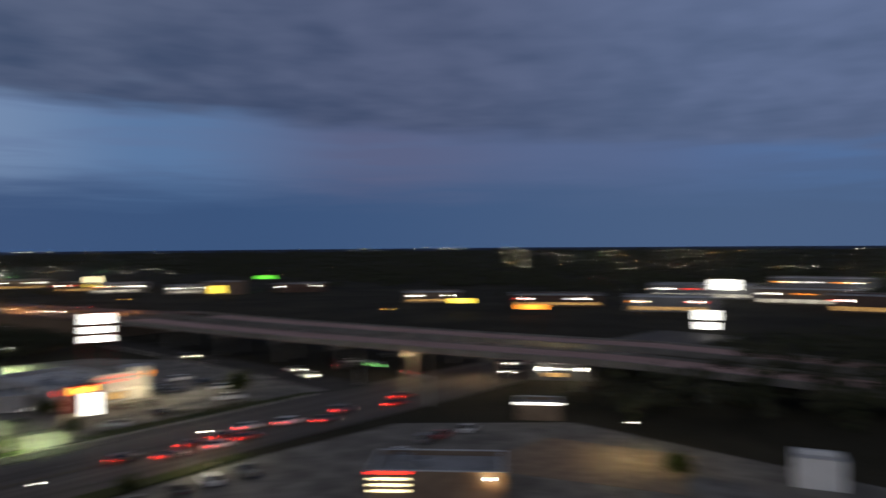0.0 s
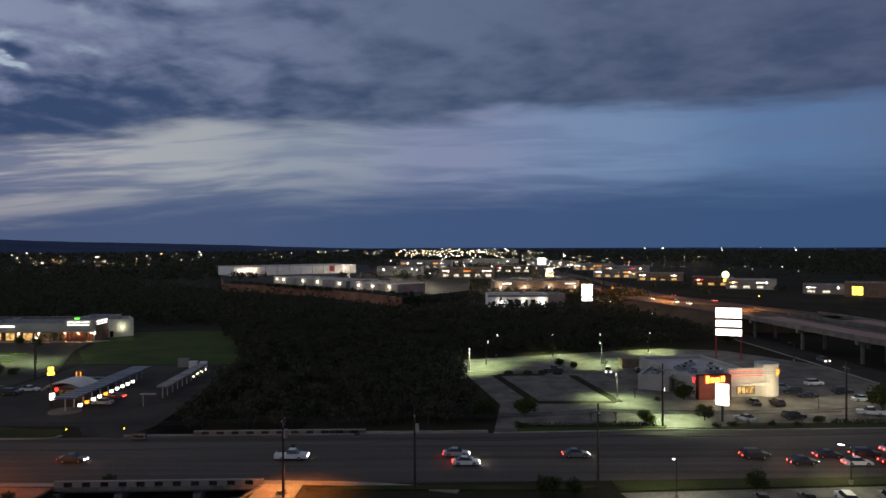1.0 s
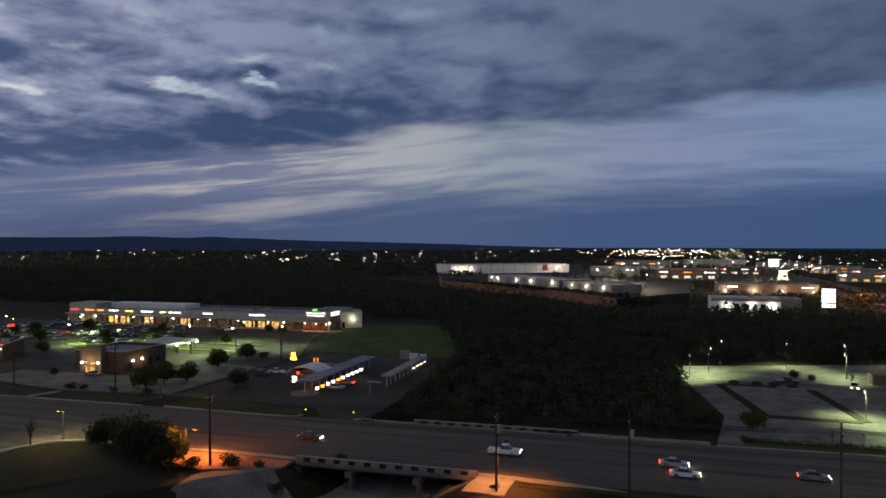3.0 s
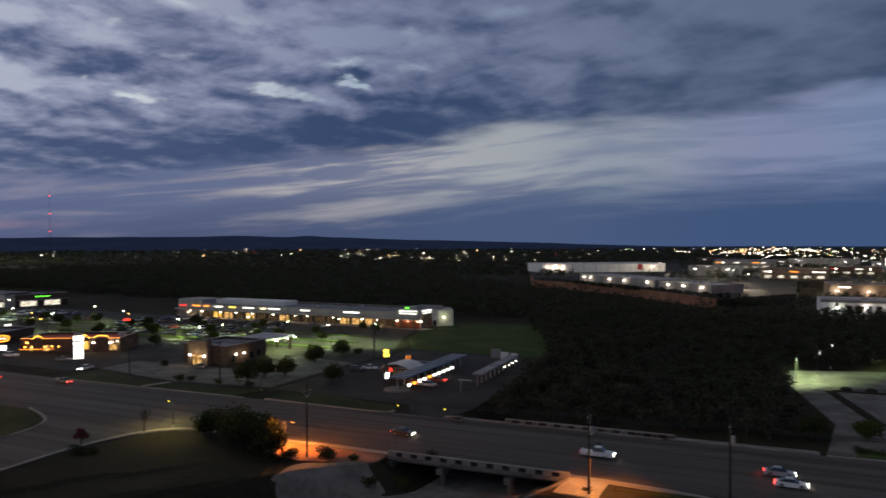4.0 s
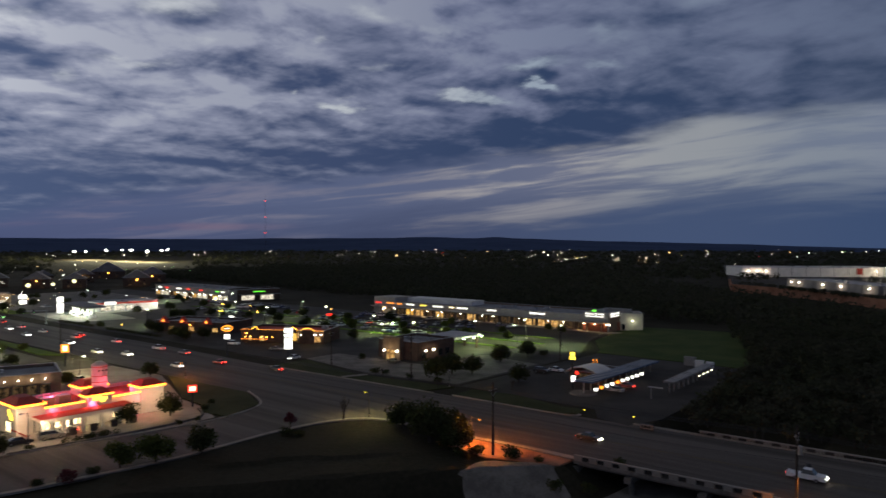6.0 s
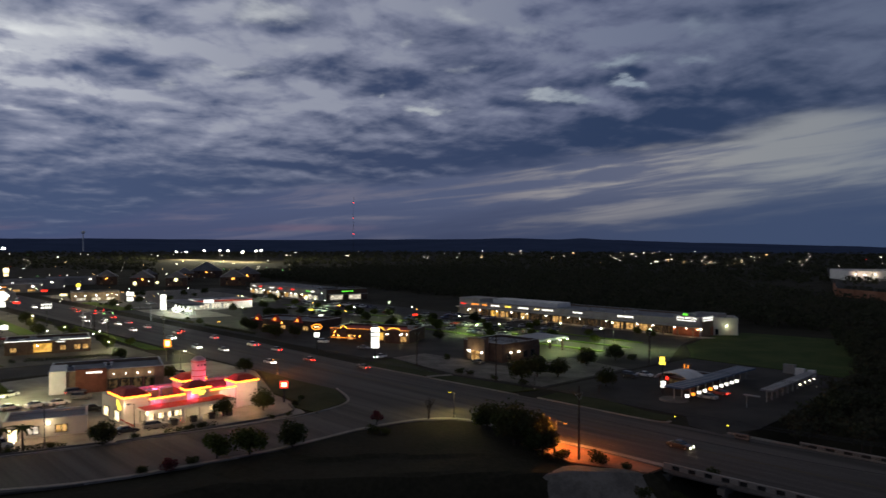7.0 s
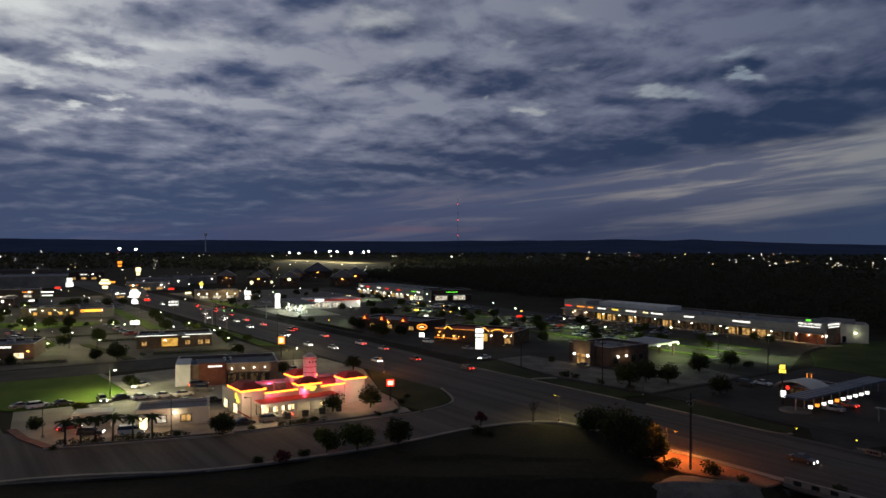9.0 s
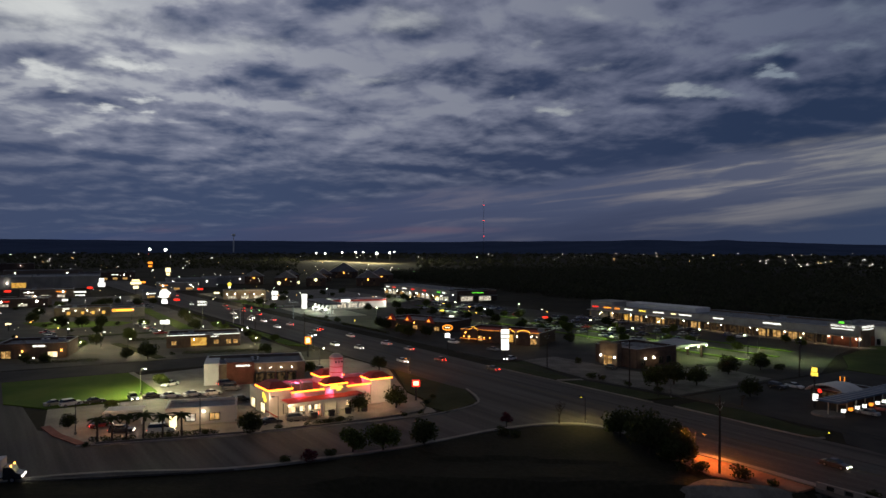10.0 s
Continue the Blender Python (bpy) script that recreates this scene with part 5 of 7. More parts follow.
GREENISH, WHITE, AMBER, SODIUM = (.80, 1.0, .50), (1.0, .95, .8), (1.0, .62, .25), (1.0, .30, .05)
for i, (x, y, h) in enumerate([(12, 200, 6.6), (16, 215, 6.6), (33, 214, 6.8), (48, 216, 6.5), (44.5, 200, 6.3), (37.5, 153.5, 6.0), (7, 191, 6.0), (64, 222, 6.3), (41.6, 135.4, 6.4)]):
    lit = i in (0, 2, 4, 5, 6, 7, 8)
    stock.put(("lot", lit), lambda l=lit: lot_lamp(6.5, "sign_white", 6500 if l else 0, GREENISH, "slim parking lot lamp with a greenish head", arm=0.3, spot=140, slim=True), x, y, 0.05, i * 45, h / 6.5)
for x, y, h, rz in ((31, 94.6, 5.0, 90), (57, 99.4, 5.6, 140)):
    stock.put("verge_lamp", lambda: lot_lamp(5.0, "lamp_white", 1100, (1.0, .86, .6), "slim lamp post with a small white head by the road", "lamp_post"), x, y, 0.05, rz, h / 5.0)
for i, (x, y, h) in enumerate([(76, 144, 3.2), (-105, 131, 4), (100, 203, 5.5)]):
    stock.put("walk_lamp", lambda: lot_lamp(5.0, "lens_off", 0, WHITE, "slim pale lamp post that is not lit", "lamp_post"), x, y, 0.05, 90 + i * 50, h / 5.0)
for i, (x, y, h) in enumerate([(-173, 32, 6.0), (-143, 15.5, 5.6), (-130, 34, 6.8), (-128.6, 48, 5.7)]):
    lit = i == 0
    stock.put(("taco_lamp", lit), lambda l=lit: lot_lamp(6.2, "lamp_white" if l else "lens_off", 15000 if l else 0, (1.0, .97, .55), "dark parking lot lamp post over the lawn" if l else "dark unlit lamp post by the kerb"), x, y, 0.05, 60 + i * 70, h / 6.2)
for i, (x, y) in enumerate([(-150, 200), (-172, 206), (-205, 212), (-232, 206), (-138, 216), (-262, 216), (-190, 190), (-300, 200), (-330, 226), (-390, 222), (-164, 184), (-250, 186), (-118, 206), (-130, 198), (-420, 190), (-280, 150)]):
    stock.put("mall_lamp", lambda: lot_lamp(7.0, "lamp_green", 11000, (.78, 1.0, .50), "tall shopping centre lamp with greenish light", spot=152), x, y, 0.05, i * 70)
for i, (x, y) in enumerate([(-300, 30), (-290, 62), (-345, 60), (-400, 30), (-430, 70), (-470, 30), (-262, 36), (-236, 40), (-320, 80), (-380, 84), (-420, 50), (-187, 82), (-215, 92)]):
    stock.put("west_lamp", lambda: lot_lamp(5.2, "lamp_white", 3400, (1.0, .84, .48), "parking lot lamp among the western shops"), x, y, 0.05, i * 70)
# sodium lamps: by the bridge, half hidden; on the corner, unseen, added for kerb glow
for x, y, rz, wt in ((-73.2, 97.3, -15, 5400), (-163.5, 97.6, -60, 2600)):
    t = lot_lamp(4.4, "sodium_soft", wt, (1.0, .29, .05), "orange sodium street lamp half hidden by trees", "sodium_lamp", 2.0)
    t.matrix_basis = pose(x, y, 0, 0, 0, rz)
# unseen hooded lamp, added on the pole's road side by the bridge end
t = thing("hooded_lamp", -20.6, 95.3, 6.6, 0, "added hooded orange lamp bracketed to the utility pole", "street lamp")
part("bracket", Form().tube((-0.8, -0.2, 0), (0.3, 0.5, 0.35), 0.035), "dark_metal", t)
part("hood", Form().tube((0.3, 0.5, 0.1), (0.3, 0.5, 0.45), 0.34, 0.12, 10), "dark_metal", t)
bulb(0.3, 0.5, 0.02, 7000, (1.0, .29, .045), t, 0.15, 125)
t = lot_lamp(5.0, "lamp_yellow", 2000, (1.0, .8, .3), "yellow-lit lamp post on the street corner", "corner_lamp")
t.matrix_basis = pose(-99, 98.4, 0, 0, 0, 180)
# yard lamps added to brighten the dark terrace
for i, (x, y) in enumerate([(-10, 470), (40, 520), (-40, 600), (20, 640), (70, 600), (-90, 690), (0, 720), (60, 760), (95, 640), (-20, 540), (30, 860), (90, 840)]):
    stock.put("yard_light", lambda: lot_lamp(9.0, "lamp_white", 22000, (1.0, .85, .6), "tall yard lamp on the warehouse terrace", "yard_lamp"), x, y, 5.4, i * 70)
# bare unseen bulbs, added for the orange light over the freeway
for bx, by, bw in ((104, 440, 16000), (112, 360, 14000), (103, 520, 18000), (128, 300, 7000), (128, 420, 12000)):
    bulb(bx, by, 9, bw, (1.0, .42, .12), None, 0.6)
# more bare bulbs, added for the warm light under the overpass
for bx, by, bw in ((136, 112, 1000), (150, 100, 1000), (128, 128, 800)):
    bulb(bx, by, 5.2, bw, (1.0, .75, .45), None, 0.4)
# tall freeway masts
for x, y, h in ((117, 268, 14), (110, 420, 16), (116, 560, 16), (150, 160, 14)):
    stock.put("freeway_mast", lambda: lot_lamp(14, "lamp_sodium", 0, SODIUM, "tall thin freeway lamp mast", "freeway_lamp", 2.0), x, y, 0, 10, h / 14)


# ---- signs ----
def bars(form, w, h, z, y, rows, rng, dense=0.8):
    """Plain bars in place of words."""
    for r in range(rows):
        x = -w / 2 * dense
        zz = z + h * (rows - 1 - r) / rows + h / rows * 0.22
        while x < w / 2 * dense - 0.1:
            ln = min(rng.uniform(0.12, 0.45) * h, w / 2 * dense - x)
            form.box(x + ln / 2, y, zz, ln, 0.04, h / rows * 0.55)
            x += ln + 0.12 * h
    return form


def pylon_sign(name, x, y, rz, w, tops, material, label, posts=1, z_post=None, frame_mat="dark_metal", rows=0, depth=0.5):
    """A sign on one or two posts; tops: (bottom, top, width factor) of each lit box."""
    t = thing(name, x, y, 0, rz, label, "sign")
    high = max(b for _, b, _ in tops)
    for o in ((0,) if posts == 1 else (-w / 2 + 0.15, w / 2 - 0.15)):
        part("post", Form().box(o, 0, -0.2, 0.35, 0.35, high + (0.15 if posts == 2 else -0.3)), frame_mat, t)
    rng = random.Random(int(x * 7 + y))
    for lo, hi, k in tops:
        b = part("cabinet", Form().box(0, 0, lo - 0.06, w * k + 0.14, depth * 0.8, hi - lo + 0.12), frame_mat, t)
        part("lit_panel", Form().box(0, 0, lo, w * k, depth, hi - lo), material, b)
        if rows:
            part("lettering", bars(Form(), w * k, (hi - lo), lo, -depth / 2 - 0.02, rows, rng), "letter_dark", b, "dark bars of lettering")
    return t


pylon_sign("pylon_sign", 83.4, 208, -21, 7.1, [(12.05, 15.0, 1), (9.5, 11.35, 1), (6.9, 8.8, 1)], "sign_white", "tall sign with three white lit panels on red posts", 2, frame_mat="red_wall")
pylon_sign("roadside_sign", 53, 135, -38, 2.5, [(3.2, 7.3, 1)], "sign_white", "white lit roadside sign board on a dark post", rows=0)
pylon_sign("tenant_sign", 77, 381, -12, 5.6, [(9.8, 12.1, 1), (5.6, 9.4, 1), (3.2, 4.9, 1)], "sign_white", "tall tenant sign with white lit panels")
pylon_sign("tenant_sign", 93, 622, -9, 7, [(9, 12.4, .8), (3, 8.7, 1)], "sign_warm", "tall tenant sign with warm white panels")
pylon_sign("tenant_sign", 122, 880, -8, 10, [(8, 16, 1)], "sign_white", "far white lit sign on a mast")
pylon_sign("tenant_sign", 90, 531, -8, 6, [(2.5, 6.2, 1)], "sign_white", "low white lit sign among shops")
pylon_sign("yellow_sign", -82, 148.4, 30, 1.35, [(7.7, 8.6, .8), (6.8, 7.55, 1)], "sign_yellow", "drive-in pylon sign with a yellow lit top")
pylon_sign("menu_sign", -81.2, 147.4, 30, 1.0, [(1.9, 3.3, 1)], "sign_white", "white lit message board beside the pylon", rows=0)
pylon_sign("pylon_sign", -166, 132, 52, 2.4, [(8.1, 9.4, 1), (6.9, 7.8, 1), (3.3, 6.6, .92)], "sign_white", "tall white lit pylon sign of the cantina")
t = pylon_sign("orange_board", -134, 81.6, 60, 1.7, [(3.1, 4.6, 1)], "sign_red", "small red and cream lit sign by the kerb", rows=0)
part("lit_centre", Form().box(0, -0.29, 3.4, 1.15, 0.05, 0.9), "sign_warm", t, "pale lit centre panel")
t = pylon_sign("orange_board", -205, 86, 65, 1.9, [(4.0, 6.2, 1)], "sign_orange", "orange lit square sign behind the restaurant")
part("lit_centre", Form().box(0, -0.29, 4.4, 1.1, 0.05, 1.4), "sign_warm", t, "pale lit centre panel")
pylon_sign("bank_sign", -325, 86, 66, 4.6, [(7.0, 9.8, 1)], "letter_dark", "dark bank sign with white lit letters")
solo("sign_letters", bars(Form(), 4.3, 2.5, 7.15, -0.3, 2, random.Random(4), 0.92), "sign_white", "white lit bars of sign lettering", "sign").matrix_basis = pose(-325, 86, 0, 0, 0, 66)
pylon_sign("fuel_sign", -353, 146, 66, 2.6, [(6.3, 8.8, 1), (1.2, 5.9, 1)], "sign_white", "fuel price sign with tall white lit panels")
pylon_sign("shop_sign", -416, 153, 68, 3.6, [(4.4, 6.6, 1), (1.6, 3.7, .85)], "sign_white", "white lit double sign board")
pylon_sign("shop_sign", -311, 67, 70, 3.6, [(1.4, 3.0, 1)], "sign_white", "small white lit sign on the grass")
pylon_sign("shop_sign", -542, 97, 75, 7, [(6.6, 8.4, 1), (8.8, 10.0, .7), (3.5, 5.6, .5)], "sign_warm", "large warm lit shopping centre sign")
pylon_sign("shop_sign", -601, 83, 76, 5, [(6, 9, .7), (2.5, 5.6, 1)], "sign_white", "white lit sign by the road")
pylon_sign("shop_sign", -537, 67, 75, 3.4, [(4.8, 6.0, 1)], "sign_red", "red lit shop sign", rows=0)
pylon_sign("shop_sign", -502, 57, 75, 7, [(2.4, 3.0, .8), (4.4, 5.2, 1)], "sign_white", "white lit fascia sign")
pylon_sign("shop_sign", -693, 152, 75, 4.2, [(9.5, 13.5, 1), (6.5, 8.8, .7)], "sign_warm", "tall warm white road sign")
pylon_sign("shop_sign", -783, 154, 76, 4.4, [(12, 14, .8), (15.2, 17.4, 1)], "sign_orange", "tall orange lit sign")
pylon_sign("menu_board", -135.2, 30.6, 60, 1.3, [(1.0, 3.0, 1)], "sign_warm", "warm lit menu board of the drive-through", rows=0)
pylon_sign("shop_sign", 264, 227, -49, 10, [(5.0, 7.2, 1)], "sign_yellow", "yellow lit sign beyond the freeway")
pylon_sign("shop_sign", 257, 103, -68, 7, [(5.5, 9.0, 1), (2.0, 4.6, .9)], "sign_white", "large white lit sign with a yellow band")
pylon_sign("shop_sign", 275, 193, -55, 12, [(3.0, 5.2, 1)], "sign_orange", "orange lit fascia beyond the freeway")
pylon_sign("shop_sign", 416, 156, -70, 13, [(6, 12, 1)], "sign_white", "far white lit sign")
pylon_sign("shop_sign", 308, 460, -34, 9, [(8.5, 11.2, 1)], "sign_green", "green lit sign beyond the freeway")
pylon_sign("banner", -53, 123.6, 0, 2.4, [(0.3, 1.1, 1)], "concrete", "small pale board at the drive-in entrance", 2, rows=1)
# round signs
for x, y, z, r, rz, mt, lb in ((-417, 89.5, 7.2, 2.6, 77, "sign_white", "round white lit sign on a mast"), (-187, 125.5, 8.3, 1.5, 56, "sign_orange", "oval orange lit restaurant sign"), (-497, 150, 7.2, 1.3, 74, "sign_yellow", "yellow lit rounded sign on a post"), (213, 537, 10.0, 2.6, -22, "sign_warm", "round cream lit sign")):
    t = thing("round_sign", x, y, 0, rz, lb, "sign")
    part("post", Form().tube((0, 0, -0.2), (0, 0, z), 0.18), "dark_metal", t)
    if mt == "sign_orange":
        f = Form()
        for i in range(20):
            a, b = 2 * math.pi * i / 20, 2 * math.pi * (i + 1) / 20
            f.tube((1.5 * math.cos(a), 0, 0.8 * math.sin(a)), (1.5 * math.cos(b), 0, 0.8 * math.sin(b)), 0.2, n=6)
        d = part("lit_ring", f, mt, t, "glowing orange oval ring", at=pose(0, 0, z))
        part("ring_core", Form().box(0, 0, -0.18, 1.5, 0.24, 0.36), "sign_warm", d)
        part("ring_plate", Form().box(0, 0, -0.5, 2.6, 0.16, 1.0), "letter_dark", d)
    else:
        part("disc", Form().tube((0, -0.25, 0), (0, 0.25, 0), r, n=20), mt, t, at=pose(0, 0, z))
    part("lower_panel", Form().box(0, 0, z - r * 2.1, r * 1.1, 0.4, r * 0.9), "sign_white" if mt != "sign_warm" else "sign_yellow", t)
# yellow reflectors beside the drive-in entrance
for x, y in ((-67.6, 127.2), (-57.6, 128)):
    t = thing("marker_post", x, y, 0, 0, "short post with a yellow light at the entrance", "marker post", "markers at the entrance")
    part("post", Form().tube((0, 0, 0), (0, 0, 0.9), 0.06), "dark_metal", t)
    part("light", Form().ball(0, 0, 0.95, 0.15), "lamp_yellow", t)


# ---- buildings ----
def lattice(u, v, z, w, h, bars, rail=0.1, deep=0.16):
    """A window frame in one piece: two rails and upright bars with open panes between."""
    xs = [u - w / 2]
    for i in range(bars + 1):
        c = u - w / 2 + 0.12 + (w - 0.24) * i / bars
        xs += [c - 0.05, c + 0.05]
    xs[1], xs[-1] = xs[1], u + w / 2
    xs = xs[:1] + xs[2:]
    zs = [z, z + rail, z + h - rail, z + h]
    n = len(xs)
    solid = lambda i, j: 0 <= i < n - 1 and 0 <= j < 3 and (j != 1 or i % 2 == 0)
    at = lambda i, j, k: (k * 4 + j) * n + i
    vs = [(x, v + s * deep / 2, zz) for s in (-1, 1) for zz in zs for x in xs]
    fs = []
    for i in range(n - 1):
        for j in range(3):
            if solid(i, j):
                fs += [(at(i, j, 0), at(i + 1, j, 0), at(i + 1, j + 1, 0), at(i, j + 1, 0)), (at(i, j, 1), at(i, j + 1, 1), at(i + 1, j + 1, 1), at(i + 1, j, 1))]
                for di, dj, p, q in ((-1, 0, (i, j), (i, j + 1)), (1, 0, (i + 1, j + 1), (i + 1, j)), (0, -1, (i + 1, j), (i, j)), (0, 1, (i, j + 1), (i + 1, j + 1))):
                    if not solid(i + di, j + dj):
                        fs.append((at(*p, 0), at(*q, 0), at(*q, 1), at(*p, 1)))
    return Form().mesh(vs, fs)


class House:
    """A flat-roofed building: its front stands on local y = 0 and faces -y."""
    def __init__(self, name, label, category, x, y, rz, w, d, h, wall, roof="roof", parapet=0.7, z=0.0, units=2):
        self.w, self.d, self.h = w, d, h
        self.t = thing(name, x, y, z, rz, label, category)
        self.rng = random.Random(int(abs(x * 13 + y * 7)))
        k = 0.35
        part("wall", Form().box(0, k / 2, -0.3, w, k, h + 0.3), wall, self.t)
        part("wall", Form().box(0, d - k / 2, -0.3, w, k, h + 0.3), wall, self.t)
        for s in (-1, 1):
            part("wall", Form().box(s * (w / 2 - k / 2), d / 2, -0.3, k, d - 2 * k, h + 0.3), wall, self.t)
        part("roof", Form().box(0, d / 2, h - parapet - 0.3, w - 2 * k, d - 2 * k, 0.3), roof, self.t)
        f = Form()
        for cx, cy, sx, sy in ((0, k / 2, w + 0.1, k + 0.1), (0, d - k / 2, w + 0.1, k + 0.1), (-w / 2 + k / 2, d / 2, k + 0.1, d - 2 * k - 0.1), (w / 2 - k / 2, d / 2, k + 0.1, d - 2 * k - 0.1)):
            f.box(cx, cy, h, sx, sy, 0.1)
        part("coping", f, "roof_pale", self.t)
        for _ in range(units):
            ux, uy = self.rng.uniform(-.38, .38) * w, self.rng.uniform(.3, .75) * d
            u = part("roof_unit", Form().box(ux, uy, h - parapet, self.rng.uniform(1.4, 2.4), self.rng.uniform(1.2, 2.0), self.rng.uniform(.7, 1.1)), "metal", self.t)
            part("fan_grille", Form().tube((ux, uy, h - parapet + 0.7), (ux, uy, h - parapet + 1.16), 0.45, n=10), "dark_metal", u)

    def face(self, side):
        w, d = self.w, self.d
        return {"front": pose(0, 0, 0), "right": pose(w / 2, d / 2, 0, 0, 0, 90), "left": pose(-w / 2, d / 2, 0, 0, 0, -90), "back": pose(0, d, 0, 0, 0, 180)}[side]

    def window(self, u, z, w, h, glass="win_warm", side="front", bars=2):
        f = lattice(u, -0.03, z - 0.08, w + 0.24, h + 0.16, bars)
        fr = part("window", f, "dark_metal", self.t, at=self.face(side))
        part("pane", Form().box(u, -0.015, z, w, 0.05, h), glass, fr)

    def letters(self, u, z, w, h, material="sign_white", side="front", rows=1, out=0.16):
        part("sign_letters", bars(Form(), w, h, 0, 0, rows, self.rng, 0.96), material, self.t, "lit bars of lettering", at=self.face(side) @ pose(u, -out, z))

    def panel(self, u, z, w, h, material, side="front", name="fascia", deep=0.12):
        return part(name, Form().box(u, -deep / 2 - 0.01, z, w, deep, h), material, self.t, at=self.face(side))

    def lamp(self, u, z, watts=60, material="lamp_white", colour=(1.0, .8, .45), side="front", r=0.22, out=0.5):
        la = part("wall_lamp", Form().box(u, -0.1, z - 0.12, 0.14, 0.2, 0.24).ball(u, -0.28, z, r), material, self.t, at=self.face(side))
        if watts:
            m = self.face(side) @ Matrix.Translation((u, -out - 0.15, z))
            bulb(m.translation.x, m.translation.y, m.translation.z, watts, colour, self.t, 0.15)

    def awning(self, u, z, w, out, material, thick=0.25, side="front"):
        part("awning", Form().box(u, -out / 2, z, w, out, thick), material, self.t, at=self.face(side))

    def columns(self, us, out, h, material="stucco", size=0.45):
        me = Form().box(0, 0, 0, size, size, h).data("column", material)
        for u in us:
            ob = new("column", me)
            ob.parent, ob.matrix_basis = self.t, pose(u, -out, 0)


# shopping centre: long arcade of lit shops
mall = House("shopping_centre", "long pale shopping centre with a lit arcade of shops", "shops", -186, 251.5, 0, 126, 24, 6.2, "tan_wall", "roof", units=6)
mall.awning(0, 3.5, 125.6, 3.2, "cream_wall", 0.35)
mall.panel(0, 3.9, 125.8, 2.2, "cream_wall", deep=0.4)
mall.columns([-61 + i * 6.1 for i in range(21)], 3.0, 3.6, "tan_wall")
kinds = ["win_warm", "win_dim", "win_warm", "win_warm", "win_gold"]
for i in range(20):
    mall.window(-58 + i * 6.1, 0.3, 4.6, 2.6, ("win_dim" if i in (2, 5, 7, 8, 10, 11, 12, 13, 18) else kinds[(i * 3) % 5]), bars=3)
for u, w, mt in ((-60, 4, "sign_red"), (-52, 5, "sign_orange"), (-46, 3.2, "sign_orange"), (-39, 5, "sign_white"), (-31, 4, "sign_yellow"), (-22, 6, "sign_white"), (-8, 6.5, "sign_white"), (8, 5, "sign_white"), (-14, 3, "sign_warm")):
    mall.letters(u, 4.7, w, 0.95, mt, out=0.5)
mall.letters(31, 4.7, 7.5, 1.1, "sign_white", out=0.5)
for u in (-56, -49, -38, -29, -20, -9, 3, 9, 22, 36, 43):
    mall.lamp(u, 2.7, 190, "lamp_white", (1.0, .66, .28))
part("tower_block", Form().box(-56, 6, 0, 14, 12.5, 8.0), "cream_wall", mall.t)
part("upper_block", Form().box(-30, 14, 5.5, 40, 10, 2.0), "white_wall", mall.t)
den = House("dental_office", "white corner shop with red brick base and lit lettering", "shops", -128.4, 250.2, 0, 10.5, 22, 7.4, "cream_wall", "roof", units=1)
den.panel(0, 0.1, 10.4, 3.4, "red_brick", deep=0.3)
den.panel(0, 0.1, 6, 3.2, "red_brick", "right", deep=0.25)
den.window(-2.5, 0.5, 3.4, 2.4, "win_warm")
den.window(2.6, 0.5, 3.4, 2.4, "win_warm")
den.awning(0, 3.55, 10.6, 1.6, "dark_metal", 0.3)
den.lamp(-4.6, 2.9, 150, colour=(1.0, .68, .3))
den.lamp(4.6, 2.9, 150, colour=(1.0, .68, .3))
den.lamp(0, 2.9, 110, colour=(1.0, .68, .3))
den.letters(0, 5.6, 8.0, 0.5, "sign_white")
den.letters(-5, 5.6, 8.0, 0.5, "sign_white", "right")
den.window(-7.5, 0.5, 4.5, 2.4, "win_warm", "right")
den.lamp(-10.4, 2.9, 50, colour=(1.0, .75, .4), side="right")
den_end = House("shop_end", "plain white end wall of the shopping centre with a lamp", "shops", -119.4, 263, 32, 9, 10, 6.6, "stucco", "roof", units=0)
den_end.lamp(0.5, 3.6, 90, "lamp_green", (.95, 1.0, .6), r=0.3, out=1.0)
den_end.window(-3, 0.2, 1.0, 2.1, "glass", bars=1)


def words(text, size, material, m, parent, name="lettering"):
    """Raised letters in the built-in font, as a mesh."""
    cu = bpy.data.curves.new("words", "FONT")
    cu.body, cu.size, cu.extrude, cu.align_x = text, size, 0.03, "CENTER"
    tmp = new("words", cu)
    bpy.context.view_layer.update()
    me = bpy.data.meshes.new_from_object(tmp.evaluated_get(bpy.context.evaluated_depsgraph_get()))
    bpy.data.objects.remove(tmp)
    me.materials.clear()
    me.materials.append(M[material])
    ob = new(name, me)
    ob.parent, ob.matrix_basis = parent, m
    return ob


words("DENTAL SPECIALISTS", 0.85, "sign_white", pose(0, -0.2, 6.5, 90, 0, 0), den.t)
words("DENTAL SPECIALISTS", 0.85, "sign_white", pose(5.45, 6.0, 6.5, 90, 0, 90), den.t)
part("roof_light", Form().box(-1.5, 2, 7.5, 1.6, 0.6, 0.7), "sign_green", den.t, "small green lit roof fixture")

mall2 = House("shopping_centre", "second long shopping centre with red and white lit signs", "shops", -408, 247, -3, 92, 22, 6.6, "cream_wall", "roof", units=4)
mall2.awning(0, 3.4, 91.6, 3.0, "grey_wall", 0.4)
for i in range(15):
    mall2.window(-42 + i * 6, 0.3, 4.8, 2.6, ("win_warm", "win_white", "win_white", "win_dim")[i % 4], bars=2)
for u, w, mt in ((-40, 5, "sign_white"), (-30, 5, "sign_red"), (-14, 6, "sign_white"), (-2, 4.5, "sign_red"), (14, 4.5, "sign_red"), (33, 5, "sign_green"), (39, 4, "sign_white")):
    mall2.letters(u, 4.5, w, 1.3, mt)
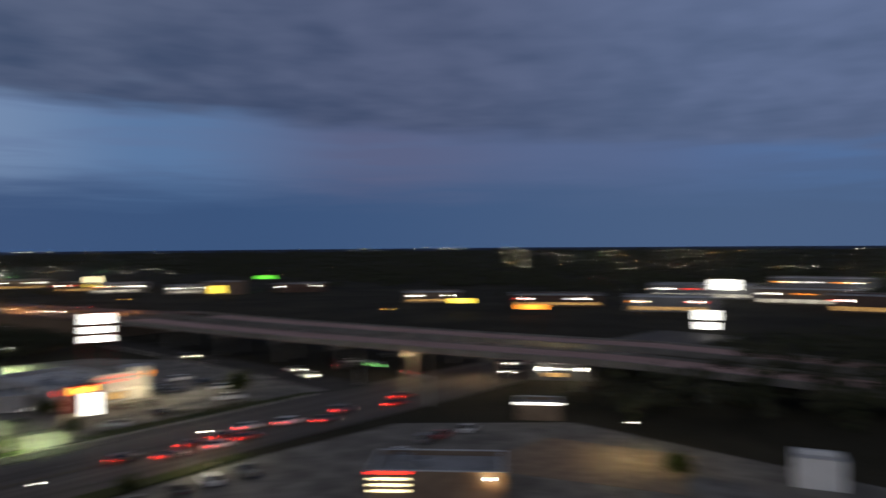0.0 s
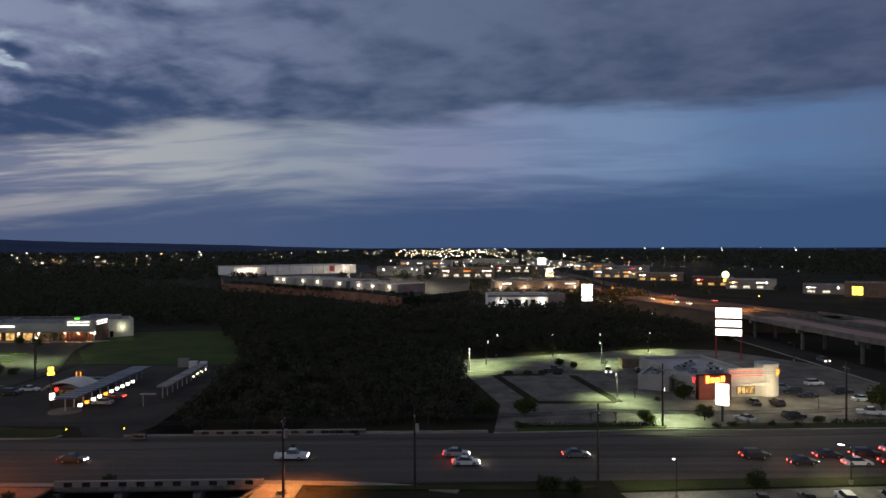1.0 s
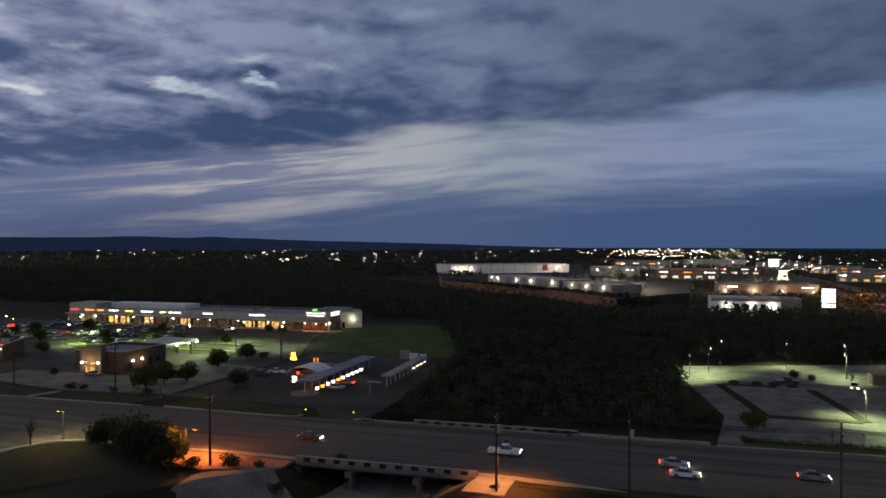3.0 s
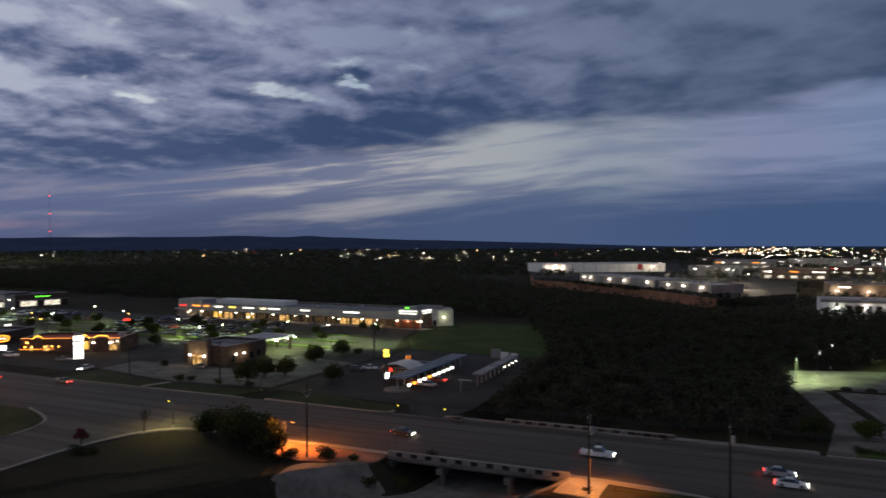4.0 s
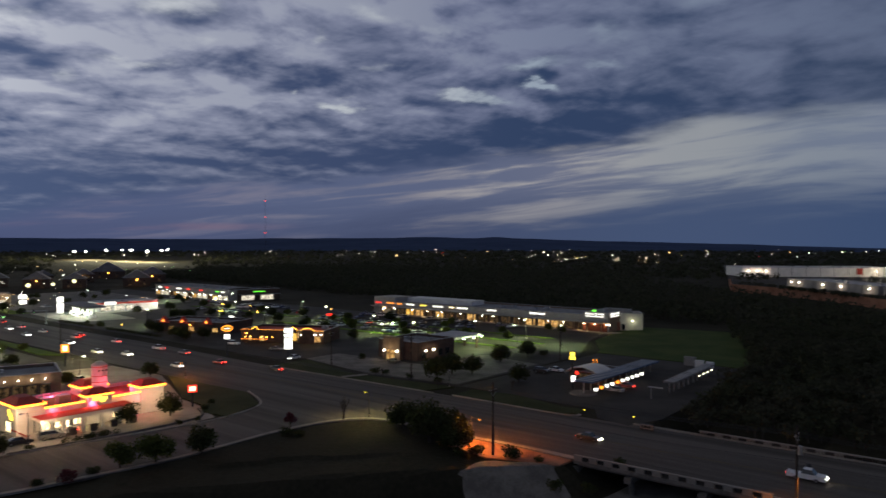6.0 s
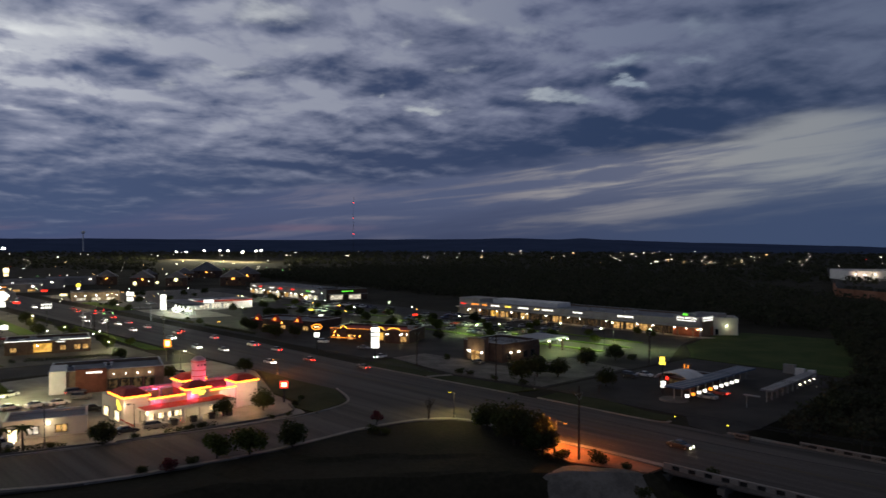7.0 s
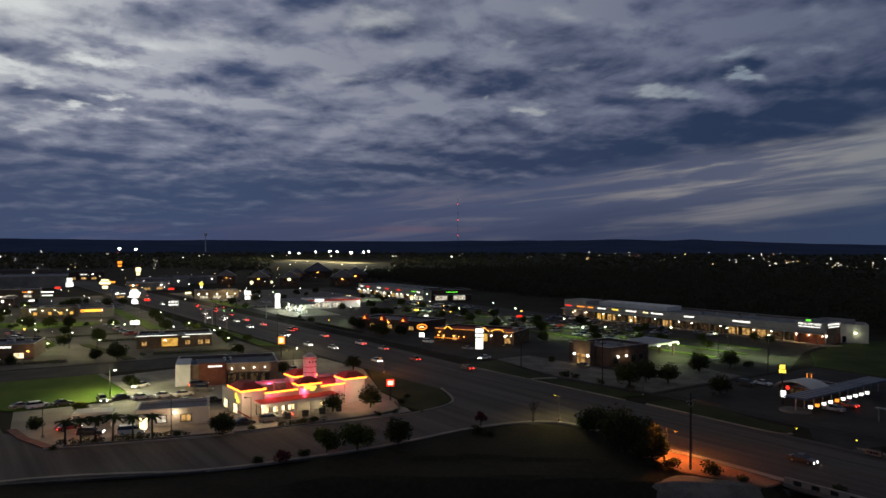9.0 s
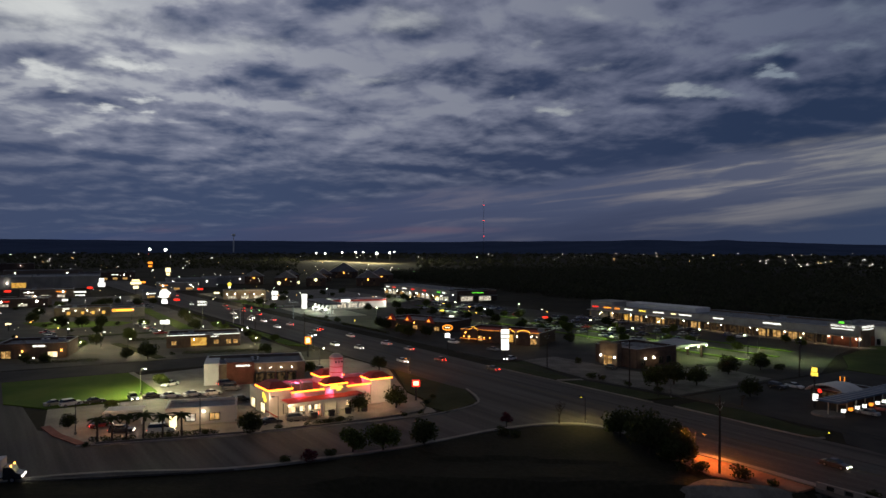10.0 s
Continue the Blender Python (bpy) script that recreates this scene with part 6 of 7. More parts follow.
for u in (-44, -36, -25, -16, -6, 4, 12, 18, 26, 36):
    mall2.lamp(u, 2.8, 150, "lamp_white", (1.0, .8, .5), r=0.3)
wing = House("shop_wing", "short shop wing with bright lit windows", "shops", -357, 262, 75, 26, 18, 6.6, "brown_wall", "roof", units=1)
wing.window(-7, .3, 8, 2.8, "win_white", bars=3)
wing.window(5, .3, 8, 2.8, "win_white", bars=3)
wing.letters(0, 4.6, 8, 1.2, "sign_green")
wing.awning(0, 3.4, 25, 2.5, "grey_wall", 0.4)

# brick bank with a drive-through canopy
bank = House("brick_office", "brown brick branch office with lit entrance and drive-through", "bank", -143, 154, 0, 15.5, 17, 5.4, "brown_wall", "roof", units=2)
part("entrance_block", Form().box(-1, -0.9, 0, 6.8, 1.8, 6.6), "tan_wall", bank.t)
part("entrance_doors", Form().box(-1, -1.86, 0.1, 3.2, 0.08, 2.7), "win_warm", bank.t, "warm lit glass entrance doors")
f = Form()
for i in range(5):
    f.box(-2.6 + i * 0.8, -1.92, 0.1, 0.09, 0.1, 2.7)
part("door_frame", f.box(-1, -1.92, 1.9, 3.3, 0.1, 0.1), "dark_metal", bank.t)
for u, s in ((-3.6, 1), (1.6, 1)):
    part("wall_lamp", Form().ball(u, -2.05, 2.6, 0.3), "lamp_white", bank.t)
bulb(-1, -3.4, 2.8, 220, (1.0, .72, .35), bank.t)
for u in (-5.2, 2.2, 5.6):
    bank.window(u - 0.5, 0.8, 1.6, 1.8, "glass", "right")
bank.lamp(-5, 2.7, 90, "lamp_white", (1.0, .75, .38), "right", 0.26)
bank.lamp(-1.5, 2.7, 90, "lamp_white", (1.0, .75, .38), "right", 0.26)
bank.letters(-1, 5.2, 4.2, 0.5, "concrete")
cano = thing("drive_through_canopy", -143.5, 180, 0, 0, "flat drive-through canopy with greenish lights", "canopy")
part("canopy_roof", Form().box(0, 0, 3.9, 12, 17, 0.7), "roof_pale", cano)
for sx in (-5, 0, 5):
    for sy in (-7, 7):
        part("column", Form().box(sx, sy, 0, 0.6, 0.6, 3.9), "brown_wall", cano)
for sy in (-7, -1.5, 4, 8):
    part("canopy_light", Form().box(6.2, sy, 3.6, 0.3, 0.5, 0.3), "lamp_green", cano)
bulb(7.2, 0, 3.2, 2000, (.8, 1.0, .45), cano)
bulb(7.5, 7, 3.2, 2000, (.8, 1.0, .45), cano)

# cantina with lit arches
can = House("cantina", "low brown cantina outlined with orange light strings", "restaurant", -196.5, 153.5, 28, 30, 16, 4.4, "brown_wall", "pink_tile", units=2)
for u in (-11, -7.5, 9.6, 12.8):
    can.window(u, 0.6, 2.4, 1.8, "win_warm")
for u, r in ((4.4, 1.7), (9.6, 2.3), (-9.5, 1.5)):
    part("gable", Form().box(u, -0.3, 0, r * 2, 0.8, 4.6), "brown_wall", can.t)
    f = Form()
    for i in range(10):
        a0, a1 = math.pi * i / 10, math.pi * (i + 1) / 10
        h0, h1 = ((1 - abs(math.cos(a)), math.sin(a) * 0.5)[r > 2] * r * 0.7 for a in (a0, a1))
        f.tube((u - r * math.cos(a0), -0.8, 4.5 + h0), (u - r * math.cos(a1), -0.8, 4.5 + h1), 0.08, n=5)
    part("light_arch", f, "neon_amber", can.t, "arch outlined with glowing orange tube")
part("light_string", Form().tube((-15, -0.3, 4.5), (2.4, -0.3, 4.5), 0.05, n=5).tube((12.2, -0.3, 4.5), (15, -0.3, 4.5), 0.05, n=5), "sign_orange", can.t)
part("light_string", Form().tube((-14, -2.6, 1.5), (-4, -2.6, 1.5), 0.07, n=5), "sign_orange", can.t)
can.panel(4.4, 1.0, 2.6, 2.6, "win_gold", deep=0.75)
for u in (-13.5, -11.5, -7.5, -5.5, -3.5):
    can.lamp(u, 1.9, 0, "lamp_sodium", r=0.16)
for u in (7.2, 12.4, 14.2):
    can.lamp(u, 3.3, 60, "lamp_white", (1, .72, .35), r=0.16)
can.lamp(-13, 3.2, 90, "lamp_sodium", SODIUM)
can.lamp(7, 3, 150, "lamp_white", (1, .7, .3))
can.lamp(12, 3, 100, "lamp_white", (1, .7, .3))
lodge = House("lodge_restaurant", "dark lodge restaurant with small lit gables", "restaurant", -247, 149.6, 20, 32, 17, 4.2, "brown_wall", "roof", units=2)
for u in (-12, -3, 8):
    part("gable", Form().prism([(-2.4, 0), (2.4, 0), (0, 2.6)], -0.7, 0.6), "pink_tile", lodge.t, at=pose(u, -0.2, 3.4, 90, 0, 0))
    part("gable_light", Form().prism([(-0.8, 0), (0.8, 0), (0, 1.1)], 0, 0.12), "sodium_soft", lodge.t, at=pose(u, -0.95, 3.9, 90, 0, 0))
    lodge.window(u + 3.4, 0.6, 2.4, 1.5, "win_warm")
lodge.lamp(0, 3, 140, "lamp_sodium", SODIUM)

# drive-in: arched roof over the kitchen, two long stall canopies
kit = House("drive_in_kitchen", "small drive-in kitchen under a white arched roof", "restaurant", -82.5, 156, -4, 9.5, 12, 2.7, "brown_wall", "roof", units=1)
arc = [math.pi * (0.12 + 0.76 * i / 12) for i in range(13)]
part("arched_roof", Form().prism([(5.2 * math.cos(a), 3.1 * math.sin(a)) for a in arc] + [(5.2 * math.cos(a), 2.85 * math.sin(a)) for a in arc[::-1]], 0, 7), "white_wall", kit.t, at=pose(0, 5, 1.2, 90, 0, 0))
part("roof_tower", Form().box(-1, 6.5, 2.6, 1.4, 1.4, 2.6), "tan_wall", kit.t)
part("tower_lights", Form().box(-1.5, 5.75, 3.4, 0.12, 0.1, 1.7).box(-0.5, 5.75, 3.4, 0.12, 0.1, 1.7), "sign_orange", kit.t)
kit.window(0, 0.6, 4.2, 1.7, "win_dim")
part("round_badge", Form().tube((-1.2, -2.1, 2.7), (-1.2, -2.2, 2.7), 0.45, n=14), "sign_red", kit.t)
kit.lamp(3.2, 2.4, 30, "lamp_sodium", SODIUM)


def stall_canopy(x0, y0, x1, y1, width, h, stalls, lit):
    ln = math.hypot(x1 - x0, y1 - y0)
    t = thing("stall_canopy", x0, y0, 0, math.degrees(math.atan2(y1 - y0, x1 - x0)), "long flat drive-in canopy with lit menu boxes" if lit else "long flat canopy over empty drive-in stalls", "canopy")
    part("canopy_roof", Form().box(ln / 2, 0, h, ln, width, 0.3), "blue_metal" if lit else "grey_wall", t)
    for i in range(stalls * 2):
        part("roof_rib", Form().box((i + 0.5) * ln / stalls / 2, 0, h + 0.3, 0.3, width, 0.12), "roof_pale", t)
    for i in range(stalls + 1):
        part("post", Form().box(min(max(i * ln / stalls, 0.3), ln - 0.3), 0, -0.1, 0.2, 0.2, h + 0.1), "metal", t)
        u = (i + 0.5) * ln / stalls * (0.73 if lit else 1.0)
        if i < stalls and lit:
            b = part("menu_box", Form().box(u, -width / 2 - 0.3, 1.0, 0.8, 0.3, 0.85), "dark_metal", t)
            part("menu_face", Form().box(u - 0.42, -width / 2 - 0.3, 1.1, 0.08, 0.7, 0.62).box(u, -width / 2 - 0.47, 1.1, 0.6, 0.06, 0.62),
                 "sign_orange" if i in (1, 4) else "sign_white", b, "glowing menu face")
        elif stalls > i > stalls / 2:
            part("menu_face", Form().box((i + 0.5) * ln / stalls, -width / 2 + 0.2, 1.4, 0.25, 0.2, 0.2), "far_white", t, "small glowing menu face")


stall_canopy(-76.6, 143.5, -76.6, 181, 4.6, 2.8, 10, True)
stall_canopy(-62.2, 157, -63.2, 187, 2.6, 2.4, 9, False)
for x, y, s in ((-72, 197, 1.6), (-69, 196, 1.2), (-66.5, 197, 1.0)):
    solo("utility_cabinet", Form().box(x, y, 0, 1.8 * s, 1.2, 1.5 * s).box(x, y, 1.5 * s, 1.9 * s, 1.3, 0.08), "white_wall" if s < 1.5 else "grey_wall", "pale utility cabinet behind the drive-in stalls", "cabinet")
solo("planter", Form().tube((-77, 144.5, 0), (-77, 144.5, 0.4), 3.2, 3.0, 16), "concrete_dirty", "low round planter in the drive-in lot", "planter")
solo("canopy_sign", Form().box(-62, 149, 2.6, 3.2, 0.6, 0.2).box(-63, 149, 0, 0.15, 0.15, 2.6), "metal", "small clearance bar at the stalls", "sign")

# diner with red walls and a pale round corner tower
diner = House("diner", "red and white diner with a lit corner tower", "restaurant", 63.5, 156.5, 8, 17, 30, 4.4, "cream_wall", "roof_pale", units=9)
part("front_wall", Form().box(-5, -1.2, 0, 7.5, 1.4, 5.4), "dark_red_wall", diner.t, "dark red front block")
diner.window(-3, 0.7, 3, 1.6, "win_warm", bars=3)
diner.window(3.2, 0.7, 4, 1.6, "win_warm", bars=4)
diner.awning(3.5, 2.7, 9, 1.6, "stucco", 0.5)
diner.panel(3.3, 3.2, 8.8, 1.2, "stucco", deep=0.5)
t = thing("diner_tower", 72.2, 159, 0, 8, "pale rounded corner tower lit from below", "tower")
part("drum", Form().tube((0, 0, 0), (0, 0, 7.0), 2.5, n=24), "stucco", t)
part("cap", Form().tube((0, 0, 7.0), (0, 0, 7.25), 2.65, n=24), "roof_pale", t)
part("lit_letters", Form().box(1.0, -2.4, 4.7, 0.25, 0.2, 1.3).box(1.6, -2.05, 5.0, 0.3, 0.2, 1.0), "sign_orange", t, "red-orange lit letter shapes")
bulb(-1.5, -4.6, 2.4, 300, (1.0, .85, .5), t)
bulb(-6.0, -5.2, 3.0, 150, (1.0, .85, .5), t)
for z in (4.7, 5.7):
    part("neon_tube", Form().box(3.0, -0.62, z, 7.5, 0.1, 0.09), "sign_red", diner.t, "red neon stripe")
part("stripe_wall", Form().box(3.0, -0.2, 4.4, 8.2, 0.7, 2.0), "stucco", diner.t)
for u, w, z, h in ((-6.8, .7, 3.75, 1.5), (-5.7, .8, 3.85, 1.0), (-4.5, .9, 3.85, 1.0), (-3.3, .8, 3.9, 1.2)):
    e = part("sign_backing", Form().box(u, -1.98, z - 0.12, w + 0.24, 0.1, h + 0.24), "sign_red", diner.t, "red lit backing of a sign shape")
    part("sign_shape", Form().box(u, -2.08, z, w, 0.12, h), "sign_yellow", e, "yellow lit sign shape")
for i in range(3):
    part("sign_shape", Form().box(-9.2 + i * 0.7, -0.35, 3.6 + 0.2 * i, 0.35, 0.15, 1.2 - 0.2 * i), "sign_red", diner.t, "red lit sign shape")
wing = House("diner_wing", "cream back wing of the diner with a canopy", "restaurant", 54.5, 168, 62, 13, 7, 3.4, "cream_wall", "roof_pale", units=3)
wing.lamp(4, 2.4, 200, "lamp_white", (1, .9, .6))
wing.awning(1, 2.6, 9, 3, "roof_pale", 0.3)
solo("bin_store", Form().box(52, 195, 0, 7, 4, 2.4).box(52, 195, 2.4, 7.2, 4.2, 0.12), "tan_wall", "tan bin store behind the diner", "bin store")
# bare bulbs without fixtures, added to brighten the diner front and lot
bulb(58, 150, 3.2, 900, (1.0, .8, .5))
bulb(70, 147, 5.0, 1200, (1.0, .88, .62))
bulb(84, 150, 6.0, 1300, (1.0, .88, .66))
bulb(54, 166, 3.0, 1100, (1.0, .9, .62))
# empty foundation pad in the lot, edged by dark beds
sheet("foundation_pad", [(15, 181.5), (31.5, 181), (35, 153), (20.5, 153)], 0.14, "concrete_dirty", "pale empty foundation pad in the lot", 0.2)
for a, b in (((13.4, 183), (19.6, 152)), ((33, 182), (37.4, 152)), ((20, 151.6), (36.5, 151.6)), ((14, 183.4), (26, 183.8))):
    solo("planting_bed", ribbon([a, b], 1.9, 0, 0.2), "earth", "dark bark planting bed round the pad", "planting bed")
for x, y in ((22, 186), (26, 186.4), (29.6, 184.6), (17, 186)):
    solo("debris_pile", Form().ball(x, y, 0.2, 1.3, 0.5, 8, 5), "earth", "low dark pile of rubble in the lot", "rubble")

# taco restaurant: cream walls, red tile caps, neon bands
taco = House("taco_restaurant", "cream fast-food restaurant with red roof and glowing neon bands", "restaurant", -136.6, 62.75, 90, 26.4, 13, 4.3, "stucco", "pink_tile", 0.6, units=0)


def neon_block(x, y, w, d, h, lip=0.3):
    b = part("roof_block", Form().box(x, y, 0, w, d, h), "stucco", taco.t)
    part("tile_cap", Form().box(x, y, h + 0.3, w + 0.6, d + 0.6, 1.15, taper=0.42), "pink_tile", b)
    f = Form()
    for cx, cy, sx, sy in ((x, y - d / 2 - lip, w + 2 * lip, 0.16), (x - w / 2 - lip, y, 0.16, d), (x + w / 2 + lip, y, 0.16, d)):
        f.box(cx, cy, h + 0.08, sx, sy, 0.28)
    part("neon_band", f, "neon", b, "red-orange glowing neon band")
    part("cap_ledge", Form().box(x, y, h, w + 0.5, d + 0.5, 0.09), "stucco", b)


neon_block(-11.4, 3.6, 4.6, 7.4, 5.1)
neon_block(11.3, 1.9, 4.8, 4.4, 5.1)
neon_block(0.3, 0.2, 4.8, 2.6, 5.2, 0.25)
neon_block(3.4, 10.2, 5.0, 4.8, 5.2)
part("neon_band", Form().box(-5.7, -0.75, 4.4, 7.0, 0.16, 0.28), "neon", taco.t, "red-orange glowing neon band")
part("neon_band", Form().box(6.0, -0.5, 4.4, 5.6, 0.16, 0.28), "neon", taco.t, "red-orange glowing neon band")
part("parapet_step", Form().box(-5.7, -0.3, 3.4, 7.2, 0.7, 1.0), "stucco", taco.t)
part("round_tower", Form().tube((3.9, 6.6, 3.5), (3.9, 6.6, 9.8), 1.42, n=20), "stucco", taco.t)
for z in (6.4, 7.6, 9.4):
    part("tower_band", Form().tube((3.9, 6.6, z), (3.9, 6.6, z + 0.14), 1.49, n=20), "pink_tile", taco.t)
part("tower_cap", Form().tube((3.9, 6.6, 9.8), (3.9, 6.6, 10.5), 1.52, 0.6, n=20), "roof_pale", taco.t)
for u in (3.0, 3.7, 4.4):
    part("tower_vent", Form().box(u + 0.2, 5.16, 8.6, 0.3, 0.14, 0.35), "dark_metal", taco.t)
for ux, uy in ((-6.6, 5.0), (-3.6, 5.4)):
    part("roof_unit", Form().box(ux, uy, 3.7, 2.2, 2.0, 1.5), "metal", taco.t)
part("patio_roof", Form().box(-3.0, -2.9, 3.0, 17.2, 4.6, 0.3).box(-3.0, -5.2, 2.7, 17.4, 0.3, 0.65), "stucco", taco.t)
part("patio_tiles", Form().box(-3.0, -2.8, 3.3, 16.8, 4.2, 0.1), "pink_tile", taco.t, "red tiled top of the patio roof")
for u in (-11.2, -7.8, -4.4, -1.0, 2.3, 5.2):
    part("patio_column", Form().box(u, -4.9, 0, 0.6, 0.6, 2.8), "stucco", taco.t)
for u in (-9.4, -6.0, -2.8, 0.6, 3.8):
    taco.window(u, 0.4, 2.6, 2.0, "win_bright", bars=3)
taco.window(11.2, 0.6, 3.0, 1.5, "win_warm", bars=3)
for u in (-3.6, 2.2):
    wn = part("window", Form().box(u, -0.05, 0.5, 2.4, 0.12, 2.0), "dark_metal", taco.t, at=pose(-13.75, 5.2, 0, 0, 0, -90))
    part("pane", Form().box(u, -0.09, 0.6, 2.2, 0.08, 1.8), "win_bright", wn)
for u, z, w, h in ((0.4, 4.45, 2.9, .5), (-0.2, 4.95, 1.7, .5), (0.9, 4.0, 1.0, .45)):
    part("sign_shape", Form().box(u, -1.22, z, w, 0.14, h, taper=0.85), "sign_yellow", taco.t, "yellow lit sign shape")
for u, z, w, h in ((-0.2, 3.5, 1.5, .6), (0.4, 2.9, 1.4, .6), (-0.6, 4.1, 0.8, .5)):
    part("sign_shape", Form().box(u, -0.12, z, w, 0.14, h, taper=0.85), "sign_yellow", taco.t, "yellow lit sign shape", at=pose(-13.8, 2.0, 0, 0, 0, -90))
for v in (1.0, 5.2):
    part("red_stripe", Form().box(v, -0.06, 1.0, 3.6, 0.1, 0.22), "red_wall", taco.t, at=pose(-13.75, 2.0, 0, 0, 0, -90))
for u in (-8, -1, 8):
    bulb(u, -1.6, 4.1, 260, (1.0, .10, .22), taco.t, 0.3)
for u, wt in ((-6, 220), (0.5, 220), (6, 220)):
    bulb(u, -2.2, 2.7, wt, (1.0, .82, .52), taco.t)
bulb(-4.6, 7.6, 5.6, 1300, (1.0, .07, .20), taco.t, 0.6)
bulb(7.6, 4.2, 5.2, 1300, (1.0, .07, .20), taco.t, 0.6)
bulb(2.4, 3.4, 6.6, 260, (1.0, .16, .25), taco.t, 0.5)
bulb(-14.5, -1.5, 4.0, 420, (1.0, .66, .42), taco.t, 0.4)
# unseen warm bulbs added to brighten the restaurant lot
for px, py, pw in ((-138, 21, 420), (-134.5, 33.5, 420), (-127.6, 54, 380), (-127.4, 70, 380), (-150, 36, 420), (-160, 46, 420), (-159, 24, 350), (-146, 18, 350)):
    bulb(px, py, 3.6, pw, (1.0, .58, .28), None, 0.4)
bulb(12, -3.5, 3.4, 420, (1.0, .72, .42), taco.t, 0.4)
bulb(-12, -6.0, 3.2, 480, (1.0, .72, .42), taco.t, 0.4)
for u in (-9, -5.5, -2, 1.5, 5):
    t = thing("trash_bin", -130.8, 62 + u * 1.05, 0.1, 80, "dark square bin beside the patio kerb", "bin", "bins along the patio")
    part("bin_body", Form().box(0, 0, 0, 1.0, 0.8, 1.0, taper=1.1), "dark_metal", t)
    part("bin_lid", Form().box(0, 0, 1.0, 1.15, 0.95, 0.14), "tyre", t)
solo("patio_wall", ribbon(smooth([(-126.2, 44), (-124.4, 58), (-123.4, 70), (-125, 78), (-131, 81)], 5), 0.35, 0, 0.4), "concrete_dirty", "low pale patio wall round the restaurant", "wall", kind="structure")
solo("lot_wall", ribbon([(-134.4, 17.6), (-130, 32), (-127, 43)], 0.3, 0, 0.35), "concrete_dirty", "low cream wall along the drive-through lane", "wall", kind="structure")

# second restaurant, behind
z2 = House("chicken_restaurant", "dark-roofed restaurant with wood-panelled front and white corner", "restaurant", -172.4, 58.5, 72, 24, 15, 5.0, "tan_wall", "roof", units=3)
part("white_corner", Form().box(-10.4, 4.6, 0, 3.4, 9.8, 5.3), "white_wall", z2.t)
part("dark_block", Form().box(-3.6, -0.4, 0, 6.4, 1.0, 5.4), "red_brick", z2.t)
z2.letters(-3.0, 4.3, 3.4, 0.75, "sign_white", out=1.05)
for u in (1, 3.6, 6.2, 8.8):
    z2.window(u, 0.5, 2.0, 2.0, "win_dim")
    z2.lamp(u, 3.8, 35, "lamp_white", (1, .75, .4), r=0.14)
    z2.awning(u, 2.7, 2.2, 1.2, "dark_metal", 0.15)
z2.window(-4, 0.3, 2.0, 2.2, "win_white")
z2.lamp(-1, 2.4, 70, "lamp_white", (1, .8, .45), "left")
# drive-through shelters
sh = thing("shelter", -147.5, 24.5, 0, 70, "small flat-roofed pale shelter on the lot", "shelter")
part("shelter_roof", Form().box(0, 0, 2.4, 6.6, 4.0, 0.4), "white_wall", sh)
part("shelter_wall", Form().box(0, 1.8, 0, 5.6, 0.5, 2.6), "stucco", sh)
for sx in (-3.4, 3.4):
    part("post", Form().box(sx, -2.1, 0, 0.3, 0.3, 2.6), "stucco", sh)
bl = House("service_building", "long low cream service building with lit windows", "building", -138.6, 36.5, 72, 13, 8, 3.2, "stucco", "roof", 0.4, units=0)
bl.window(-2, 0.7, 1.8, 1.3, "win_white")
bl.window(2.4, 0.7, 1.8, 1.3, "win_warm")
bl.lamp(0.4, 2.5, 110, "lamp_white", (1, .78, .45))

# restaurants further west
b3 = House("steakhouse", "low dark restaurant outlined with a white light line", "restaurant", -244, 65, 75, 23.5, 16, 4.0, "brown_wall", "roof", units=3)
b3.panel(-1.6, 0.6, 5.0, 2.6, "win_gold", deep=0.3)
for u in (-9.4, 4, 8, 10.2):
    b3.window(u, 0.9, 1.6, 1.4, "win_warm")
b3.letters(3.4, 3.2, 2.4, 0.6, "sign_white")
part("light_line", Form().box(-5.6, -0.12, 4.1, 12.0, 0.14, 0.16).box(7.4, -0.12, 4.1, 8.4, 0.14, 0.16), "sign_white", b3.t, "thin white light line on the eaves")
b3.lamp(-3, 2.6, 120, "lamp_white", (1, .7, .35))
b4 = House("burger_restaurant", "brown restaurant with a white lit script sign", "restaurant", -246, 15, 72, 19, 15, 4.6, "brown_wall", "roof", units=3)
b4.letters(2, 3.3, 3.6, 1.0, "sign_white")
b4.window(5.5, 0.4, 2.8, 1.6, "win_bright")
b4.lamp(-2.6, 2.4, 80, "lamp_sodium", AMBER)
b4.lamp(8, 2.4, 80, "lamp_sodium", AMBER)
b4.window(-7, 0.3, 2.6, 2.2, "win_warm")
b5 = House("yellow_shop", "shop with floodlit yellow walls under dark trees", "shops", -378, 44, 80, 24, 14, 4.6, "tan_wall", "roof", units=2)
for u in (-8, -3, 2, 7):
    b5.lamp(u, 3.2, 90, "lamp_white", (1, .85, .45))
b5.letters(-7, 3.6, 3.2, 0.9, "sign_white")
for u in (-6, 0, 4.5, 9):
    b5.window(u, 1.2, 1.6, 1.4, "win_gold", bars=1)
b6 = House("dark_shop", "dark shop with an orange lit fascia", "shops", -367, 62, 80, 15, 14, 4.4, "grey_wall", "roof", units=2)
b6.panel(-2, 2.7, 9.4, 1.2, "sign_orange")
b6.panel(-1.6, 2.9, 6.6, 0.75, "sign_yellow", name="lit_core", deep=0.3)
b7 = House("big_store", "large pale box store on the far side of town", "shops", -640, 52, 82, 70, 60, 9.5, "grey_wall", "roof", units=6)
b7.window(-22, 1, 10, 4, "win_gold", bars=4)
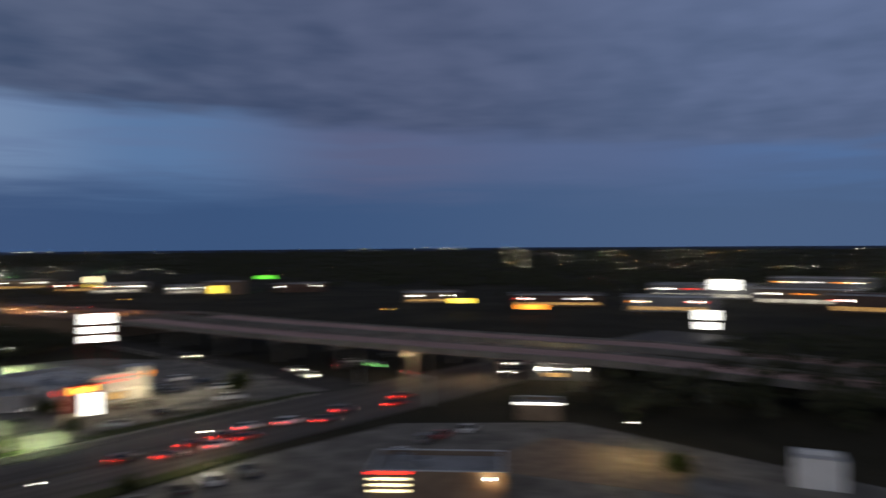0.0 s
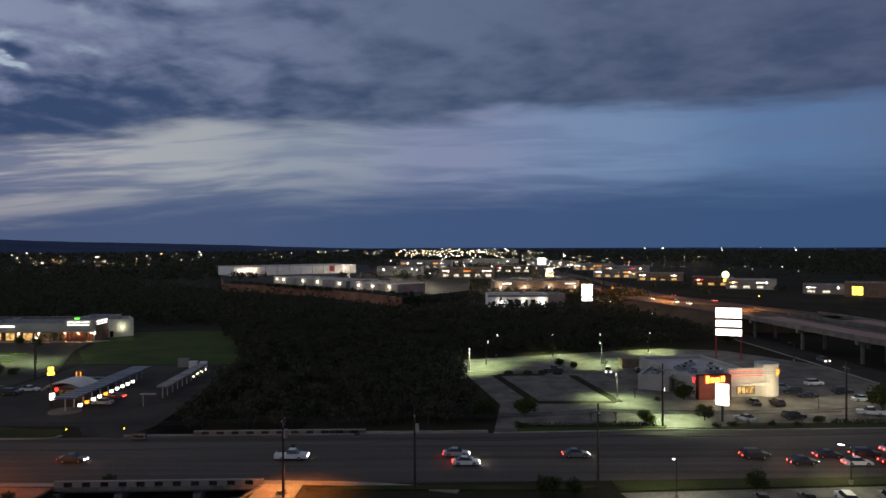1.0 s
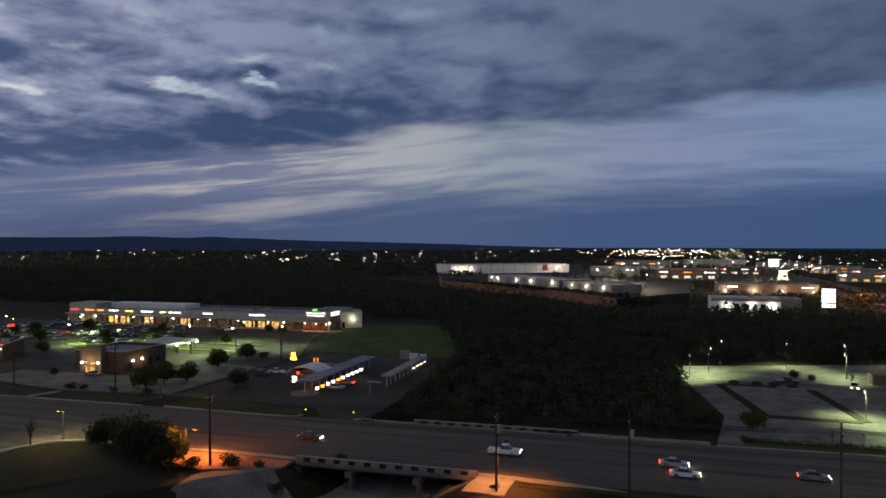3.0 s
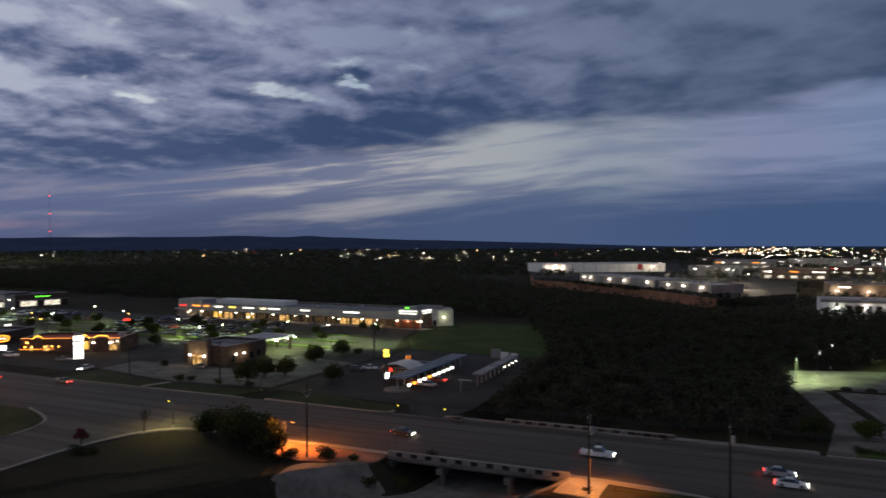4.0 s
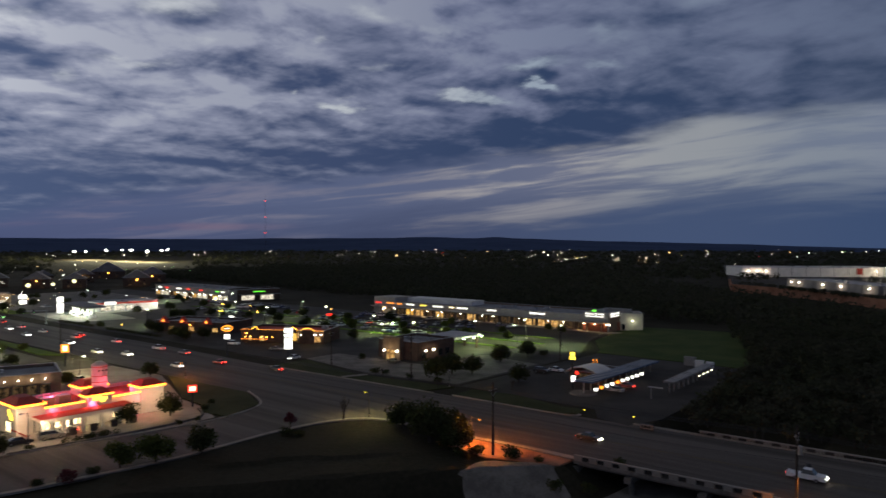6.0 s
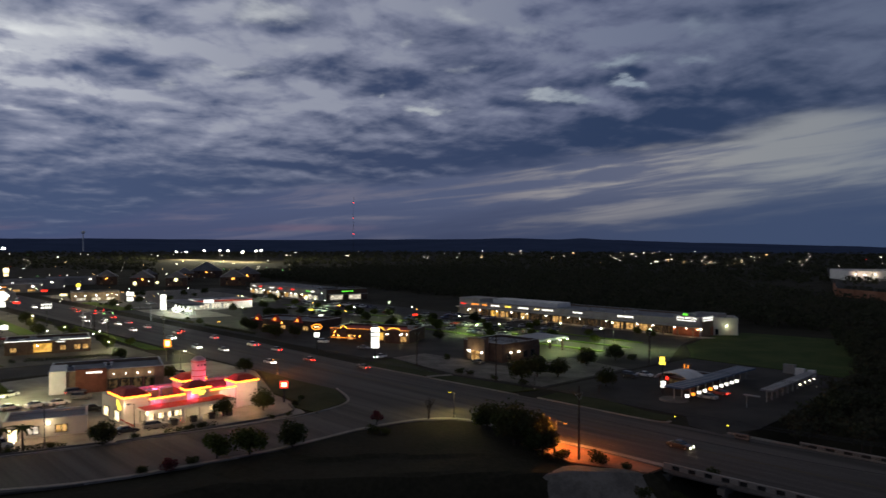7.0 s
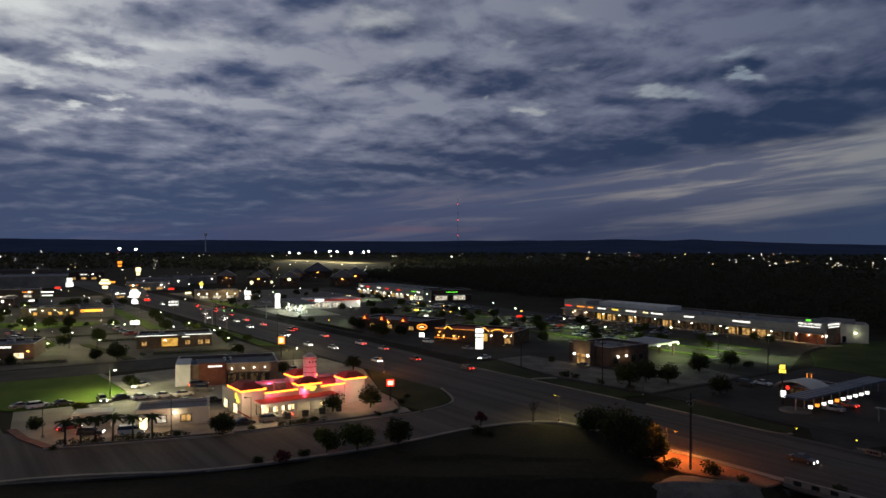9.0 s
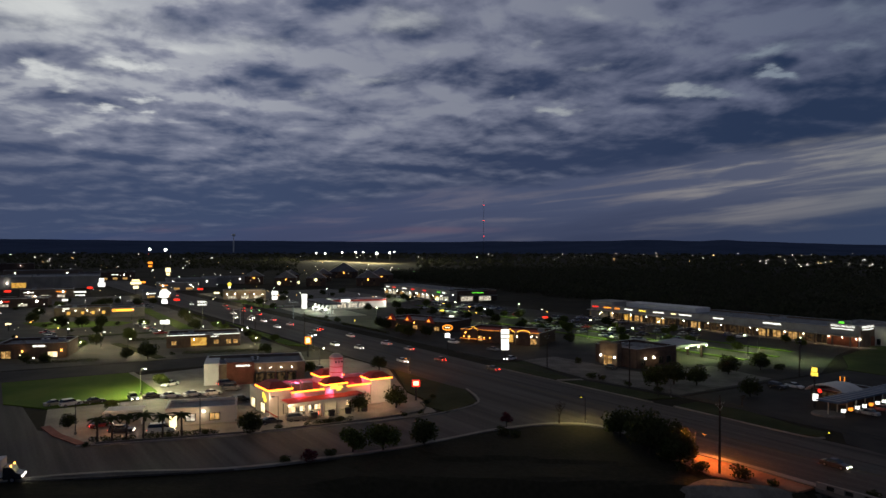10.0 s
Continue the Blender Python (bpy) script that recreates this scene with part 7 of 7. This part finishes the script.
b7.lamp(-30, 5, 900, "lamp_white", WHITE)

# lawn and unseen bulbs added for the green glow under the trees
sheet("shop_lawn", [(-362, 18), (-330, 26), (-328, 52), (-340, 60), (-352, 48), (-358, 30)], 0.12, "lawn", "lit lawn strip under trees", 0.1)
for gx, gy in ((-352, 27), (-343, 36), (-338, 48)):
    bulb(gx, gy, 4.0, 1700, (.95, 1.0, .4), None, 0.3)
# bare bulbs without fixtures, added to brighten the western lots
for gx, gy, gw in ((-258, 45, 500), (-236, 78, 1600), (-280, 86, 2000), (-300, 50, 1100), (-238, 25, 500), (-330, 75, 2000), (-410, 130, 4200), (-440, 150, 4200), (-470, 160, 4200), (-500, 140, 4200), (-560, 70, 4000), (-520, 90, 4000)):
    bulb(gx, gy, 5.0, gw, (1.0, .86, .5), None, 0.3)


def traffic_signal(x, y, rz, lamp):
    t = thing("traffic_signal", x, y, 0, rz, "traffic signal on a long mast arm over the road", "traffic signal", "signals at the crossing")
    part("pole", Form().tube((0, 0, 0), (0, 0, 6.4), 0.16, 0.12), "metal", t)
    part("mast_arm", Form().tube((0, 0, 6.0), (9, 0, 6.3), 0.1, 0.06), "metal", t)
    for u in (5, 8.5):
        h = part("signal_head", Form().box(u, 0, 5.4, 0.45, 0.35, 1.2), "dark_metal", t)
        part("signal_lamp", Form().ball(u, -0.2, 5.6 if lamp == "far_green" else 6.3, 0.28), lamp, h)


for x, y, rz, lamp in ((-306, 97, 90, "far_green"), (-318, 126, -90, "far_green"), (-312, 96, 100, "far_red"), (108, 102, 85, "far_red"), (114, 131, -95, "far_green")):
    traffic_signal(x, y, rz, lamp)

# fuel station
gas = House("fuel_station_shop", "white lit fuel station shop with a red band", "shop", -352, 178, 78, 30, 14, 4.8, "white_wall", "roof_pale", units=2)
gas.panel(0, 3.7, 29.8, 1.0, "red_wall", deep=0.3)
gas.panel(-8, 3.6, 5, 1.3, "sign_white", deep=0.5)
for u in (-10, -4, 2):
    gas.window(u, 0.4, 5, 2.6, "win_white", bars=3)
gas.letters(4, 3.9, 5, 0.7, "sign_red")
sheet("forecourt", [(-372, 140), (-318, 136), (-312, 162), (-346, 166), (-350, 196), (-368, 168)], 0.09, "concrete", "pale concrete fuel forecourt", 0.1)
# bare bulbs added to brighten the shop front
for gx, gy in ((-347, 170), (-346, 182), (-348, 192)):
    bulb(gx, gy, 3.4, 800, (1.0, .97, .82), None, 0.4)
fc = thing("fuel_canopy", -343, 152, 0, -8, "broad fuel station canopy with bright white underside", "canopy")
part("canopy_roof", Form().box(0, 0, 4.7, 34, 10, 0.9), "roof", fc)
part("canopy_edge", Form().box(0, -5.05, 4.9, 34.1, 0.12, 0.6), "letter_dark", fc)
for sx in (-14, -7, 0, 7, 14):
    c = part("column", Form().box(sx, 0, 0, 0.7, 0.7, 4.7), "white_wall", fc)
    part("pump", Form().box(sx, -1.2, 0.1, 0.9, 0.6, 1.7).box(sx, 1.2, 0.1, 0.9, 0.6, 1.7), "white_wall", fc)
    part("canopy_light", Form().box(sx, -2.6, 4.6, 1.4, 1.4, 0.08).box(sx, 2.6, 4.6, 1.4, 1.4, 0.08), "sign_white", fc)
for sx in (-11, 0, 11):
    bulb(sx, -2, 4.2, 6500, (.90, 1.0, .78), fc, 0.4)
for i, sx in enumerate((-11, -3, 5, 12)):
    car(("sedan", "suv", "pickup", "sedan")[i], ("black", "white", "grey", "silver")[i], -343 + sx, 149.6, -8)
mc = House("burger_shop", "bright fast-food shop with warm white light", "restaurant", -451, 146, 76, 26, 16, 5.4, "tan_wall", "roof", units=2)
for u in (-8, 0, 8):
    mc.window(u, 0.5, 4.6, 1.5, "win_white", bars=3)
for u in (-11, -6, 0, 6, 11):
    mc.lamp(u, 3.2, 220, "lamp_white", (1, .8, .45), r=0.34)
for i, (x, y, z) in enumerate(((-479, 180, 8.2), (-502, 204, 7.0), (-505, 219, 8.4), (-315, 206, 6.5))):
    t = lot_lamp(z, "lamp_green", 6000, (1.0, .95, .5), "bright yellowish lot floodlight", "flood_lamp")
    t.matrix_basis = pose(x, y, 0, 0, 0, 200)
    # lamp glass enlarged to a glowing ball that stands for its glare
    part("flood_glare_ball", Form().ball(1.2, 0, z - 0.2, 1.3 if i in (0, 2) else 1.0), "lamp_flood", t)


# gabled apartment blocks with amber lamps
def apartment(x, y, rz, w, d, h):
    t = thing("apartment_block", x, y, 0, rz, "dark gabled apartment block with an amber lamp", "apartment block", "apartment blocks")
    part("wall", Form().box(0, d / 2, 0, w, d, h), "brown_wall", t)
    part("roof", Form().mesh([(-w / 2 - .5, -.5, h), (w / 2 + .5, -.5, h), (w / 2 + .5, d + .5, h), (-w / 2 - .5, d + .5, h), (0, -.5, h + w * .32), (0, d + .5, h + w * .32)], [(0, 1, 4), (2, 3, 5), (1, 2, 5, 4), (3, 0, 4, 5), (0, 3, 2, 1)]), "roof", t)
    for s in (-1, 1):
        for fl in range(2):
            wn = part("window", Form().box(s * w * .25, -0.05, 1.2 + 3 * fl, 1.5, 0.12, 1.4), "dark_metal", t)
            part("pane", Form().box(s * w * .25, -0.1, 1.3 + 3 * fl, 1.3, 0.08, 1.2), "win_dim" if (x + fl) % 2 < 1 else "glass", wn)
    part("wall_lamp", Form().ball(0, -0.5, h * 0.8, 0.5), "lamp_sodium", t)
    bulb(0, -2.0, h * 0.8, 50, AMBER, t)


for x, y, rz, w in ((-620, 209, 70, 16), (-578, 222, 66, 18), (-640, 252, 72, 14), (-560, 242, 64, 16), (-637, 283, 66, 16), (-542, 282, 62, 20), (-592, 322, 62, 22), (-690, 330, 64, 30)):
    apartment(x, y, rz, w, 18, 7.0)

# warehouses on the terrace above the red wall
PLATEAU = 5.0
WALL = [(-22, 384), (-52, 424), (-86, 466), (-122, 496), (-160, 521), (-186, 600)]
f = Form()
f.prism([(-22, 384), (16, 446), (22, 586), (118, 590), (118, 1000), (-320, 1000)] + WALL[::-1][:-1], -0.5, PLATEAU - 0.2)
solo("terrace", f, "asphalt_dark", "raised terrace of the warehouse yard", "terrace", kind="structure")
solo("retaining_wall", ribbon(offset_line(WALL, 0.7), 0.9, -0.5, PLATEAU + 0.3), "rust_dirt", "long rust-red retaining wall below the warehouses", "wall", kind="structure")
fe = thing("fence", 0, 0, PLATEAU + 0.3, 0, "dark fence along the top of the wall", "fence")
line = [tuple(Vector(a).lerp(Vector(b), i / 12)) for a, b in zip(WALL, WALL[1:]) for i in range(12)]
for i, (x, y) in enumerate(line):
    part("post", Form().box(x, y, 0, 0.15, 0.15, 1.6), "dark_metal", fe)
for z in (0.2, 0.8, 1.4):
    part("rail", ribbon(line, 0.12, z, z + 0.18), "dark_metal", fe)


def warehouse(x, y, rz, w, d, h, lamps, wall="grey_wall", z=PLATEAU):
    b = House("warehouse", "long pale flat warehouse with bright wall lamps", "warehouse", x, y, rz, w, d, h, wall, "roof_pale", 0.5, z, units=4)
    for i in range(int(w / 12)):
        b.panel(-w / 2 + 6 + i * 12, 0, 0.3, h - 0.2, "concrete_dirty", deep=0.14, name="pilaster")
    for u in lamps:
        b.lamp(u * w, h * 0.62, 520, "lamp_white", (1.0, .78, .55), r=0.4, out=1.4)
    return b


warehouse(-94.4, 494.6, -46.7, 92, 26, 5.2, (-.44, -.34, -.06, .14, .42))
warehouse(-43.6, 440.6, -46.7, 48, 22, 4.8, (-.3, .0, .34))
b = warehouse(-141, 691, 34.7, 126, 46, 8.0, (-.46, -.4, -.34, .4), "white_wall")
b.panel(36, 2, 5, 5.4, "red_wall", deep=0.3)

# pale building and its brown neighbour
wh = House("pale_office", "pale two-tone building with columns behind the trees", "building", 40, 380, 2, 32, 16, 7.0, "white_wall", "roof_pale", units=2)
wh.panel(0, 5.4, 32.2, 1.3, "grey_wall", deep=0.4)
for u in (-4, 0, 4, 8):
    wh.window(u, 0.6, 2.2, 3.4, "glass")
wh.lamp(-9, 3.0, 900, "lamp_white", WHITE, r=0.4)
wh.lamp(12, 3.0, 900, "lamp_white", WHITE, r=0.4)
wh.lamp(3, 3.4, 500, "lamp_white", WHITE, r=0.25)
House("pale_office_wing", "plain lower wing of the pale building", "building", 61, 388, 2, 11, 16, 6.4, "grey_wall", "roof", units=1)
br = House("brown_store", "wide brown flat-roofed store with small lit signs", "shops", 62, 470, 1, 56, 30, 9.2, "tan_wall", "roof", units=3, z=0)
br.letters(-20, 6.8, 6, 1.6, "sign_white")
br.letters(22, 7.0, 7, 1.0, "sign_white")
# wall lamps added to brighten the store front
for u in (-24, -8, 8, 25):
    br.lamp(u, 5.2, 1100, "lamp_white", (1.0, .86, .66), r=0.3, out=2.0)

# far shops: rows along the freeway and in town
SHOPS = [(-40, 640, -5, 40, 8, 0), (20, 600, -4, 46, 8, 1), (70, 700, -6, 40, 7, 1), (-20, 820, -3, 60, 9, 1), (60, 900, -5, 70, 9, 0), (20, 1080, -4, 80, 9, 1), (-60, 1150, 2, 70, 9, 0), (150, 1020, -10, 60, 9, 0),
         (170, 700, -16, 44, 8, 2), (195, 640, -18, 40, 7, 2), (212, 560, -22, 30, 7, 2), (225, 520, -24, 34, 7, 1), (252, 470, -30, 26, 6, 1), (262, 440, -32, 24, 9, 3), (310, 420, -36, 36, 6, 0), (206, 800, -14, 50, 8, 2), (190, 900, -12, 50, 8, 2),
         (300, 280, -46, 30, 6, 2), (322, 210, -56, 46, 6, 2), (330, 150, -64, 40, 7, 2), (420, 170, -68, 60, 8, 1), (410, 110, -75, 50, 8, 1), (380, 70, -80, 44, 8, 2), (520, 130, -76, 60, 9, 1), (150, 96, -58, 14, 4, 2),
         (-700, 40, 80, 60, 8, 1), (-760, 110, 82, 50, 8, 2), (-560, 130, 78, 30, 6, 2), (-600, 150, 76, 40, 7, 0), (-820, 60, 84, 70, 9, 0), (-1100, 30, 86, 80, 10, 0), (-640, 190, 76, 40, 6, 0), (-480, 100, 80, 20, 5, 2), (-520, 40, 82, 30, 6, 1), (-450, 22, 80, 26, 5, 1)]
for i, (x, y, rz, w, h, style) in enumerate(SHOPS):
    b = House("far_shop", ("plain pale shop building in the distance", "pale shop building with white lit windows", "shop building with warm lit windows", "grey shop building with tall yellow lit windows")[style], "shops",
              x, y, rz, w, 16 + w * 0.2, h, ("grey_wall", "tan_wall", "brown_wall", "grey_wall")[i % 4], "roof_pale" if i % 2 else "roof", units=2, z=5.4 if -320 < x < 118 and 592 < y < 1000 else 0.0)
    for j in range(int(w / 9)):
        u = -w / 2 + 5 + j * 9
        if style == 3:
            if j == 0:
                b.window(u + 2, 1.2, 6, 5.4, "sign_yellow", bars=2)
        elif style:
            b.window(u, 0.8, 4.5, h * 0.26, ("win_white", "win_warm")[style - 1], bars=3)
        if style == 1 and j % 2 == 0 or style == 2 and j % 3 == 0:
            b.letters(u, h * 0.62, 6, h * 0.16, ("sign_white", "sign_white", "sign_red", "sign_orange")[(i + j) % 4])
    if style != 3:
        b.lamp(-w * 0.35, h * 0.7, 0, "lamp_white", r=0.5)
        b.lamp(w * 0.3, h * 0.7, 1500 if i % 3 == 0 or i < 12 else 0, "lamp_white", WHITE, r=0.5)

# near corner, seen only in passing: a low trapezoid shop with striped lights
nb = House("corner_shop", "low dark-roofed shop with bands of warm light", "shop", 69, 64, -52, 18, 10, 3.8, "tan_wall", "roof", units=2)
for z in (1.0, 1.8, 2.6):
    nb.panel(-6.4, z, 4.8, 0.3, "sign_warm")
nb.panel(-6.4, 3.4, 5.4, 0.35, "sign_red")
nb.lamp(7, 3, 150, "lamp_white", AMBER)
sheet("sandy_yard", [(82, 70), (104, 70), (110, 46), (92, 40)], 0.08, "tan_wall", "pale sandy yard beside the shop", 0.1)
t = lot_lamp(6, "lamp_white", 1500, (1.0, .8, .4), "lamp over the pale yard", "yard_lamp")
t.matrix_basis = pose(101, 52, 0, 0, 0, 40)
House("white_shed", "small plain white shed on the corner", "shed", 106, 27, -70, 6, 5, 4.2, "white_wall", "roof_pale", units=0)
kiosk = House("kiosk", "small tan kiosk with a white lit roof band", "kiosk", 113, 78, -55, 8, 6, 3.4, "tan_wall", "roof", units=0)
kiosk.panel(0, 3.0, 8.1, 0.45, "sign_white")


# ---- stadium, masts and the lights of the town ----
solo("playing_field", Form().prism([(-1564, 640), (-1164, 632), (-1180, 690), (-1590, 706)], -0.2, 0.6), "line_yellow", "floodlit playing field far away", "field", kind="structure")
for ang, d, z in ((66.6, 1500, 19), (65.9, 1560, 18), (64.6, 1520, 21), (63.5, 1500, 22), (62.9, 1540, 21), (61.8, 1400, 20), (60.8, 1450, 21), (60.4, 1480, 22), (78.9, 1500, 27), (77.8, 1500, 26)):
    t = thing("stadium_light", -d * math.sin(radians(ang)), d * math.cos(radians(ang)), 0, ang, "stadium floodlight mast with a bright lamp bank", "floodlight", "stadium floodlights")
    part("mast", Form().tube((0, 0, 0), (0, 0, z), 0.3, 0.2), "dark_metal", t)
    part("lamp_bank", Form().ball(0, 0, z, 2.5 if d == 1400 or z > 25 else 1.9, 0.85), "lamp_stadium", t)
for x, y, e in ((-1480, 660, 700000), (-1320, 655, 700000), (-1220, 655, 700000)):
    bulb(x, y, 30, e, (1.0, .92, .6), None, 2.0)
d = 3000
t = thing("radio_mast", -d * math.sin(radians(53.25)), d * math.cos(radians(53.25)), 0, 0, "tall thin radio mast with red warning lights", "mast")
part("mast", Form().tube((0, 0, 0), (0, 0, 232), 0.7, 0.4, 5), "dark_metal", t)
for z in (78, 143, 208):
    part("warning_light", Form().ball(0, 0, z, 2.2), "far_red", t)
d = 3400
t = thing("water_tower", -d * math.sin(radians(72.9)), d * math.cos(radians(72.9)), 0, 0, "hazy water tower on the horizon", "water tower")
# white walls pale the tower in place of distance haze
part("shaft", Form().tube((0, 0, 0), (0, 0, 78), 2.5, 2, 8), "white_wall", t)
part("tank", Form().ball(0, 0, 84, 8, 0.8, 12, 8), "white_wall", t)


def town_lights():
    rng = random.Random(5)
    groups = {"far_white": Form(), "far_amber": Form(), "far_red": Form(), "far_green": Form()}
    # heading range, dip range in degrees below level, how many, share of white
    for a0, a1, e0, e1, n, white in ((-32, -15, .30, .55, 16, .8), (-32, -12, .8, 1.2, 10, .5), (-4.5, 4, .42, .95, 130, .5), (-3, 2.5, .5, .75, 40, .6), (-12, 4, .9, 2.0, 190, .8), (-17, -7, 1.3, 2.3, 50, .6), (-2, 3, .5, 1.1, 40, .9), (-9, 3, .45, .9, 110, .75), (-20, -9, 1.0, 1.9, 70, .5), (4, 12, .45, .8, 26, .85), (12, 34, .3, 1.5, 85, .8),
                                     (34, 52, .35, 1.1, 40, .8), (52, 70, .35, .9, 24, .85), (70, 92, .3, 1.0, 30, .75), (74, 94, 1.0, 2.6, 80, .65), (58, 78, 1.2, 2.8, 55, .65), (66, 80, 2.0, 4.4, 34, .7), (80, 92, 3.0, 6.5, 34, .7), (-60, -32, .3, .55, 26, .8), (-80, -52, .55, 2.0, 120, .7), (-80, -58, 1.8, 3.8, 40, .55), (22, 31, .9, 1.5, 34, .75),
                                     (-26, -18, 1.6, 2.1, 16, .6), (-40, -26, 1.6, 2.3, 10, .6)):
        for _ in range(n):
            a, e = rng.uniform(a0, a1), rng.uniform(e0, e1)
            z = rng.uniform(4, 8)
            d = min((EYE - z) / math.tan(radians(e)), 4300)
            x, y = -d * math.sin(radians(a)), d * math.cos(radians(a))
            if d > 3200:
                z = EYE - d * math.tan(radians(e))
            kind = "far_white" if rng.random() < white else rng.choice(("far_amber", "far_amber", "far_amber", "far_amber", "far_amber", "far_amber", "far_red", "far_green"))
            r = d * rng.choice((.00012, .00016, .0002, .00026, .00034, .0005)) * (1.0 if d > 1500 else 0.8)
            groups[kind].ball(x, y, max(z, 1.0), r, 1.0, 6, 4)
    for kind, form in groups.items():
        solo("town_lights", form, kind, "scattered " + kind.split("_")[1] + " lamps of the distant town", "lights", kind="stuff")


town_lights()


# ---- small lights of the western shops ----
def shop_lamp(x, y, z, material, label):
    t = thing("small_lamp", x, y, 0, 0, label, "street lamp", "small lamps of the western lots")
    part("post", Form().tube((0, 0, -0.1), (0, 0, z), 0.05, 0.04, 6), "dark_metal", t)
    part("globe", Form().ball(0, 0, z, 0.2, 1.0, 8, 6), material, t)


lots = random.Random(58)
for i in range(64):
    x = -lots.uniform(225, 560)
    y = lots.choice((lots.uniform(10, 92), lots.uniform(130, 236)))
    if -372 < x < -318 and 134 < y < 200 or -300 < x < -226 and 138 < y < 170:
        continue
    shop_lamp(x, y, lots.uniform(1.2, 4.2), lots.choice(("lamp_white", "lamp_white", "lamp_green", "lamp_sodium", "far_amber")), "small glowing lamp among the western shops")
for x, y, w, lit in ((-236, 210, 3, "sign_red"), (-262, 178, 2.4, "sign_white"), (-288, 190, 2.6, "sign_yellow"), (-425, 98, 4, "sign_red"), (-458, 96, 3.4, "sign_white"), (-472, 134, 4.2, "sign_warm"), (-520, 136, 4.6, "sign_red"), (-585, 128, 5, "sign_white"), (-560, 20, 5, "sign_red"), (-455, 44, 3.6, "sign_white"), (-330, 12, 2.6, "sign_warm"), (-640, 120, 6, "sign_orange")):
    pylon_sign("roadside_board", x, y, 70, w * 0.8, [(2.6, 2.6 + w * 0.24, 1)], lit, "small lit board beside the shops")

# young trees lit by garden lamps
for x, y, h in ((-280, 48, 4.6), (-296, 84, 3.6), (-243, 82, 4.2), (-176, 71, 3.8), (-430, 39, 5.0), (-346, 30, 4.2), (-262, 30, 3.6), (-318, 60, 4.0)):
    j = int(abs(x)) % 2
    stock.put(("pale", j), PALE[j], x, y, 0.05, x * 7, h / 4.0)
    stock.put("garden_lamp", lambda: lot_lamp(2.6, "lamp_green", 1300, (.95, 1.0, .5), "low garden lamp beside a young tree", "garden_lamp", 0.4), x + 2.9, y - 0.8, 0.05, 30)
